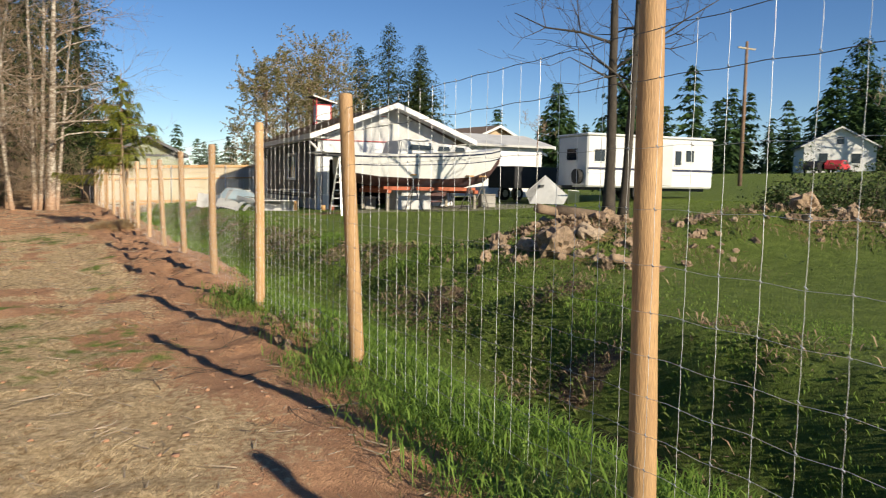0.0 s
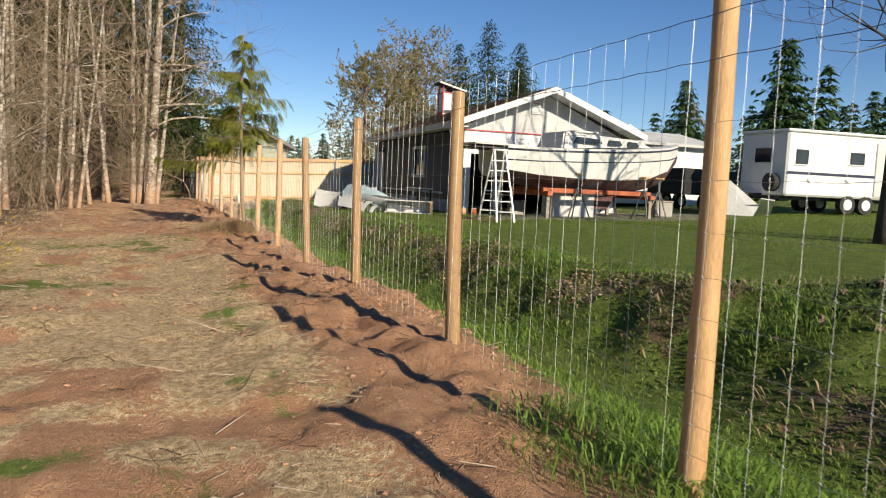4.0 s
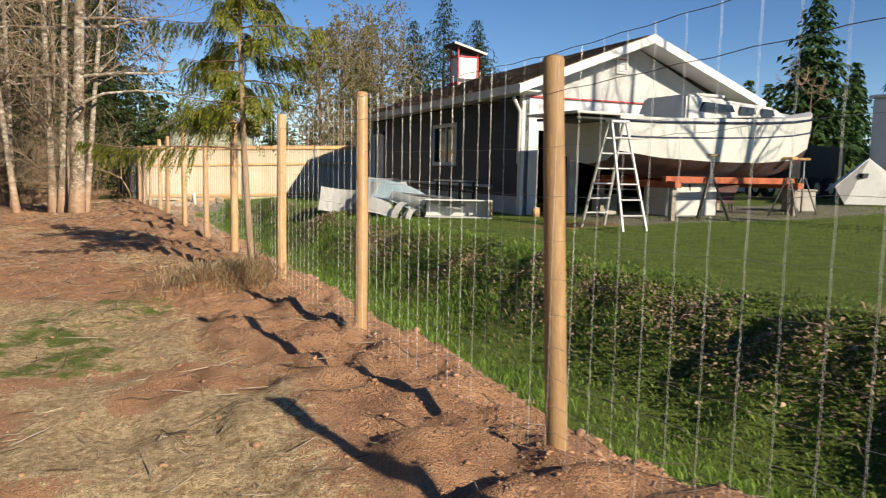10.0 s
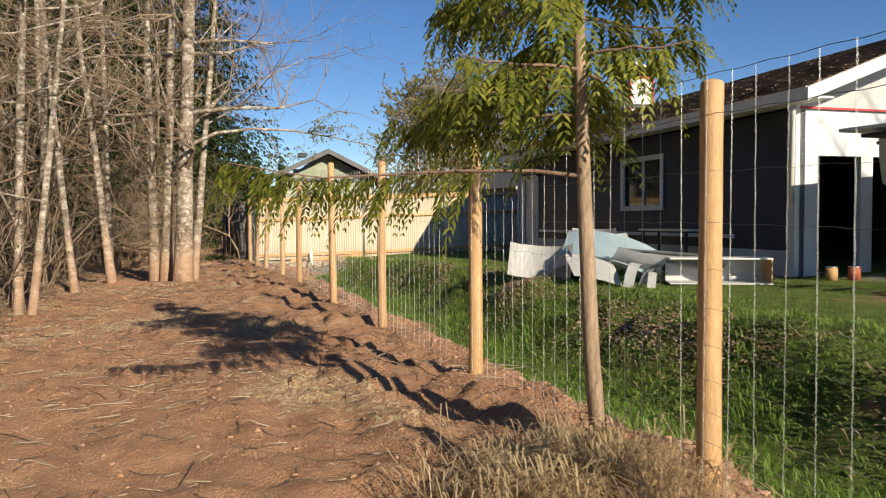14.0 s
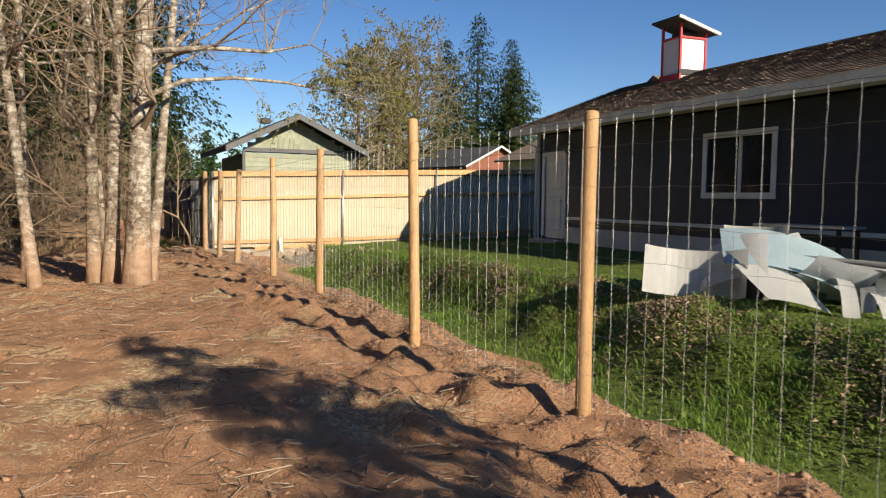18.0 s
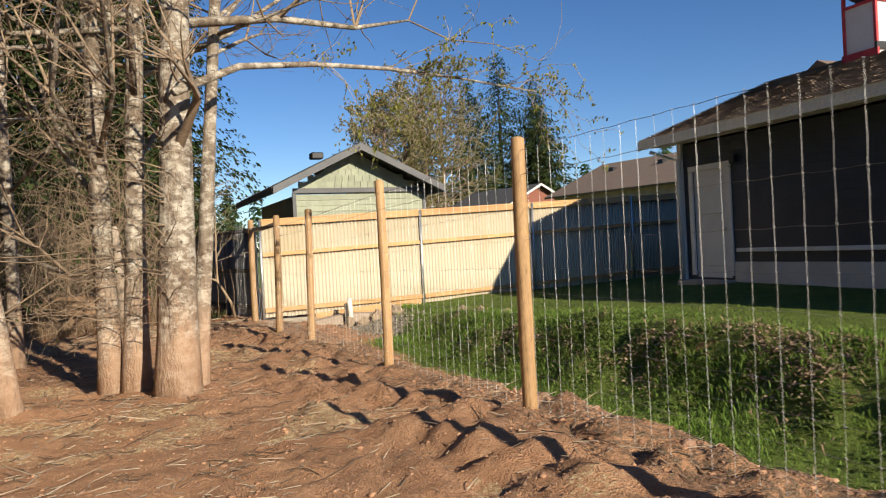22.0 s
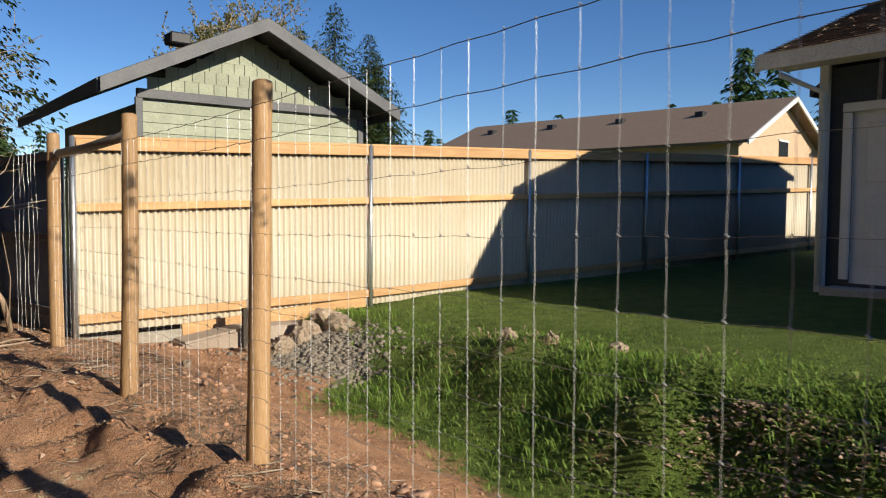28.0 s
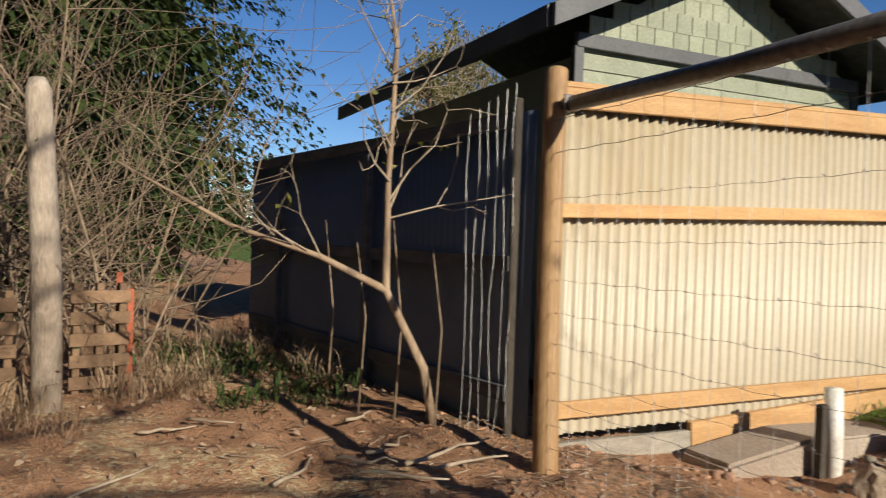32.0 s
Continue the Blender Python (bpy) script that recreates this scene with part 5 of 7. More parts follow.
for k, x in enumerate((9.75, 10.05)):
    pot = thing("paint_tin", "small orange-labelled tin on the gravel", "tin", "paint tins", at=(x, 28.4 - 0.15 * k, on_ground(x, 28.3)))
    part("can", tube(bmesh.new(), [(0, 0, 0), (0, 0, 0.2)], [0.09, 0.09], 12), RUST if k else LUMBER, pot, smooth=True)
    part("lid", tube(bmesh.new(), [(0, 0, 0.2), (0, 0, 0.215)], [0.093, 0.085], 12), STEEL, pot, smooth=True)

for k, (x, y, rz, s) in enumerate(((12.9, 27.2, 0, (1.5, 0.8, 0.75)), (11.6, 28.3, 10, (0.5, 0.4, 0.45)), (16.1, 26.6, -12, (0.6, 0.5, 0.5)))):
    crate = thing("storage_box", "pale box stored beneath the boat", "box", "boxes under the boat", at=(x, y, on_ground(x, y)), rz=rz)
    part("body", boxes(((0, 0, s[2] / 2), s), bevel=0.03), WHITE_WORN if k == 0 else CONCRETE, crate)
    part("lid", boxes(((0, 0, s[2] + 0.015), (s[0] + 0.03, s[1] + 0.03, 0.05)), bevel=0.012), WHITE if k == 0 else LUMBER_OLD, crate)


def make_rubble_bin():
    ob = thing("folded_canopy", "crumpled white rigid canopy lying on the grass", "canopy", at=(19.6, 27.3, on_ground(19.6, 27.3)), rz=-38)
    ob.scale = (0.72, 0.72, 0.85)
    bm = bmesh.new()
    slab(bm, [(-1.3, -0.7, 0.55), (-0.15, -0.5, 1.45), (-0.1, 0.9, 1.25), (-1.25, 0.8, 0.4)], 0.04)
    part("panel", bm, WHITE, ob)
    bm = bmesh.new()
    slab(bm, [(-0.15, -0.5, 1.45), (1.25, -0.75, 0.45), (1.2, 0.7, 0.35), (-0.1, 0.9, 1.25)], 0.04)
    part("panel", bm, WHITE, ob)
    bm = bmesh.new()
    a = [bm.verts.new(p) for p in ((-1.3, -0.72, 0.52), (-1.0, -0.9, 0.0), (1.0, -0.95, 0.0), (1.25, -0.77, 0.42), (-0.15, -0.52, 1.42))]
    bm.faces.new(a)
    bmesh.ops.solidify(bm, geom=bm.faces[:], thickness=0.03)
    part("side", bm, WHITE_WORN, ob)
    bm = bmesh.new()
    slab(bm, [(1.25, -1.3, 0.75), (1.9, -1.2, 0.7), (1.9, 0.2, 0.12), (1.2, 0.1, 0.05)], 0.03)
    part("flap", bm, WHITE, ob)


make_rubble_bin()


def make_dump_trailer():
    ob = thing("dump_trailer", "black utility trailer parked on the gravel", "trailer", at=(20.6, 30.6, on_ground(20.6, 30.6)), rz=12)
    part("bed", boxes(((0, 0, 0.65), (3.2, 1.8, 0.08))), BLACK, ob)
    for c, s in (((0, -0.88, 1.15), (3.2, 0.05, 0.95)), ((0, 0.88, 1.15), (3.2, 0.05, 0.95)), ((-1.58, 0, 1.15), (0.05, 1.7, 0.95)), ((1.58, 0, 1.15), (0.05, 1.7, 0.95))):
        part("side", boxes((c, s), bevel=0.01), BLACK, ob)
    for x in (-0.45, 0.45):
        for y in (-0.98, 0.98):
            w = part("wheel", tube(bmesh.new(), [(x, y - 0.09, 0.34), (x, y + 0.09, 0.34)], [0.34, 0.34], 18), RUBBER, ob, smooth=False)
            part("rim", tube(bmesh.new(), [(x, y - 0.1, 0.34), (x, y + 0.1, 0.34)], [0.18, 0.18], 12), STEEL, w)


make_dump_trailer()


def make_trailer():
    tr = thing("travel_trailer", "white travel trailer with a blue stripe parked on grass", "trailer", at=(20.5, 25.75, on_ground(24, 26)), rz=-5)
    L, W, z0, z1 = 6.75, 2.4, 0.55, 2.75
    bm = bmesh.new()
    box(bm, (L / 2, W / 2, (z0 + z1) / 2), (L, W, z1 - z0), None, 0.07)
    body = part("body", bm, WHITE, tr, "white ribbed aluminium body")
    for k in range(7):
        z = z0 + 0.3 + k * 0.3
        part("rib", boxes(((L / 2, -0.006, z), (L - 0.2, 0.02, 0.018))), WHITE, body)
    part("stripe", boxes(((L / 2, -0.012, 1.35), (L - 0.1, 0.02, 0.09))), NAVY_STRIPE, body, "blue stripe")
    part("stripe", boxes(((L / 2, -0.012, 1.18), (L - 0.1, 0.02, 0.04))), SHEET_BLUE, body)
    part("roof_cap", boxes(((L / 2, W / 2, z1 + 0.04), (L + 0.12, W + 0.14, 0.1)), bevel=0.03), WHITE, tr)
    for x, w, z, h in ((2.95, 0.6, 1.95, 0.42), (4.75, 0.32, 1.9, 0.62), (5.4, 0.42, 2.0, 0.5), (0.6, 0.5, 1.9, 0.5)):
        f = part("window", boxes(((x, -0.02, z), (w, 0.04, h)), bevel=0.01), GLASS_DARK, tr)
        part("window_frame", boxes(((x, -0.015, z - h / 2 - 0.02), (w + 0.08, 0.05, 0.04))), ALU, f)
    e = part("window", boxes(((-0.02, 1.2, 1.95), (0.04, 0.8, 0.5)), bevel=0.01), GLASS_DARK, tr)
    part("window_frame", boxes(((-0.02, 1.2, 1.67), (0.05, 0.9, 0.05))), ALU, e)
    part("door", boxes(((4.1, -0.02, 1.6), (0.68, 0.04, 1.9)), bevel=0.02), WHITE_WORN, tr)
    part("spare_wheel", tube(bmesh.new(), [(-0.25, 0.55, 1.0), (-0.02, 0.55, 1.0)], [0.32, 0.32], 18), RUBBER, tr)
    for x in (2.7, 3.5):
        for y in (0.12, W - 0.12):
            w = part("wheel", tube(bmesh.new(), [(x, y - 0.12, 0.33), (x, y + 0.1, 0.33)], [0.33, 0.33], 20), RUBBER, tr)
            part("rim", tube(bmesh.new(), [(x, y - 0.135, 0.33), (x, y + 0.11, 0.33)], [0.19, 0.19], 14), WHITE, w)
    part("tongue", boxes(((-0.8, W / 2, 0.55), (1.6, 0.12, 0.12))), BLACK, tr)
    part("chassis", boxes(((L / 2, W / 2, 0.48), (L - 0.3, 1.6, 0.12))), BLACK, tr)


make_trailer()


def make_gable_house(name, label, at, rz, w, l, wall_h, ridge_h, wall_mat, roof_mat, trim_mat, windows=(), group="", chimney=False):
    """A plain far-off building: gable towards -y, w across and l deep."""
    h = thing(name, label, "house", group, at=(at[0], at[1], on_ground(*at) - 0.05), rz=rz)
    part("wall_body", boxes(((0, l / 2, wall_h / 2), (w, l, wall_h))), wall_mat, h)
    bm = bmesh.new()
    prism(bm, [(-w / 2, wall_h - 0.01), (w / 2, wall_h - 0.01), (0, ridge_h - 0.08)], "y", 0.0, 0.2)
    part("gable", bm, wall_mat, h)
    k = (ridge_h - wall_h) / (w / 2)
    o = 0.45
    for s in (-1, 1):
        bm = slab(bmesh.new(), [(s * (w / 2 + o), -0.5, wall_h - k * o + 0.1), (0, -0.5, ridge_h + 0.1), (0, l + 0.5, ridge_h + 0.1), (s * (w / 2 + o), l + 0.5, wall_h - k * o + 0.1)], 0.12)
        part("roof_slope", bm, roof_mat, h)
        bm = bmesh.new()
        prism(bm, [(s * (w / 2 + o), wall_h - k * o - 0.08), (s * (w / 2 + o), wall_h - k * o + 0.1), (0, ridge_h + 0.1), (0, ridge_h - 0.1)], "y", -0.58, -0.51)
        part("rake_board", bm, trim_mat, h)
    for x, z, ww, hh in windows:
        f = part("window", boxes(((x, -0.02, z), (ww, 0.06, hh))), GLASS_DARK, h)
        part("window_frame", boxes(((x, -0.03, z + hh / 2 + 0.04), (ww + 0.2, 0.06, 0.08))), trim_mat, f)
        part("window_sill", boxes(((x, -0.03, z - hh / 2 - 0.04), (ww + 0.2, 0.08, 0.08))), trim_mat, f)
    return h


make_gable_house("white_garage", "white outbuilding beyond the boat", (23.6, 36.2), 90, 5.2, 6.0, 2.7, 3.3, WHITE, WHITE_WORN, WHITE)
make_gable_house("farmhouse", "white house with a grey roof across the field", (86, 60), -45, 8.0, 9.0, 3.4, 5.6, WHITE, SHINGLE_DARK, WHITE, ((-1.8, 1.8, 1.0, 1.2), (1.8, 1.8, 1.0, 1.2), (0, 4.0, 0.8, 0.9)))
make_gable_house("farmhouse_wing", "low white wing beside the house across the field", (95, 54), -45, 6.5, 8.0, 2.6, 4.0, WHITE, SHINGLE_DARK, WHITE, ((0, 1.5, 1.2, 1.0),))
nb = make_gable_house("brown_roof_house", "long house with a brown shingle roof behind the fence", (32.5, 53.0), 8, 9.5, 17.0, 3.6, 5.6, PEACH, SHINGLE, WHITE, ((0, 3.4, 1.0, 0.8),))
for y in (3, 7, 11, 15):
    part("roof_vent", boxes(((-1.6, y, 5.05), (0.4, 0.4, 0.3)), bevel=0.03), BLACK, nb)
make_gable_house("brick_house", "small brick-gabled house with white trim far behind", (34.5, 86.0), 10, 7.4, 9.0, 4.2, 6.0, BRICK, SHINGLE_DARK, WHITE)


def make_utility_pole(at, h):
    p = thing("utility_pole", "tall wooden utility pole beyond the trailer", "pole", at=(at[0], at[1], on_ground(*at)))
    part("shaft", tube(bmesh.new(), [(0, 0, -0.4), (0.03, 0, h * 0.5), (0, 0, h)], [0.16, 0.14, 0.10], 10), BARK_RED, p, smooth=True)
    part("crossarm", boxes(((0, 0, h - 0.5), (1.8, 0.1, 0.12))), LUMBER_OLD, p)


make_utility_pole((46, 40), 11.0)


def make_car(at, rz, paint):
    car = thing("parked_car", "small car parked by the far house", "car", "far cars", at=(at[0], at[1], on_ground(*at)), rz=rz)
    bm = bmesh.new()
    prism(bm, [(-2.0, 0.35), (2.0, 0.35), (2.0, 0.8), (1.2, 0.9), (0.6, 1.4), (-1.2, 1.4), (-1.8, 0.95), (-2.0, 0.85)], "y", -0.85, 0.85)
    bmesh.ops.bevel(bm, geom=list(bm.edges), offset=0.06, segments=2, affect='EDGES')
    part("body", bm, paint, car)
    part("side_window", boxes(((-0.3, -0.86, 1.12), (1.5, 0.03, 0.34))), GLASS_DARK, car)
    for x in (-1.25, 1.25):
        for y in (-0.8, 0.8):
            part("wheel", tube(bmesh.new(), [(x, y - 0.1, 0.32), (x, y + 0.1, 0.32)], [0.32, 0.32], 16), RUBBER, car)


make_car((80.0, 56.0), 20, RED)
make_car((78.5, 57.5), 15, BLACK)


# ---- the spoil heaps ----
def chunk_mesh(name, seed, rough=0.35):
    rng = np.random.RandomState(seed)
    bm = bmesh.new()
    bmesh.ops.create_icosphere(bm, subdivisions=3, radius=1.0)
    for v in bm.verts:
        n = noise.noise(v.co * 1.3 + Vector((seed * 3.1, 0, 0))) + 0.6 * noise.noise(v.co * 3.1 + Vector((0, seed * 1.7, 0))) + 0.4 * noise.noise(v.co * 7.0)
        v.co *= 1 + rough * n * 1.4
    me = bpy.data.meshes.new(name)
    bm.to_mesh(me)
    bm.free()
    return me


def make_heap():
    rng = np.random.RandomState(61)
    stones, roots = [], []
    for k in range(4):
        m = chunk_mesh("stone", 70 + k)
        m.materials.append(ROCK_EARTH)
        stones.append(m)
        m = chunk_mesh("root_clump", 80 + k, 0.45)
        m.materials.append(STUMP)
        roots.append(m)
    for k in range(240):
        second = k > 150
        cx, cy = (13.0, 9.0) if second else (8.0, 9.7)
        x, y = rng.normal(cx, 1.5 if second else 1.05), rng.normal(cy, 0.75)
        s = rng.gamma(1.5, 0.026) + 0.028
        isroot = rng.rand() < 0.8
        ob = new("root_clump" if isroot else "stone", (roots if isroot else stones)[rng.randint(4)])
        ob.matrix_world = Matrix.LocRotScale((x, y, on_ground(x, y) + s * 0.15), Euler(rng.uniform(0, 6.2, 3)), (s * rng.uniform(0.8, 1.5), s, s * rng.uniform(0.6, 1.0)))
        tagged(ob, "dug-out root clump with clinging earth on the spoil heap" if isroot else "pale field stone lying on the spoil heap", "root" if isroot else "stone", "spoil heap")
    for x, y, z, rz, l, r in ((8.55, 9.95, 0.95, -32, 1.7, 0.10), (7.6, 8.3, 0.42, 25, 1.1, 0.06), (8.0, 10.4, 1.0, 12, 1.3, 0.08), (12.2, 8.4, 0.9, -15, 1.8, 0.09)):
        log = thing("log", "weathered sawn log lying on the spoil heap", "log", "heap logs", at=(x, y, z), rz=rz)
        part("stem", tube(bmesh.new(), [(-l / 2, 0, 0.12), (0, 0.04, 0.02), (l / 2, 0, -0.18)], [r, r * 1.05, r * 0.9], 10, True, 0.12, 5), STUMP, log, smooth=True)
    stump = new("tree_stump", roots[1])
    stump.matrix_world = Matrix.LocRotScale((6.85, 9.0, on_ground(6.85, 9.0) + 0.15), Euler((0.3, 0.2, 1.0)), (0.32, 0.24, 0.28))
    tagged(stump, "upturned pale stump at the foot of the heap", "stump")
    # turned sods by the second post
    for k in range(70):
        x, y = rng.normal(2.75, 0.35), rng.normal(6.95, 0.42)
        ob = new("sod", roots[rng.randint(4)])
        s = rng.uniform(0.02, 0.06)
        ob.matrix_world = Matrix.LocRotScale((x, y, on_ground(x, y) + s * 0.3), Euler(rng.uniform(0, 6.2, 3)), (s * 1.3, s, s * 0.7))
        tagged(ob, "turned-up sod of red earth and roots by the fence", "sod", "turned sods")
    # rocks in the ditch by the cream fence
    earthy = []
    for k in range(2):
        m = chunk_mesh("stone", 90 + k, 0.3)
        m.materials.append(ROCK_EARTH)
        earthy.append(m)
    for x, y, s in ((4.45, 44.15, 0.13), (4.75, 44.3, 0.12), (5.0, 44.55, 0.15), (5.25, 44.3, 0.13), (4.25, 44.35, 0.11), (5.35, 44.75, 0.16), (3.2, 43.6, 0.05), (5.7, 41.9, 0.09), (5.9, 41.5, 0.07), (6.1, 40.9, 0.08)):
        ob = new("stone", stones[rng.randint(4)])
        ob.matrix_world = Matrix.LocRotScale((x, y, on_ground(x, y) + s * 0.3), Euler(rng.uniform(0, 6.2, 3)), (s * 1.2, s, s * 0.75))
        ob.data = earthy[rng.randint(2)]
        tagged(ob, "earth-stained stone set in the ditch bank", "stone", "ditch stones")


make_heap()


# ---- the far corner: headwall, pipe, old post, pallets ----
def make_corner_bits():
    wall = thing("culvert_headwall", "rough concrete headwall under the cream fence", "wall", at=(0, 0, 0))
    bm = bmesh.new()
    prism(bm, [(3.6, -0.8), (5.0, -0.78), (5.9, -0.24), (5.85, -0.13), (5.2, -0.07), (4.3, -0.04), (3.6, -0.14)], "y", 44.8, 45.2)
    bmesh.ops.bevel(bm, geom=list(bm.edges), offset=0.025, segments=2, affect='EDGES')
    part("face", bm, HEADWALL, wall)
    pipe = thing("marker_pipe", "white plastic pipe standing in the ditch", "pipe", at=(4.36, 44.7, 0))
    part("pipe", tube(bmesh.new(), [(0, 0, -0.7), (0.0, 0, 0.0), (-0.02, 0, 0.30)], [0.055, 0.055, 0.055], 14), PVC, pipe, smooth=True)
    part("stake", boxes(((-0.09, 0.02, -0.1), (0.05, 0.05, 0.6))), BARK_DARK, pipe)
    post = thing("old_post", "weathered grey round post with flaking bark", "post", at=(-0.12, 47.3, on_ground(-0.12, 47.3)))
    part("shaft", tube(bmesh.new(), [(0.03, 0, -0.2), (0.0, 0, 1.0), (-0.07, 0, 2.2), (-0.08, 0, 2.28)], [0.105, 0.10, 0.085, 0.05], 12, True, 0.1, 8), OLD_POST, post, smooth=True)
    for k, (x, y, rz) in enumerate(((-0.75, 47.5, 5), (0.22, 47.75, 12), (-1.3, 48.6, 0))):
        pal = thing("pallet", "wooden pallet standing on edge beside the old post", "pallet", "pallets", at=(x, y, on_ground(x, y)), rz=rz)
        w = 0.9 if k != 1 else 0.42
        for j in range(5):
            part("slat", boxes(((0, -0.06, 0.1 + 0.16 * j), (w, 0.018, 0.095)), bevel=0.003), PALLET_WOOD, pal)
        for x2 in (-w / 2 + 0.05, 0, w / 2 - 0.05):
            part("bearer", boxes(((x2, 0, 0.42), (0.05, 0.09, 0.84)), bevel=0.004), PALLET_WOOD, pal)
    for x, y, h in ((0.36, 47.9, 0.95), (0.45, 48.0, 0.8)):
        st = thing("steel_stake", "red painted steel stake driven in the earth", "stake", "steel stakes", at=(x, y, on_ground(x, y)))
        part("bar", boxes(((0, 0, h / 2 - 0.1), (0.045, 0.012, h + 0.2)), ((0, 0.02, h / 2 - 0.1), (0.012, 0.04, h + 0.2))), RUST, st)
    sap = thing("forked_sapling", "bare forked sapling leaning before the shaded side fence", "tree", at=(2.12, 45.72, on_ground(2.12, 45.72)))
    rng = np.random.RandomState(3)
    part("stem", tube(bmesh.new(), [(0, 0, -0.1), (-0.1, 0, 0.35), (-0.36, 0, 0.83), (-0.36, 0.02, 1.5), (-0.33, 0.02, 2.3), (-0.48, 0.0, 3.0)], [0.034, 0.030, 0.026, 0.019, 0.013, 0.005], 8, True, 0.1, 2), BARK_CEDAR, sap, smooth=True)
    part("long_branch", tube(bmesh.new(), [(-0.36, 0, 0.83), (-0.75, 0.05, 1.02), (-1.25, 0.1, 1.18), (-1.85, 0.15, 1.5)], [0.024, 0.018, 0.013, 0.005], 8, True, 0.1, 2), BARK_CEDAR, sap, smooth=True)
    out = []
    for k in range(18):
        z = rng.uniform(1.2, 2.9)
        a = rng.rand() * 6.28
        grow((-0.36, 0.0, z), (math.cos(a), math.sin(a), rng.uniform(0.2, 0.9)), rng.uniform(0.3, 0.9), 0.008, 1, rng, out, 0.25, 0.1, 3)
    for k in range(6):
        q = rng.uniform(0.2, 0.9)
        grow((-0.36 - 1.4 * q, 0.1 * q, 0.85 + 0.6 * q), (rng.uniform(-1, 0.3), rng.uniform(-0.4, 0.4), rng.uniform(0.2, 1)), 0.45, 0.006, 1, rng, out, 0.25, 0.1, 3)
    tagged(rods("twig_spray", out, TWIG_PALE, sap, 4, least=0.003), kind="stuff")
    p = np.array([out[k][1] for k in rng.randint(0, len(out), 60)])
    d = unit(rng.normal(0, 1, (60, 3)))
    s = unit(np.cross(d, rng.normal(0, 1, (60, 3))))
    v, f = blades(p, d, s, 0.05, 0.03, 0.2)
    tagged(raw("bud_spray", v, f, BUDS, sap), kind="stuff")
    for k in range(4):
        st = thing("dead_stalk", "thin dead stalk before the shaded side fence", "stalk", "dead stalks", at=(2.05 - 0.12 * k, 45.6 + 0.35 * k, on_ground(2.0, 45.7)))
        part("stem", tube(bmesh.new(), [(0, 0, -0.05), (0.03, 0, 0.6), (-0.04, 0.02, 1.1 + 0.15 * (k % 2))], [0.008, 0.006, 0.003], 6), TWIG, st, smooth=True)


make_corner_bits()


def make_wire_roll():
    ob = thing("wire_offcut", "leftover fence wires hanging at the corner post", "wire", at=(2.3, 45.1, 0))
    for k in range(6):
        pts = [(-0.03 * k - 0.05, 0.05 * k, 2.0 - 0.03 * k)]
        for j in range(8):
            pts.append((-0.03 * k - 0.05 + RND.uniform(-0.012, 0.012), 0.05 * k + RND.uniform(-0.012, 0.012), 1.75 - 0.24 * j))
        part("strand", tube(bmesh.new(), pts, [0.0012] * len(pts), 4), WIRE, ob)


make_wire_roll()

# ---- trees and brush ----
def conifer_crown(h, r, rng, low=0.12, whorls=26, arms=6, sprays=9, leaf=0.45, droop=0.35):
    """Drooping boughs round a stem, each hung with many small sprays."""
    ps, ds, ss, ls, limbs = [], [], [], [], []
    for w in range(whorls):
        t = (w + rng.rand() * 0.8) / whorls
        z = h * (low + (1 - low) * t)
        reach = r * (1 - t) ** 0.75 * (0.35 + 0.65 * min(1, t * 4 + 0.45)) + 0.04 * r
        for a in range(arms):
            ang = 2 * math.pi * (a + rng.rand()) / arms + w
            ln = reach * rng.uniform(0.35, 1.25)
            z = h * (low + (1 - low) * t) + rng.normal(0, 0.022 * h) * (1 - t)
            out = np.array([math.cos(ang), math.sin(ang), 0.0])
            tip_drop = droop * ln * rng.uniform(0.4, 1.1)
            rise = 0.18 * ln
            p_prev = np.array([0, 0, z])
            limbs.append((p_prev, np.array([0, 0, z]) + out * ln * 0.9 + np.array([0, 0, rise - tip_drop]), 0.012 * h / 6, 0.004))
            n = max(3, int(sprays * ln / r + 2))
            f = np.linspace(0.18, 1.0, n) + rng.uniform(-0.05, 0.05, n)
            pos = np.array([0, 0, z])[None] + out[None] * (ln * f)[:, None]
            pos[:, 2] += rise * f - tip_drop * f * f
            for sgn in (-1, 1):
                side = np.array([-out[1], out[0], 0]) * sgn
                way = unit(out[None] * rng.uniform(0.3, 0.9, (n, 1)) + side[None] * rng.uniform(0.4, 1.0, (n, 1)) + np.array([0, 0, -1.0])[None] * rng.uniform(0.05, 0.55, (n, 1)))
                ps.append(pos + rng.normal(0, 0.03 * r, (n, 3)))
                ds.append(way)
                nrm = unit(np.cross(way, np.array([0, 0, 1.0])[None] + rng.normal(0, 0.35, (n, 3))))
                ss.append(nrm)
                ls.append(leaf * rng.uniform(0.6, 1.25, n) * (0.55 + 0.45 * (1 - t)))
    return np.concatenate(ps), np.concatenate(ds), np.concatenate(ss), np.concatenate(ls), limbs


def make_conifer(name, label, at, h, r, seed, material, low=0.12, whorls=26, arms=6, sprays=9, leaf=0.45, droop=0.35, bark=BARK_DARK, wide=0.42, group=""):
    rng = np.random.RandomState(seed)
    tree = thing(name, label, "tree", group, at=(at[0], at[1], on_ground(*at) - 0.1))
    bm = bmesh.new()
    tube(bm, [(0, 0, -0.2), (0, 0, h * 0.4), (0, 0, h * 0.97)], [h * 0.014, h * 0.010, 0.01], 8)
    part("trunk", bm, bark, tree, smooth=True)
    p, d, s, ln, limbs = conifer_crown(h, r, rng, low, whorls, arms, sprays, leaf, droop)
    v, f = blades(p, d, s, ln, ln * wide, 0.25)
    raw("crown", v, f, material, tree)
    return tree


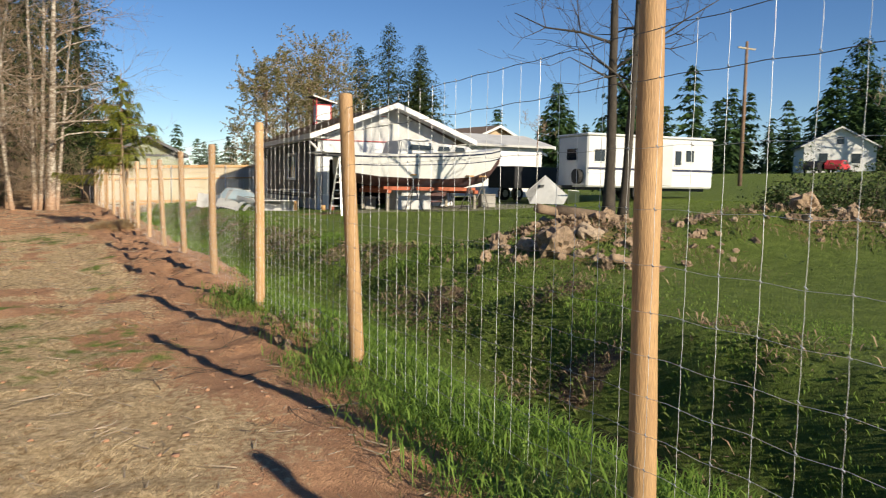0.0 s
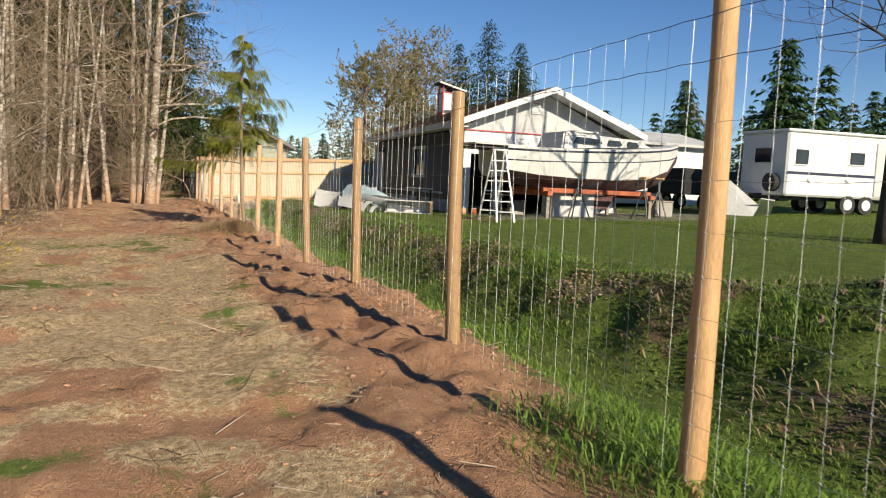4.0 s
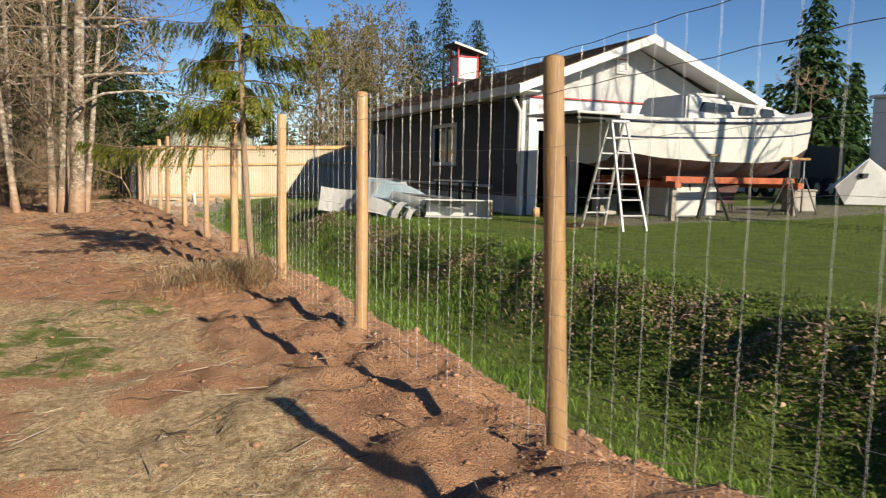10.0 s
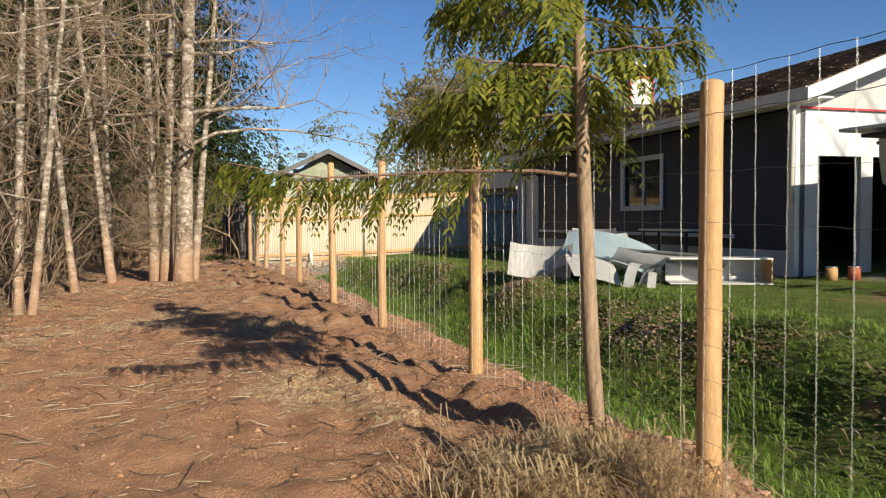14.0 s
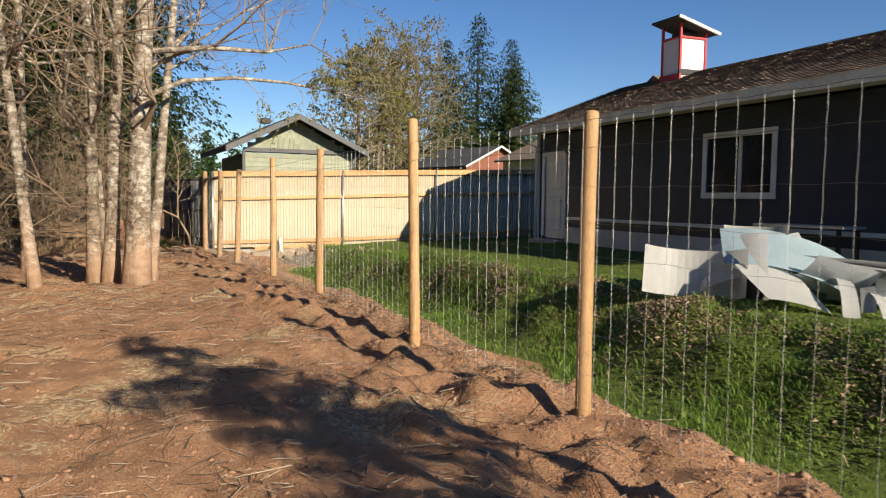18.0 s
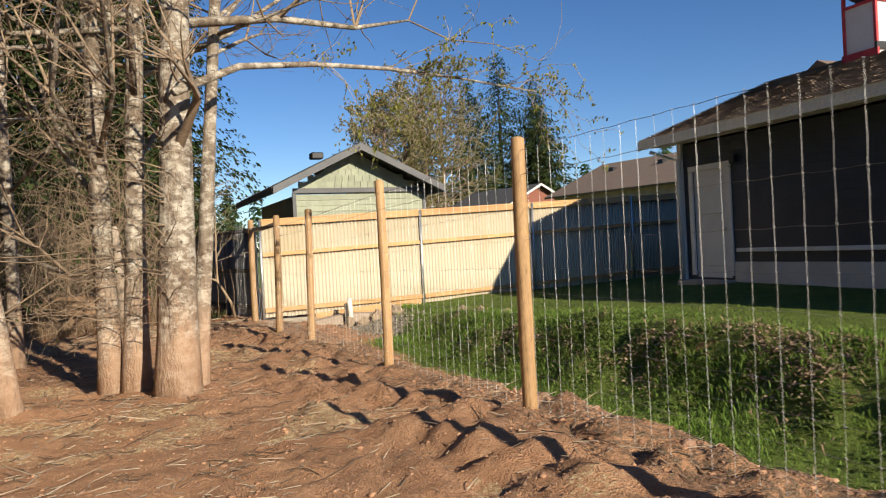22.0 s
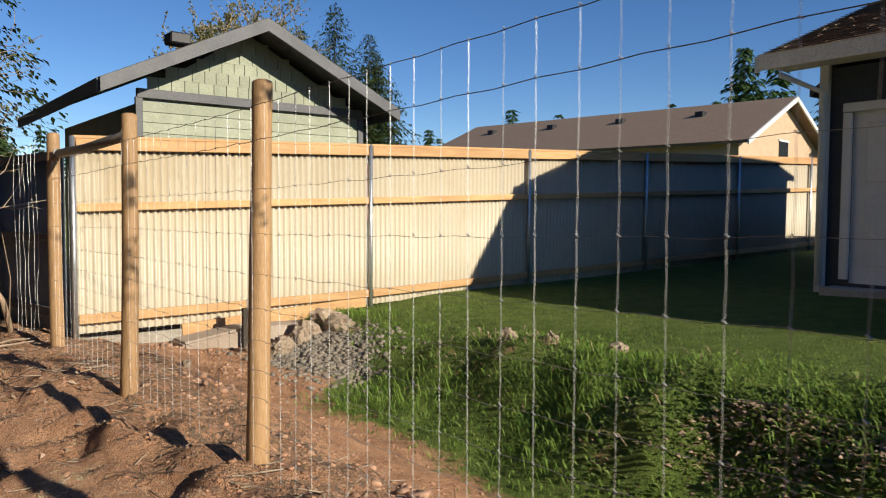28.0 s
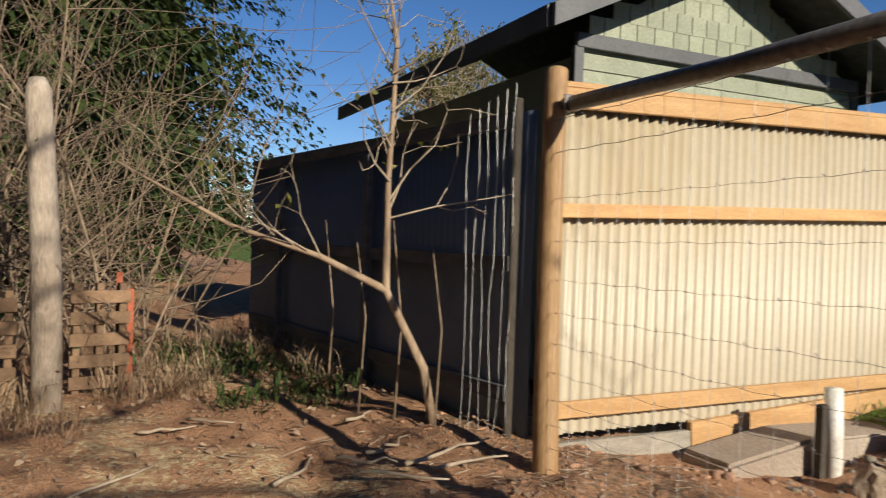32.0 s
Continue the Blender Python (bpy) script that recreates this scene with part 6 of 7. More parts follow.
def make_bare(name, label, at, h, trunk_r, seed, lean=(0.0, 0.0), bark=BARK_PALE, twig=TWIG, limbs=10, depth=2, first=0.35, reach=0.28, kids=4, leaves=0, leaf_mat=None, leaf_size=0.035, group="", bend=0.22, least=0.004, kink=0.03):
    """A leafless broadleaf: crooked trunk, limbs, and a haze of twigs."""
    rng = np.random.RandomState(seed)
    tree = thing(name, label, "tree", group, at=(at[0], at[1], on_ground(*at)))
    n = 16
    pts, rad = [], []
    off = np.zeros(2)
    for i in range(n + 1):
        t = i / n
        off = off + rng.normal(0, kink * 0.75, 2) * (h / 10)
        pts.append((lean[0] * h * t + off[0] * t, lean[1] * h * t + off[1] * t, -0.25 + (h + 0.25) * t))
        rad.append(trunk_r * ((1 - t) ** 0.8 * 0.92 + 0.06) * (1.45, 1.12)[i] if i < 2 else trunk_r * ((1 - t) ** 0.8 * 0.92 + 0.06) * rng.uniform(0.94, 1.06))
    bm = tube(bmesh.new(), pts, rad, 14, True, 0.16, seed)
    part("trunk", bm, bark, tree, smooth=True)
    out = []
    for _ in range(limbs):
        t = first + (0.98 - first) * rng.rand()
        i = min(int(t * n), n - 1)
        q = np.array(pts[i]) + (np.array(pts[i + 1]) - np.array(pts[i])) * (t * n - i)
        ang = rng.rand() * 2 * math.pi
        way = np.array([math.cos(ang), math.sin(ang), rng.uniform(0.1, 0.9)])
        start = len(out)
        GROW["at"], GROW["clear"] = np.array([at[0], at[1], on_ground(*at)]), True
        grow(q, way, h * reach * rng.uniform(0.5, 1.2) * (1.15 - 0.6 * t), trunk_r * 0.33 * (1.1 - t * 0.7), depth, rng, out, bend, 0.10, kids)
        GROW["clear"] = False
        main = out[start:start + 3]
        if len(main) == 3 and main[0][1] is main[1][0] and main[1][1] is main[2][0]:
            part("limb", tube(bmesh.new(), [main[0][0], *(o[1] for o in main)], [main[0][2], *(max(o[3], 0.004) for o in main)], 6), bark, tree, smooth=True)
            del out[start:start + 3]
    fine = out
    tagged(rods("twig_crown", fine, twig, tree, 3, least=least), kind="stuff")
    if leaves:
        pick = [fine[k] for k in rng.randint(0, len(fine), leaves)]
        p = np.array([o[1] for o in pick]) + rng.normal(0, 0.04, (leaves, 3))
        d = unit(rng.normal(0, 1, (leaves, 3)) + [0, 0, -0.6])
        s = unit(np.cross(d, rng.normal(0, 1, (leaves, 3))))
        v, f = blades(p, d, s, leaf_size * rng.uniform(0.6, 1.4, leaves), leaf_size * rng.uniform(0.7, 1.1, leaves), 0.2, 1)
        tagged(raw("leaf_haze", v, f, leaf_mat, tree), kind="stuff")
    return tree


# clump of alders beside the track
ALDER = "grey alder with pale mottled bark, still leafless, at the track's edge"
make_bare("alder_tree", ALDER, (-0.36, 38.0), 12.5, 0.115, 101, (-0.022, 0.0), limbs=20, depth=2, first=0.12, kids=6, group="alder clump")
make_bare("alder_tree", ALDER, (-0.13, 37.85), 12.5, 0.125, 102, (0.03, 0.0), limbs=20, depth=2, first=0.12, kids=6, group="alder clump")
make_bare("alder_tree", "thickest alder of the clump, pale bark scarred near its foot", (0.24, 37.2), 13.0, 0.195, 103, (0.04, -0.005), limbs=20, depth=2, first=0.2, kids=6, group="alder clump", kink=0.02)
make_bare("alder_tree", "slim leaning alder stem behind the thick trunk", (0.46, 37.5), 9.5, 0.095, 104, (0.095, 0.03), limbs=10, depth=2, first=0.35, group="alder clump")
make_bare("alder_tree", "slim pale alder with a pinkish foot", (-1.17, 36.86), 9.5, 0.088, 105, (-0.105, 0.01), limbs=12, depth=2, first=0.25, group="alder clump")


def make_budding_bough():
    """The long bough that arches over the track, with fresh leaves at its end."""
    rng = np.random.RandomState(5)
    tree = thing("alder_bough", "long pale bough arching over the track with fresh leaves", "branch", at=(0.3, 36.6, 0))
    pts = [(0.0, 0.0, 2.9), (0.7, 0.5, 3.3), (1.6, 0.95, 3.48), (2.5, 0.85, 3.45), (3.3, 0.55, 3.3), (4.3, 0.1, 3.05)]
    part("bough", tube(bmesh.new(), pts, [0.045, 0.038, 0.032, 0.024, 0.015, 0.006], 8, True, 0.1, 3), BARK_PALE, tree, smooth=True)
    out = []
    for k in range(16):
        i = rng.randint(2, 5)
        a, b = np.array(pts[i]), np.array(pts[min(i + 1, 5)])
        q = a + (b - a) * rng.rand()
        way = np.array([rng.uniform(0.1, 1.0), rng.uniform(-0.7, 0.4), rng.uniform(-0.6, 0.5)])
        grow(q, way, rng.uniform(0.5, 1.1), 0.007, 2, rng, out, 0.25, -0.10, 3)
    tagged(rods("twig_spray", out, TWIG_PALE, tree, 3, least=0.0035), kind="stuff")
    n = 1400
    pick = [out[k] for k in rng.randint(0, len(out), n)]
    p = np.array([o[1] for o in pick]) + rng.normal(0, 0.02, (n, 3))
    d = unit(rng.normal(0, 1, (n, 3)) + [0, 0, -0.8])
    s = unit(np.cross(d, rng.normal(0, 1, (n, 3))))
    v, f = blades(p, d, s, rng.uniform(0.025, 0.06, n), rng.uniform(0.02, 0.04, n), 0.2)
    tagged(raw("leaf_spray", v, f, BUDS, tree), kind="stuff")


make_budding_bough()

# slim stems further left along the wood's edge
for k, (x, y, h, r, lx) in enumerate(((-2.3, 30.7, 9.0, 0.06, 0.05), (-2.0, 31.4, 10.0, 0.07, 0.04), (-1.75, 30.9, 8.5, 0.055, 0.13), (-1.7, 35.3, 9.5, 0.07, -0.10),
                                      (-3.0, 33.5, 11.0, 0.09, 0.02), (-3.4, 29.5, 10.0, 0.08, -0.02), (-2.7, 38.5, 12.0, 0.10, 0.01), (-4.2, 36.0, 12.0, 0.11, 0.0),
                                      (-3.1, 26.6, 8.0, 0.05, 0.03), (-4.6, 31.5, 11.0, 0.09, 0.0), (-1.6, 41.5, 11.0, 0.10, -0.01), (-5.5, 27.0, 11.0, 0.1, 0.02),
                                      (-5.0, 40.0, 13.0, 0.12, 0.0), (-6.5, 34.0, 13.0, 0.12, 0.01), (-7.5, 29.0, 12.0, 0.11, -0.01), (-3.6, 44.5, 13.0, 0.12, 0.0),
                                      (-6.2, 22.5, 9.5, 0.08, 0.02), (-8.5, 24.0, 11.0, 0.1, 0.0), (-7.8, 38.5, 13.0, 0.13, 0.0), (-9.5, 33.0, 13.0, 0.13, 0.0))):
    make_bare("alder_tree", "slim leafless alder at the wood's edge", (x, y), h, r, 200 + k, (lx, 0.0), limbs=15, depth=2, first=0.14, kids=5, group="wood edge", least=0.0045)


def make_brush():
    """Undergrowth of bare stems and twigs along the wood's edge."""
    rng = np.random.RandomState(21)
    out = []
    for k in range(950):
        y = rng.uniform(19, 58)
        x = -2.2 - abs(rng.normal(0, 3.2)) - (0.9 if y < 29 else 0.0) - 0.25 * max(0, 24 - y)
        if y > 41:
            x = min(x, 0.2) + rng.uniform(0, 2.0)
            x = min(x, 1.2 - 0.1 * (y - 45))
        if y < 46.5 and x > -2.2:
            continue
        z = on_ground(x, y)
        GROW["at"], GROW["clear"] = np.zeros(3), True
        ang = rng.rand() * 2 * math.pi
        way = np.array([math.cos(ang) * 0.45, math.sin(ang) * 0.45, 1.0])
        grow((x, y, z - 0.05), way, rng.uniform(1.0, 4.2), rng.uniform(0.008, 0.02), 1, rng, out, 0.22, 0.05, 7, 0.6, 4)
    GROW["clear"] = False
    ob = rods("brush", out, TWIG, None, 3, least=0.004)
    tagged(ob, "tangled bare undergrowth at the wood's edge", "undergrowth", kind="stuff")
    n = 15000
    p = np.array([out[k][1] for k in rng.randint(0, len(out), n)]) + rng.normal(0, 0.12, (n, 3))
    p[:, 2] = np.abs(p[:, 2])
    d = unit(rng.normal(0, 1, (n, 3)))
    s = unit(np.cross(d, rng.normal(0, 1, (n, 3))))
    v, f = blades(p, d, s, rng.uniform(0.03, 0.07, n), rng.uniform(0.02, 0.035, n), 0.2)
    tagged(raw("evergreen_shrubs", v, f, SHRUB), "dark evergreen leaves among the undergrowth", "shrub", kind="stuff")


make_brush()

def make_thicket():
    """Dense bare thicket behind the old post."""
    rng = np.random.RandomState(23)
    out = []
    for k in range(330):
        y = rng.uniform(48.3, 57)
        x = rng.uniform(-6.0, 1.7 - 0.16 * (y - 46))
        z = on_ground(x, y)
        way = np.array([rng.normal(0, 0.3), rng.normal(0, 0.3), 1.0])
        grow((x, y, z - 0.05), way, rng.uniform(1.5, 4.5), rng.uniform(0.008, 0.02), 1, rng, out, 0.2, 0.05, 8, 0.6, 4)
    tagged(rods("thicket", out, TWIG, None, 3, least=0.0045), "dense leafless thicket behind the old post", "thicket", kind="stuff")
    n = 6000
    p = np.array([out[k][1] for k in rng.randint(0, len(out), n)]) + rng.normal(0, 0.12, (n, 3))
    p[:, 2] = np.maximum(p[:, 2] * 0.8, 0.05)
    d = unit(rng.normal(0, 1, (n, 3)))
    s = unit(np.cross(d, rng.normal(0, 1, (n, 3))))
    v, f = blades(p, d, s, rng.uniform(0.02, 0.05, n), rng.uniform(0.015, 0.03, n), 0.2)
    tagged(raw("thicket_leaves", v, f, SHRUB), "dark small leaves in the thicket", "shrub", kind="stuff")


make_thicket()


def make_trunk_twigs():
    """Short dead side twigs on the lower alder stems."""
    rng = np.random.RandomState(29)
    out = []
    for k in range(170):
        x, y = ((-0.42, 37.9), (-0.2, 37.75), (0.2, 37.08), (-1.3, 36.86))[k % 4]
        a = rng.uniform(2.2, 4.9)
        GROW["at"], GROW["clear"] = np.zeros(3), True
        grow((x, y, rng.uniform(0.6, 4.5)), (math.cos(a), math.sin(a), rng.uniform(-0.1, 0.8)), rng.uniform(0.35, 0.9), 0.007, 1, rng, out, 0.3, 0.0, 5)
    GROW["clear"] = False
    tagged(rods("side_twigs", out, TWIG, None, 3, least=0.003), "short dead twigs on the lower alder stems", "twigs", kind="stuff")


make_trunk_twigs()


def make_yellow_shrub():
    rng = np.random.RandomState(33)
    sh = thing("yellow_shrub", "low shrub with yellow spring flowers at the track's edge", "shrub", at=(-1.5, 16.0, on_ground(-1.5, 16.0)))
    out = []
    for k in range(26):
        a = rng.rand() * 6.28
        grow((0, 0, 0), (math.cos(a) * 0.7, math.sin(a) * 0.7, 1), rng.uniform(0.4, 0.8), 0.006, 1, rng, out, 0.25, 0.05, 4)
    tagged(rods("stems", out, TWIG, sh, 3, least=0.003), kind="stuff")
    n = 500
    p = np.array([out[k][1] for k in rng.randint(0, len(out), n)])
    d = unit(rng.normal(0, 1, (n, 3)))
    s = unit(np.cross(d, rng.normal(0, 1, (n, 3))))
    v, f = blades(p, d, s, 0.035, 0.02, 0.2)
    tagged(raw("blossom", v, f, YELLOW, sh), kind="stuff")


make_yellow_shrub()

# dark conifers in and behind the wood
for k, (x, y, h, r) in enumerate(((2.2, 66.0, 23.0, 4.0), (-6.0, 52.0, 18.0, 4.0), (-9.0, 44.0, 19.0, 4.2), (-12.0, 38.0, 18.0, 4.2), (-13.0, 31.0, 18.0, 4.2),
                                  (-2.4, 60.0, 21.0, 4.0), (-14.0, 24.0, 17.0, 4.0), (-10.5, 55.0, 20.0, 4.5), (-7.5, 48.2, 14.0, 2.8), (-17.0, 18.0, 17.0, 4.2),
                                  (-1.2, 55.5, 17.0, 3.2), (-4.0, 51.0, 15.0, 3.2), (-3.6, 57.0, 19.0, 3.6), (0.4, 61.0, 19.0, 3.4), (-6.5, 42.5, 15.0, 3.0), (-9.5, 37.0, 15.0, 3.2), (-10.5, 29.0, 14.0, 3.2), (-7.0, 58.0, 20.0, 4.0), (-5.2, 46.0, 15.0, 3.0), (-8.5, 40.0, 16.0, 3.4), (-7.2, 33.5, 14.0, 2.8), (-9.0, 26.0, 13.0, 3.0))):
    near = k in (0, 8, 10, 11, 13, 18)
    make_conifer("fir_tree", "tall dark fir behind the alders", (x, y), h, r, 300 + k, FIR, 0.05, 60 if near else 46, 9 if near else 8, 38 if near else 20, 0.30 if near else 0.50, 0.35, group="dark firs", wide=0.46 if near else 0.5)


def make_cedar():
    """Young cedar by the fence: bare lower stem, drooping fern-like sprays."""
    rng = np.random.RandomState(77)
    tree = thing("cedar_tree", "young cedar with drooping yellow-green sprays beside the fence", "tree", at=(2.13, 22.8, on_ground(2.13, 22.8)))
    h = 4.3
    part("trunk", tube(bmesh.new(), [(0.12, 0, -0.1), (0.06, 0.0, 0.5), (0.02, 0.0, 1.3), (-0.02, 0.02, 2.6), (0.0, 0.0, h)], [0.048, 0.042, 0.036, 0.024, 0.006], 10, True, 0.08, 4), BARK_CEDAR, tree, smooth=True)
    limbs, ps, ds, ss, ls = [], [], [], [], []
    nb = 26
    # height, bearing and reach of the longest boughs
    long_boughs = ((1.42, 2.85, 1.75), (1.72, 2.5, 1.0), (1.95, 3.3, 0.7), (1.9, 1.62, 2.5), (2.15, 1.32, 2.0), (2.6, 1.6, 1.5), (2.3, 2.4, 0.75), (2.85, 2.75, 1.0), (2.8, -0.45, 0.95), (2.5, 0.1, 0.8), (3.2, 0.9, 0.7), (3.3, 3.6, 0.7))
    for k in range(nb + len(long_boughs)):
        t = min((k + rng.rand()) / nb, 1.0)
        z = 1.7 + (h - 1.85) * t
        ang = k * 2.4 + rng.uniform(-0.4, 0.4)
        if z < 2.5:
            ang = 2.0 + rng.normal(0, 1.5)
        ln = (0.62 * (1 - t) ** 0.6 + 0.08) * rng.uniform(0.5, 1.15)
        if k >= nb:
            z, ang, ln = long_boughs[k - nb]
        out = np.array([math.cos(ang), math.sin(ang), 0])
        side = np.array([-out[1], out[0], 0])
        m = 8
        f = np.linspace(0, 1, m + 1)
        line = np.array([0, 0, z])[None] + out[None] * (ln * f)[:, None]
        line += side[None] * (0.10 * ln * np.sin(f * rng.uniform(2, 5)))[:, None] * rng.choice((-1, 1))
        line[:, 2] += ln * (0.20 * f - 0.52 * f * f + 0.36 * f ** 3) + rng.normal(0, 0.008, m + 1) * f
        for a, b, q in zip(line, line[1:], f):
            limbs.append((a, b, 0.010 * (1 - q) + 0.0025, 0.010 * (1 - q - 1 / m) + 0.0025))
        # side fronds hang from each bough and carry fine flat leaflets
        bare = 0.30 if ln > 1.0 else 0.12
        for q in np.linspace(bare, 1.0, int(6 + ln * 11)):
            i = min(int(q * m), m - 1)
            root = line[i] + (line[i + 1] - line[i]) * (q * m - i)
            for sgn in (-1, 1):
                if rng.rand() < 0.12:
                    continue
                fl = rng.uniform(0.12, 0.34) * (1.2 - 0.5 * q)
                way = out * rng.uniform(0.3, 0.9) + side * sgn * rng.uniform(0.25, 0.9) + np.array([0, 0, -rng.uniform(0.1, 0.9)])
                way /= np.linalg.norm(way)
                c = 13
                g = np.linspace(0.08, 1, c)
                pos = root[None] + way[None] * (fl * g)[:, None] + np.array([0, 0, -0.65 * fl])[None] * (g ** 2)[:, None]
                limbs.append((root, pos[c // 2], 0.002, 0.0015))
                tan = unit(np.gradient(pos, axis=0))
                lat = unit(np.cross(tan, side[None] * sgn * 0.4 + np.array([0, 0, 1.0])[None] + out[None] * 0.5))
                for s2 in (-1, 1):
                    dd = unit(tan * 0.8 + lat * s2 * 0.8 + rng.normal(0, 0.12, (c, 3)))
                    ps.append(pos)
                    ds.append(dd)
                    ss.append(unit(np.cross(dd, np.cross(tan, lat) + rng.normal(0, 0.25, (c, 3)))))
                    ls.append((0.020 + 0.050 * np.sin(np.clip(g * 2.6 + 0.35, 0, 3.0))) * rng.uniform(0.8, 1.25, c) * (0.7 + fl))
    tagged(rods("branching", limbs, BARK_RED, tree, 5), kind="stuff")
    p, d, s, ln = np.concatenate(ps), np.concatenate(ds), np.concatenate(ss), np.concatenate(ls)
    v, f = blades(p, d, s, ln, 0.012 + ln * 0.10, 0.2)
    raw("sprays", v, f, CEDAR, tree)


make_cedar()


# background: firs, budding broadleaves and a far belt of woods
for k, (x, y, h, r) in enumerate(((50, 130, 25, 7.0), (57, 133, 29, 8.5), (65, 136, 26, 7.5), (45, 140, 24, 6.0), (61, 128, 21, 6.5))):
    make_conifer("fir_tree", "tall fir with layered boughs far behind the house", (x, y), h, r, 400 + k, FIR, 0.1, 40, 8, 26, 0.8, 0.28, group="far firs", wide=0.4)
for k, (x, y, h, r) in enumerate(((30, 106, 17, 0.35), (35, 112, 20, 0.4), (40, 118, 21, 0.4), (25.5, 100, 15, 0.3))):
    make_bare("budding_tree", "tall broadleaf with a haze of budding twigs", (x, y), h, r, 420 + k, bark=BARK_RED, twig=TWIG_PALE, limbs=40, depth=2, first=0.15, reach=0.36, kids=4, leaves=15000, leaf_mat=WILLOW, leaf_size=0.21, group="far broadleaves", least=0.03)
for k, (x, y, h, r) in enumerate(((39.5, 45.0, 11.5, 3.0), (110, 74, 21, 8.5), (45, 62, 11, 2.6), (122, 74, 18, 8.0))):
    make_conifer("spruce_tree", "evergreen with a pointed crown in the neighbouring yard", (x, y), h, r, 440 + k, FIR_LIGHT, 0.08, 34, 8, 12, 0.75 if h < 14 else 1.3, 0.3, group="yard evergreens")
for k, (x, y, h, r, lx) in enumerate(((14.6, 17.2, 12.0, 0.17, 0.0), (15.3, 17.4, 11.5, 0.15, 0.045))):
    make_bare("maple_tree", "dark leafless yard tree with upright limbs", (x, y), h, r, 460 + k, (lx, 0.0), BARK_DARK, BARK_DARK, limbs=14, depth=2, first=0.3, group="yard trees", least=0.006)
make_bare("willow_tree", "bare rounded yard tree before the white house", (88, 53), 9.0, 0.35, 470, bark=BARK_DARK, twig=TWIG_PALE, limbs=26, depth=2, first=0.25, reach=0.5, leaves=0, least=0.03)
make_bare("shrub_tree", "small leafless ornamental tree by the white outbuilding", (21.2, 30.5), 3.6, 0.07, 471, bark=BARK_RED, twig=TWIG, limbs=16, depth=2, first=0.2, reach=0.4, least=0.01)


def make_far_woods():
    """A belt of mixed conifers round the horizon."""
    rng = np.random.RandomState(9)
    vs, fs, n = [], [], 0
    for k in range(380):
        ang = rng.uniform(-0.75, 1.75)
        dist = rng.uniform(95, 190)
        if 0.15 < ang < 0.55:
            dist = rng.uniform(120, 200)
        x, y = math.sin(ang) * dist, 20 + math.cos(ang) * dist
        h = rng.uniform(6, 13) * (1.25 if ang > 0.9 or ang < 0.1 else 0.9)
        p, d, s, ln, _ = conifer_crown(h, h * 0.24, rng, 0.02, 20, 5, 3, h * 0.10, 0.25)
        v, f = blades(p + [x, y, on_ground(x, y) - 0.5], d, s, ln, ln * 0.8, 0.2, 1)
        vs.append(v)
        fs.append(f + n)
        n += len(v)
    tagged(raw("far_woods", np.concatenate(vs), np.concatenate(fs), FIR_LIGHT), "belt of far conifer woods", "woods", kind="stuff")


make_far_woods()


def make_heap_bush(at, r, h, seed):
    """Rank dark bush grown over the spoil heap."""
    rng = np.random.RandomState(seed)
    bush = thing("bush", "dark green bush grown over the spoil heap", "bush", "heap bushes", at=(at[0], at[1], on_ground(*at) - 0.05))
    out = []
    for k in range(34):
        a = rng.rand() * 6.28
        grow((rng.normal(0, r * 0.3), rng.normal(0, r * 0.3), 0), (math.cos(a) * 0.8, math.sin(a) * 0.8, 1), h * rng.uniform(0.5, 1.0), 0.010, 1, rng, out, 0.3, 0.03, 5)
    tagged(rods("stems", out, TWIG_DARK, bush, 3, least=0.004), kind="stuff")
    n = 3600
    p = np.array([out[k][1] for k in rng.randint(0, len(out), n)]) + rng.normal(0, 0.07, (n, 3))
    d = unit(rng.normal(0, 1, (n, 3)))
    s = unit(np.cross(d, rng.normal(0, 1, (n, 3))))
    v, f = blades(p, d, s, rng.uniform(0.05, 0.11, n), rng.uniform(0.03, 0.06, n), 0.2)
    tagged(raw("leaves", v, f, SHRUB, bush), kind="stuff")


for at, r, h, seed in (((15.2, 10.6), 1.2, 1.3, 501), ((16.6, 10.2), 1.2, 1.5, 502), ((13.6, 10.6), 0.8, 0.8, 503)):
    make_heap_bush(at, r, h, seed)

# ---- grass, litter and clods ----
def scatter(n, rng, lo, hi, keep):
    """Points in a box of the plan, kept by chance keep(x, y)."""
    x, y = rng.uniform(lo[0], hi[0], n), rng.uniform(lo[1], hi[1], n)
    ok = rng.rand(n) < keep(x, y)
    return x[ok], y[ok]


def make_grass(name, label, seed, n, lo, hi, keep, size, width, material, lean=0.45, bend=0.25, tall=None, tris=2):
    rng = np.random.RandomState(seed)
    x, y = scatter(n, rng, lo, hi, keep)
    m = len(x)
    z = height(x, y)
    p = np.stack([x, y, z - 0.01], 1)
    ang = rng.rand(m) * 2 * np.pi
    d = unit(np.stack([np.cos(ang) * lean, np.sin(ang) * lean, np.ones(m)], 1) + rng.normal(0, 0.15, (m, 3)))
    s = np.stack([-np.sin(ang), np.cos(ang), np.zeros(m)], 1)
    ln = rng.uniform(size[0], size[1], m)
    if tall is not None:
        ln = ln * tall(x, y)
    v, f = blades(p, d, s, ln, width * rng.uniform(0.7, 1.3, m), bend, tris)
    return tagged(raw(name, v, f, material), label, "grass", kind="stuff")


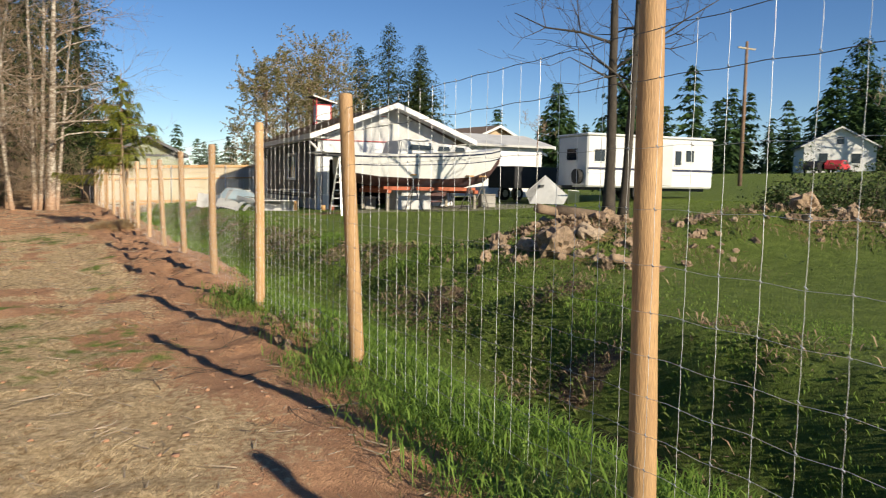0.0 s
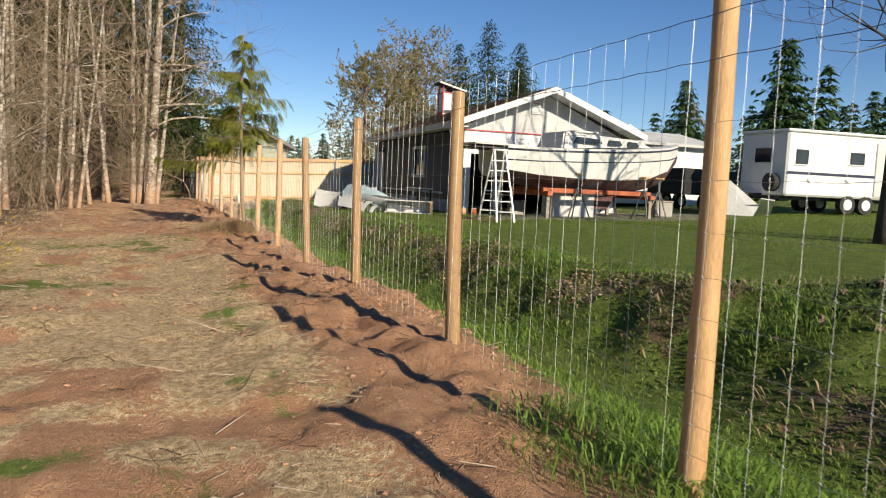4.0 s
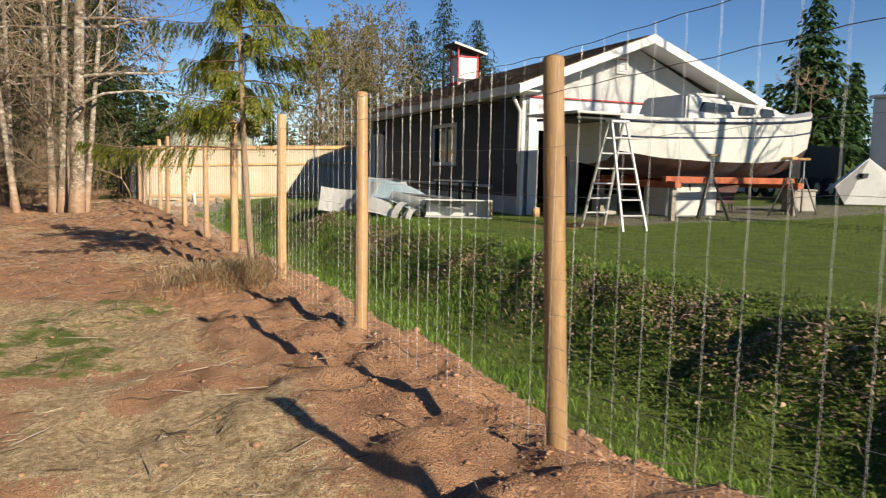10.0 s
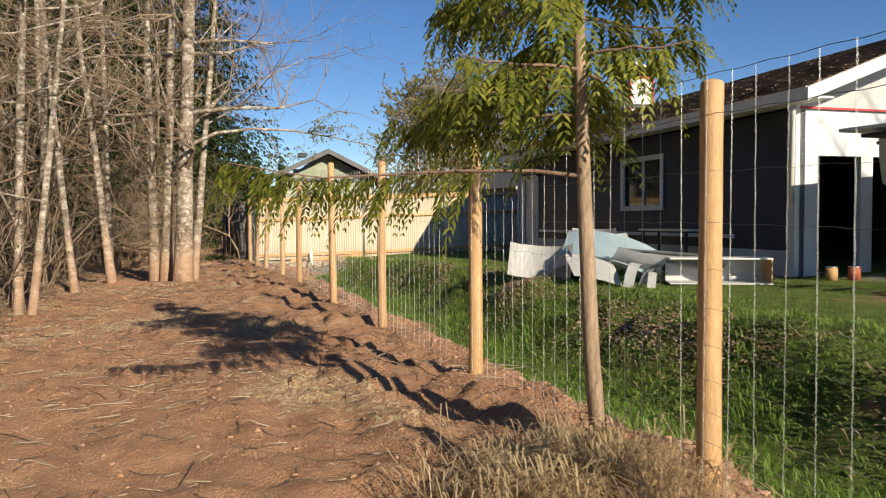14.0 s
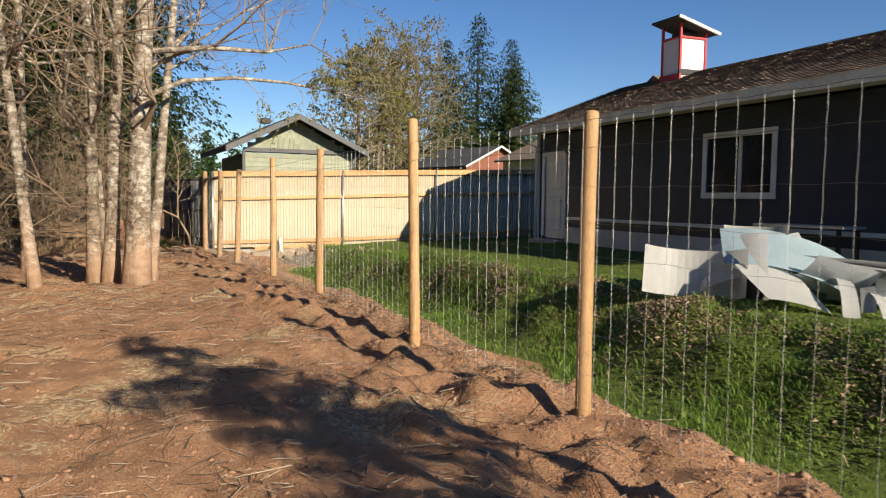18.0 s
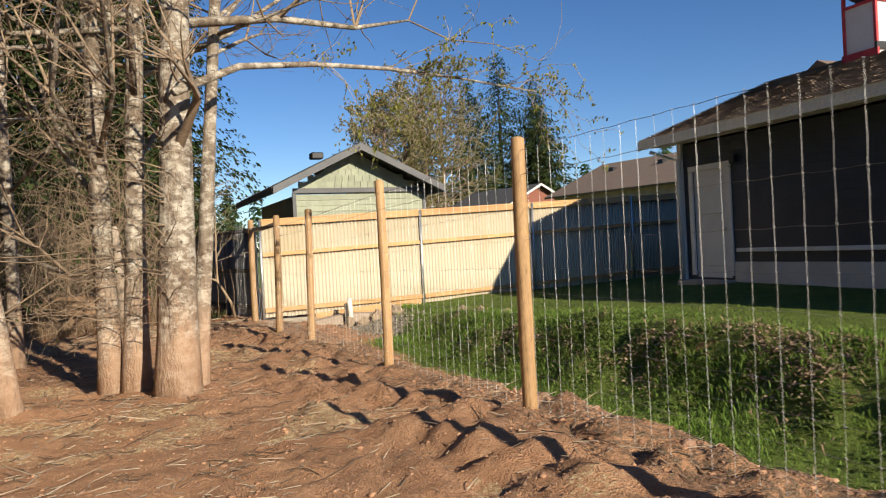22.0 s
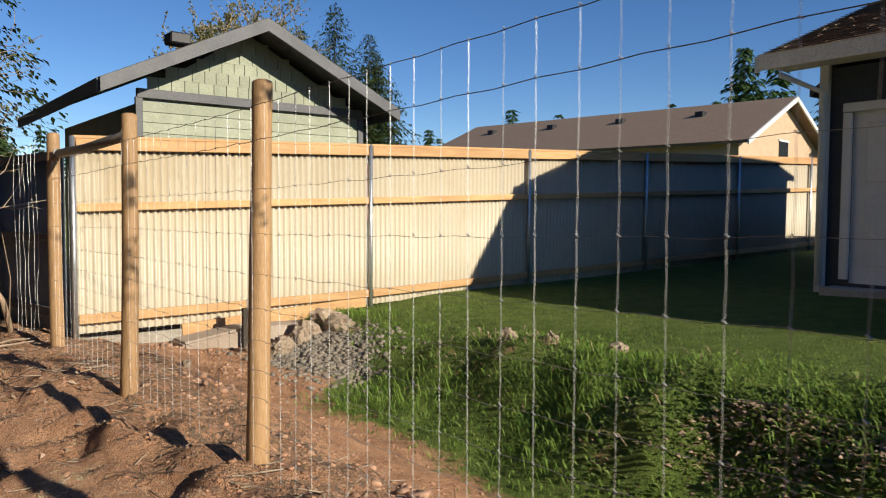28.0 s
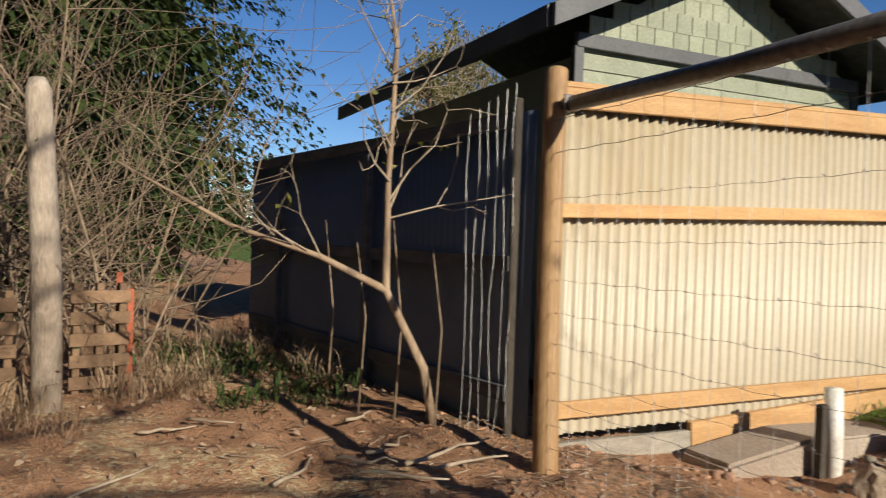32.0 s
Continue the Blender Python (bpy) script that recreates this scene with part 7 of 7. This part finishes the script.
def ditchside(x, y):
    return turf_mask(x, y) * (1 - 0.75 * tangle_mask(x, y) * smoothstep(0.58, 0.72, wavy(x, y, 0.8, 5))) * np.where(y > 9.6, 1.0, smoothstep(-0.52, -0.46, height(x, y))) * smoothstep(2.2, 3.0, x) * (0.35 + 0.65 * smoothstep(0.3, 0.6, wavy(x, y, 0.7, 4)))


def rank(x, y):
    return (0.5 + 0.75 * smoothstep(0.35, 0.75, wavy(x, y, 0.9, 2))) * (1 - 0.72 * smoothstep(5.6, 6.4, x + 0.85 * smoothstep(7.5, 4.5, y)))


make_grass("ditch_grass", "lush green grass on the ditch sides", 31, 210000, (2.2, -0.5), (7.0, 46), ditchside, (0.06, 0.20), 0.010, GRASS, 0.5, 0.3, rank)
make_grass("lawn", "mown lawn before the house", 32, 90000, (5.6, 0), (12.0, 46), lambda x, y: turf_mask(x, y) * (1 - smoothstep(9.7, 10, x) * (y > 29)) , (0.03, 0.07), 0.013, LAWN, 0.6, 0.2, None, 1)
make_grass("lawn_beyond", "mown lawn further from the fence", 33, 60000, (12.0, 2), (26.0, 27), lambda x, y: 0.9 + 0 * x, (0.04, 0.09), 0.026, LAWN, 0.6, 0.2, None, 1)
make_grass("track_grass", "thin green grass growing on the track", 34, 120000, (-3.0, 0), (2.4, 24), lambda x, y: np.clip(turf_mask(x, y) * 1.6, 0, 1), (0.03, 0.09), 0.006, GRASS_THIN, 1.2, 0.3, None, 1)
make_grass("dry_grass", "trampled dry grass on the track", 35, 170000, (-3.5, 0), (2.6, 25), lambda x, y: straw_mask(x, y) * 0.85 + 0.04, (0.06, 0.20), 0.006, STRAW, 3.2, 0.22, None, 1)
make_grass("corner_weeds", "tall dead weeds and grass before the side fence", 39, 20000, (-2.5, 45.6), (2.3, 50), lambda x, y: smoothstep(0.42, 0.62, wavy(x, y, 0.7, 2)) * smoothstep(2.2, 1.6, x) * smoothstep(45.8, 46.8, y), (0.1, 0.5), 0.008, LEAFMOULD, 0.5, 0.3)
make_grass("corner_green", "green weeds before the side fence", 40, 9000, (-2.5, 44.9), (2.3, 50), lambda x, y: smoothstep(0.4, 0.6, wavy(x, y, 0.6, 3)) * smoothstep(2.3, 1.9, x) * smoothstep(0.3, 1.0, x) * smoothstep(45.9, 46.6, y), (0.06, 0.35), 0.022, SHRUB, 0.7, 0.35)
make_grass("heap_weeds", "weeds and dead stalks on the spoil heaps", 42, 30000, (5.6, 6.8), (16.5, 12.5), lambda x, y: np.clip(bell(x, y, 8.1, 10.0, 1.9, 1.8) + bell(x, y, 13, 9.2, 3.0, 2.0), 0, 1) * smoothstep(0.35, 0.6, wavy(x, y, 0.8, 1)), (0.06, 0.25), 0.012, LEAFMOULD, 0.9, 0.3)
make_grass("heap_green", "green weeds on the spoil heaps", 47, 16000, (5.6, 6.8), (16.5, 13.0), lambda x, y: np.clip(bell(x, y, 8.1, 10.4, 2.0, 1.8) + bell(x, y, 13, 9.6, 3.2, 2.0), 0, 1) * smoothstep(0.45, 0.62, wavy(x, y, 0.9, 4)), (0.06, 0.22), 0.03, SHRUB, 0.9, 0.3)
make_grass("bank_straw", "dead stems on the dug bank", 36, 40000, (-1.0, 14), (4.0, 46), lambda x, y: (0.12 + 0.55 * smoothstep(1.7, 2.6, x) * smoothstep(27, 31, y)) * soil_mask(x, y) * smoothstep(0.3, 0.6, wavy(x, y, 0.6, 2)), (0.03, 0.12), 0.0045, STRAW, 3.5, 0.2)
make_grass("ditch_deadgrass", "dead brown stalks and weeds on the far ditch bank", 37, 60000, (4.2, 1), (7.2, 46), lambda x, y: tangle_mask(x, y) * (0.06 + 0.7 * smoothstep(0.52, 0.66, wavy(x, y, 0.8, 5))) * (0.4 + 0.6 * smoothstep(14, 11, y)), (0.06, 0.24), 0.012, LEAFMOULD, 1.1, 0.3)
make_grass("ditch_weeds", "broad green weeds on the far ditch bank", 38, 110000, (4.0, 1), (7.0, 46), lambda x, y: tangle_mask(x, y) * (0.12 + 0.85 * smoothstep(0.42, 0.62, wavy(x, y, 0.6, 3))), (0.05, 0.13), 0.030, BRAMBLE, 1.1, 0.35)


make_grass("verge_grass", "tall fresh grass on the ditch verge", 48, 42000, (1.7, 1.0), (4.0, 9.5), lambda x, y: (1 - 0.9 * soil_mask(x, y)) * smoothstep(1.75, 2.2, x) * (0.3 + 0.7 * smoothstep(0.3, 0.6, wavy(x, y, 0.5, 1))), (0.10, 0.30), 0.009, GRASS, 0.6, 0.35)


def make_litter():
    """Twigs and bark chips strewn on the track."""
    rng = np.random.RandomState(41)
    x, y = scatter(22000, rng, (-3.5, 0), (3.2, 46), lambda x, y: 0.14 + 0.25 * smoothstep(10, 6, y) * smoothstep(0.4, 0.65, wavy(x, y, 1.0, 3)) + 0.5 * smoothstep(22, 27, y) * (0.25 + smoothstep(0.45, 0.7, wavy(x, y, 1.2, 4))))
    m = len(x)
    z = height(x, y) + 0.008
    ang = rng.rand(m) * 2 * np.pi
    ln = rng.gamma(1.5, 0.05, m) + 0.03
    d = np.stack([np.cos(ang), np.sin(ang), rng.normal(0, 0.14, m)], 1) * ln[:, None]
    p = np.stack([x, y, z], 1)
    v, f = segments(p, p + d, np.full(m, 0.0035) + ln * 0.008, np.full(m, 0.002), 3)
    tagged(raw("twig_litter", v, f, TWIG_PALE), "broken twigs and bark strewn on the earth", "twigs", kind="stuff")


make_litter()


def make_corner_sticks():
    """Pale broken branches lying on the bare earth by the corner."""
    rng = np.random.RandomState(77)
    for k in range(26):
        x, y = rng.uniform(-1.2, 2.0), rng.uniform(43.6, 46.6)
        stick = thing("fallen_branch", "pale broken branch lying on bare earth", "branch", "fallen branches", at=(x, y, on_ground(x, y) + 0.015), rz=rng.uniform(-60, 60))
        n, ln = 5, rng.gamma(3.0, 0.12) + 0.15
        pts = [(ln * (q / n - 0.5), rng.normal(0, 0.02), 0.012 + 0.05 * rng.rand() * q / n) for q in range(n + 1)]
        part("stick", tube(bmesh.new(), pts, [0.013 - 0.0016 * q for q in range(n + 1)], 6, True), TWIG_PALE, stick, smooth=True)


make_corner_sticks()


def make_dark_twigs():
    """Dark dead twigs, single and in small broken sprays, lying on the soil."""
    rng = np.random.RandomState(52)
    out = []
    x, y = scatter(3800, rng, (-3.2, 1), (3.0, 45), lambda x, y: (0.18 + 0.5 * smoothstep(20, 26, y)) * soil_mask(x, y))
    for a, b in zip(x, y):
        z = on_ground(a, b) + 0.008
        ang = rng.rand() * 6.28
        start = len(out)
        grow((a, b, z), (math.cos(ang), math.sin(ang), 0.0), rng.gamma(2.0, 0.08) + 0.04, 0.0045, int(rng.rand() < 0.45), rng, out, 0.16, 0.0, 3)
        for k in range(start, len(out)):
            p, q, r0, r1 = out[k]
            q[2] = height(q[0], q[1]) + 0.006 + 0.012 * rng.rand()
    tagged(rods("dead_twigs", out, TWIG_DARK, None, 3, least=0.0025), "dark dead twigs lying on the bare soil", "twigs", kind="stuff")


make_dark_twigs()


def make_leaf_litter():
    """Brown curled leaves along the top of the far bank and at the wood's edge."""
    rng = np.random.RandomState(53)
    xa, ya = scatter(90000, rng, (4.6, 13), (6.2, 40), lambda x, y: np.exp(-((x - 5.35) / 0.35) ** 2) * smoothstep(0.50, 0.64, wavy(x, y, 1.0, 1) + 0.12 * np.exp(-((y - 31) / 4.0) ** 2)))
    xb, yb = scatter(60000, rng, (-6.0, 20), (-1.0, 47), lambda x, y: 0.5 * smoothstep(-1.2, -2.2, x))
    xc, yc = scatter(14000, rng, (-2.5, 41), (2.2, 50), lambda x, y: 0.18 + 0.3 * smoothstep(46, 47.5, y))
    x, y = np.concatenate([xa, xb, xc]), np.concatenate([ya, yb, yc])
    m = len(x)
    ang = rng.rand(m) * 6.28
    d = unit(np.stack([np.cos(ang), np.sin(ang), rng.uniform(-0.1, 0.8, m)], 1))
    s = unit(np.cross(d, rng.normal(0, 0.35, (m, 3)) + [0, 0, 1.0]))
    v, f = blades(np.stack([x, y, height(x, y) + 0.008], 1), d, s, rng.uniform(0.03, 0.075, m), rng.uniform(0.018, 0.04, m), 0.3)
    tagged(raw("leaf_litter", v, f, LITTER_LEAF), "curled brown leaves lying on the bank and under the wood", "leaves", kind="stuff")


make_leaf_litter()


def lumps(name, label, seed, x, y, size, material, flat=0.65, category="clods", round_=True):
    rng = np.random.RandomState(seed)
    base = bmesh.new()
    bmesh.ops.create_icosphere(base, subdivisions=1, radius=1.0) if round_ else bmesh.ops.create_cone(base, segments=3, radius1=1.2, radius2=0.0, depth=1.5, cap_ends=False, cap_tris=False)
    bmesh.ops.triangulate(base, faces=base.faces)
    bv = np.array([v.co[:] for v in base.verts])
    bf = np.array([[q.index for q in f.verts] for f in base.faces])
    base.free()
    m = len(x)
    z = height(x, y)
    v = bv[None] * rng.uniform(0.45, 1.45, (m, len(bv), 1)) * size[:, None, None]
    v[:, :, 2] *= flat
    ang = rng.rand(m) * 6.28
    c, s = np.cos(ang)[:, None], np.sin(ang)[:, None]
    vx, vy = v[:, :, 0] * c - v[:, :, 1] * s, v[:, :, 0] * s + v[:, :, 1] * c
    v = np.stack([vx + x[:, None], vy + y[:, None], v[:, :, 2] + (z + size * 0.05)[:, None]], 2)
    f = (bf[None] + (np.arange(m) * len(bv))[:, None, None]).reshape(-1, 3)
    return tagged(raw(name, v.reshape(-1, 3), f, material), label, category, kind="stuff")


def make_clods():
    rng = np.random.RandomState(43)
    x, y = scatter(40000, rng, (-2.6, 0), (4.2, 46), lambda x, y: soil_mask(x, y) * (0.10 + 0.75 * np.exp(-((x - 2.7) / 0.7) ** 2) * smoothstep(10, 14, y) + 0.12 * smoothstep(20, 26, y)))
    lumps("soil_clods", "crumbled red-brown clods along the dug bank", 44, x, y, np.minimum(rng.gamma(1.3, 0.0065, len(x)) + 0.004, 0.024), CLOD, 0.5)
    x, y = scatter(9000, rng, (2.3, 11), (4.3, 45), lambda x, y: soil_mask(x, y) * np.exp(-((x - 3.3) / 0.4) ** 2) * smoothstep(0.4, 0.6, wavy(x, y, 0.9, 2)))
    lumps("bank_clods", "dark broken clods on the brow of the dug bank", 56, x, y, np.minimum(rng.gamma(1.6, 0.011, len(x)) + 0.008, 0.05), CRUMB, 0.6)
    x, y = scatter(170000, rng, (-2.4, 8), (3.4, 46), lambda x, y: soil_mask(x, y) * (0.10 + 0.6 * smoothstep(0.45, 0.7, wavy(x, y, 0.7, 5)) * smoothstep(18, 24, y) + 0.6 * np.exp(-((x - 2.7) / 0.8) ** 2) * smoothstep(10, 14, y)))
    lumps("soil_crumbs", "fine crumbs of earth strewn over the track", 54, x, y, rng.gamma(1.6, 0.0035, len(x)) + 0.0035, CRUMB, 0.6, round_=False)
    # lug prints of a digger's tyre, pressed in rows beside the bank
    u, w = rng.rand(5200), rng.randint(0, 2, 5200)
    row = rng.randint(0, 300, 5200)
    along = 14.0 + row * 0.10
    gx = 1.35 + 0.12 * np.sin(along * 0.4) + (u - 0.5) * 0.42
    gy = along + np.abs(u - 0.5) * 0.18 * np.where(w > 0, 1, 0.6) + rng.normal(0, 0.01, 5200)
    ok = wavy(gx * 0, gy, 2.6, 3) > 0.45
    lumps("tread_crumbs", "rows of crumbled earth pressed up by a tyre tread", 55, gx[ok], gy[ok], rng.uniform(0.012, 0.026, int(ok.sum())), CLOD, 0.55, round_=False)
    x, y = scatter(5200, rng, (3.3, 42.6), (5.6, 45.2), lambda x, y: bell(x, y, 4.75, 43.8, 0.5, 0.6))
    lumps("ditch_gravel", "loose grey gravel in the ditch bed", 45, x, y, rng.uniform(0.018, 0.042, len(x)), STONE, 0.7, "gravel")


make_clods()


def make_clump():
    """Tussock of bleached grass at the cedar's foot."""
    rng = np.random.RandomState(51)
    n = 3800
    c = np.stack([rng.normal(1.85, 0.28, n), rng.normal(22.35, 0.3, n)], 1)
    z = height(c[:, 0], c[:, 1])
    ang = rng.rand(n) * 6.28
    d = unit(np.stack([np.cos(ang) * 0.7, np.sin(ang) * 0.7, rng.uniform(0.4, 1.2, n)], 1))
    s = np.stack([-np.sin(ang), np.cos(ang), 0 * ang], 1)
    v, f = blades(np.stack([c[:, 0], c[:, 1], z], 1), d, s, rng.uniform(0.15, 0.5, n), 0.007, 0.42)
    tagged(raw("grass_tussock", v, f, STRAW), "bleached dry grass tussock at the cedar's foot", "grass", kind="stuff")


make_clump()
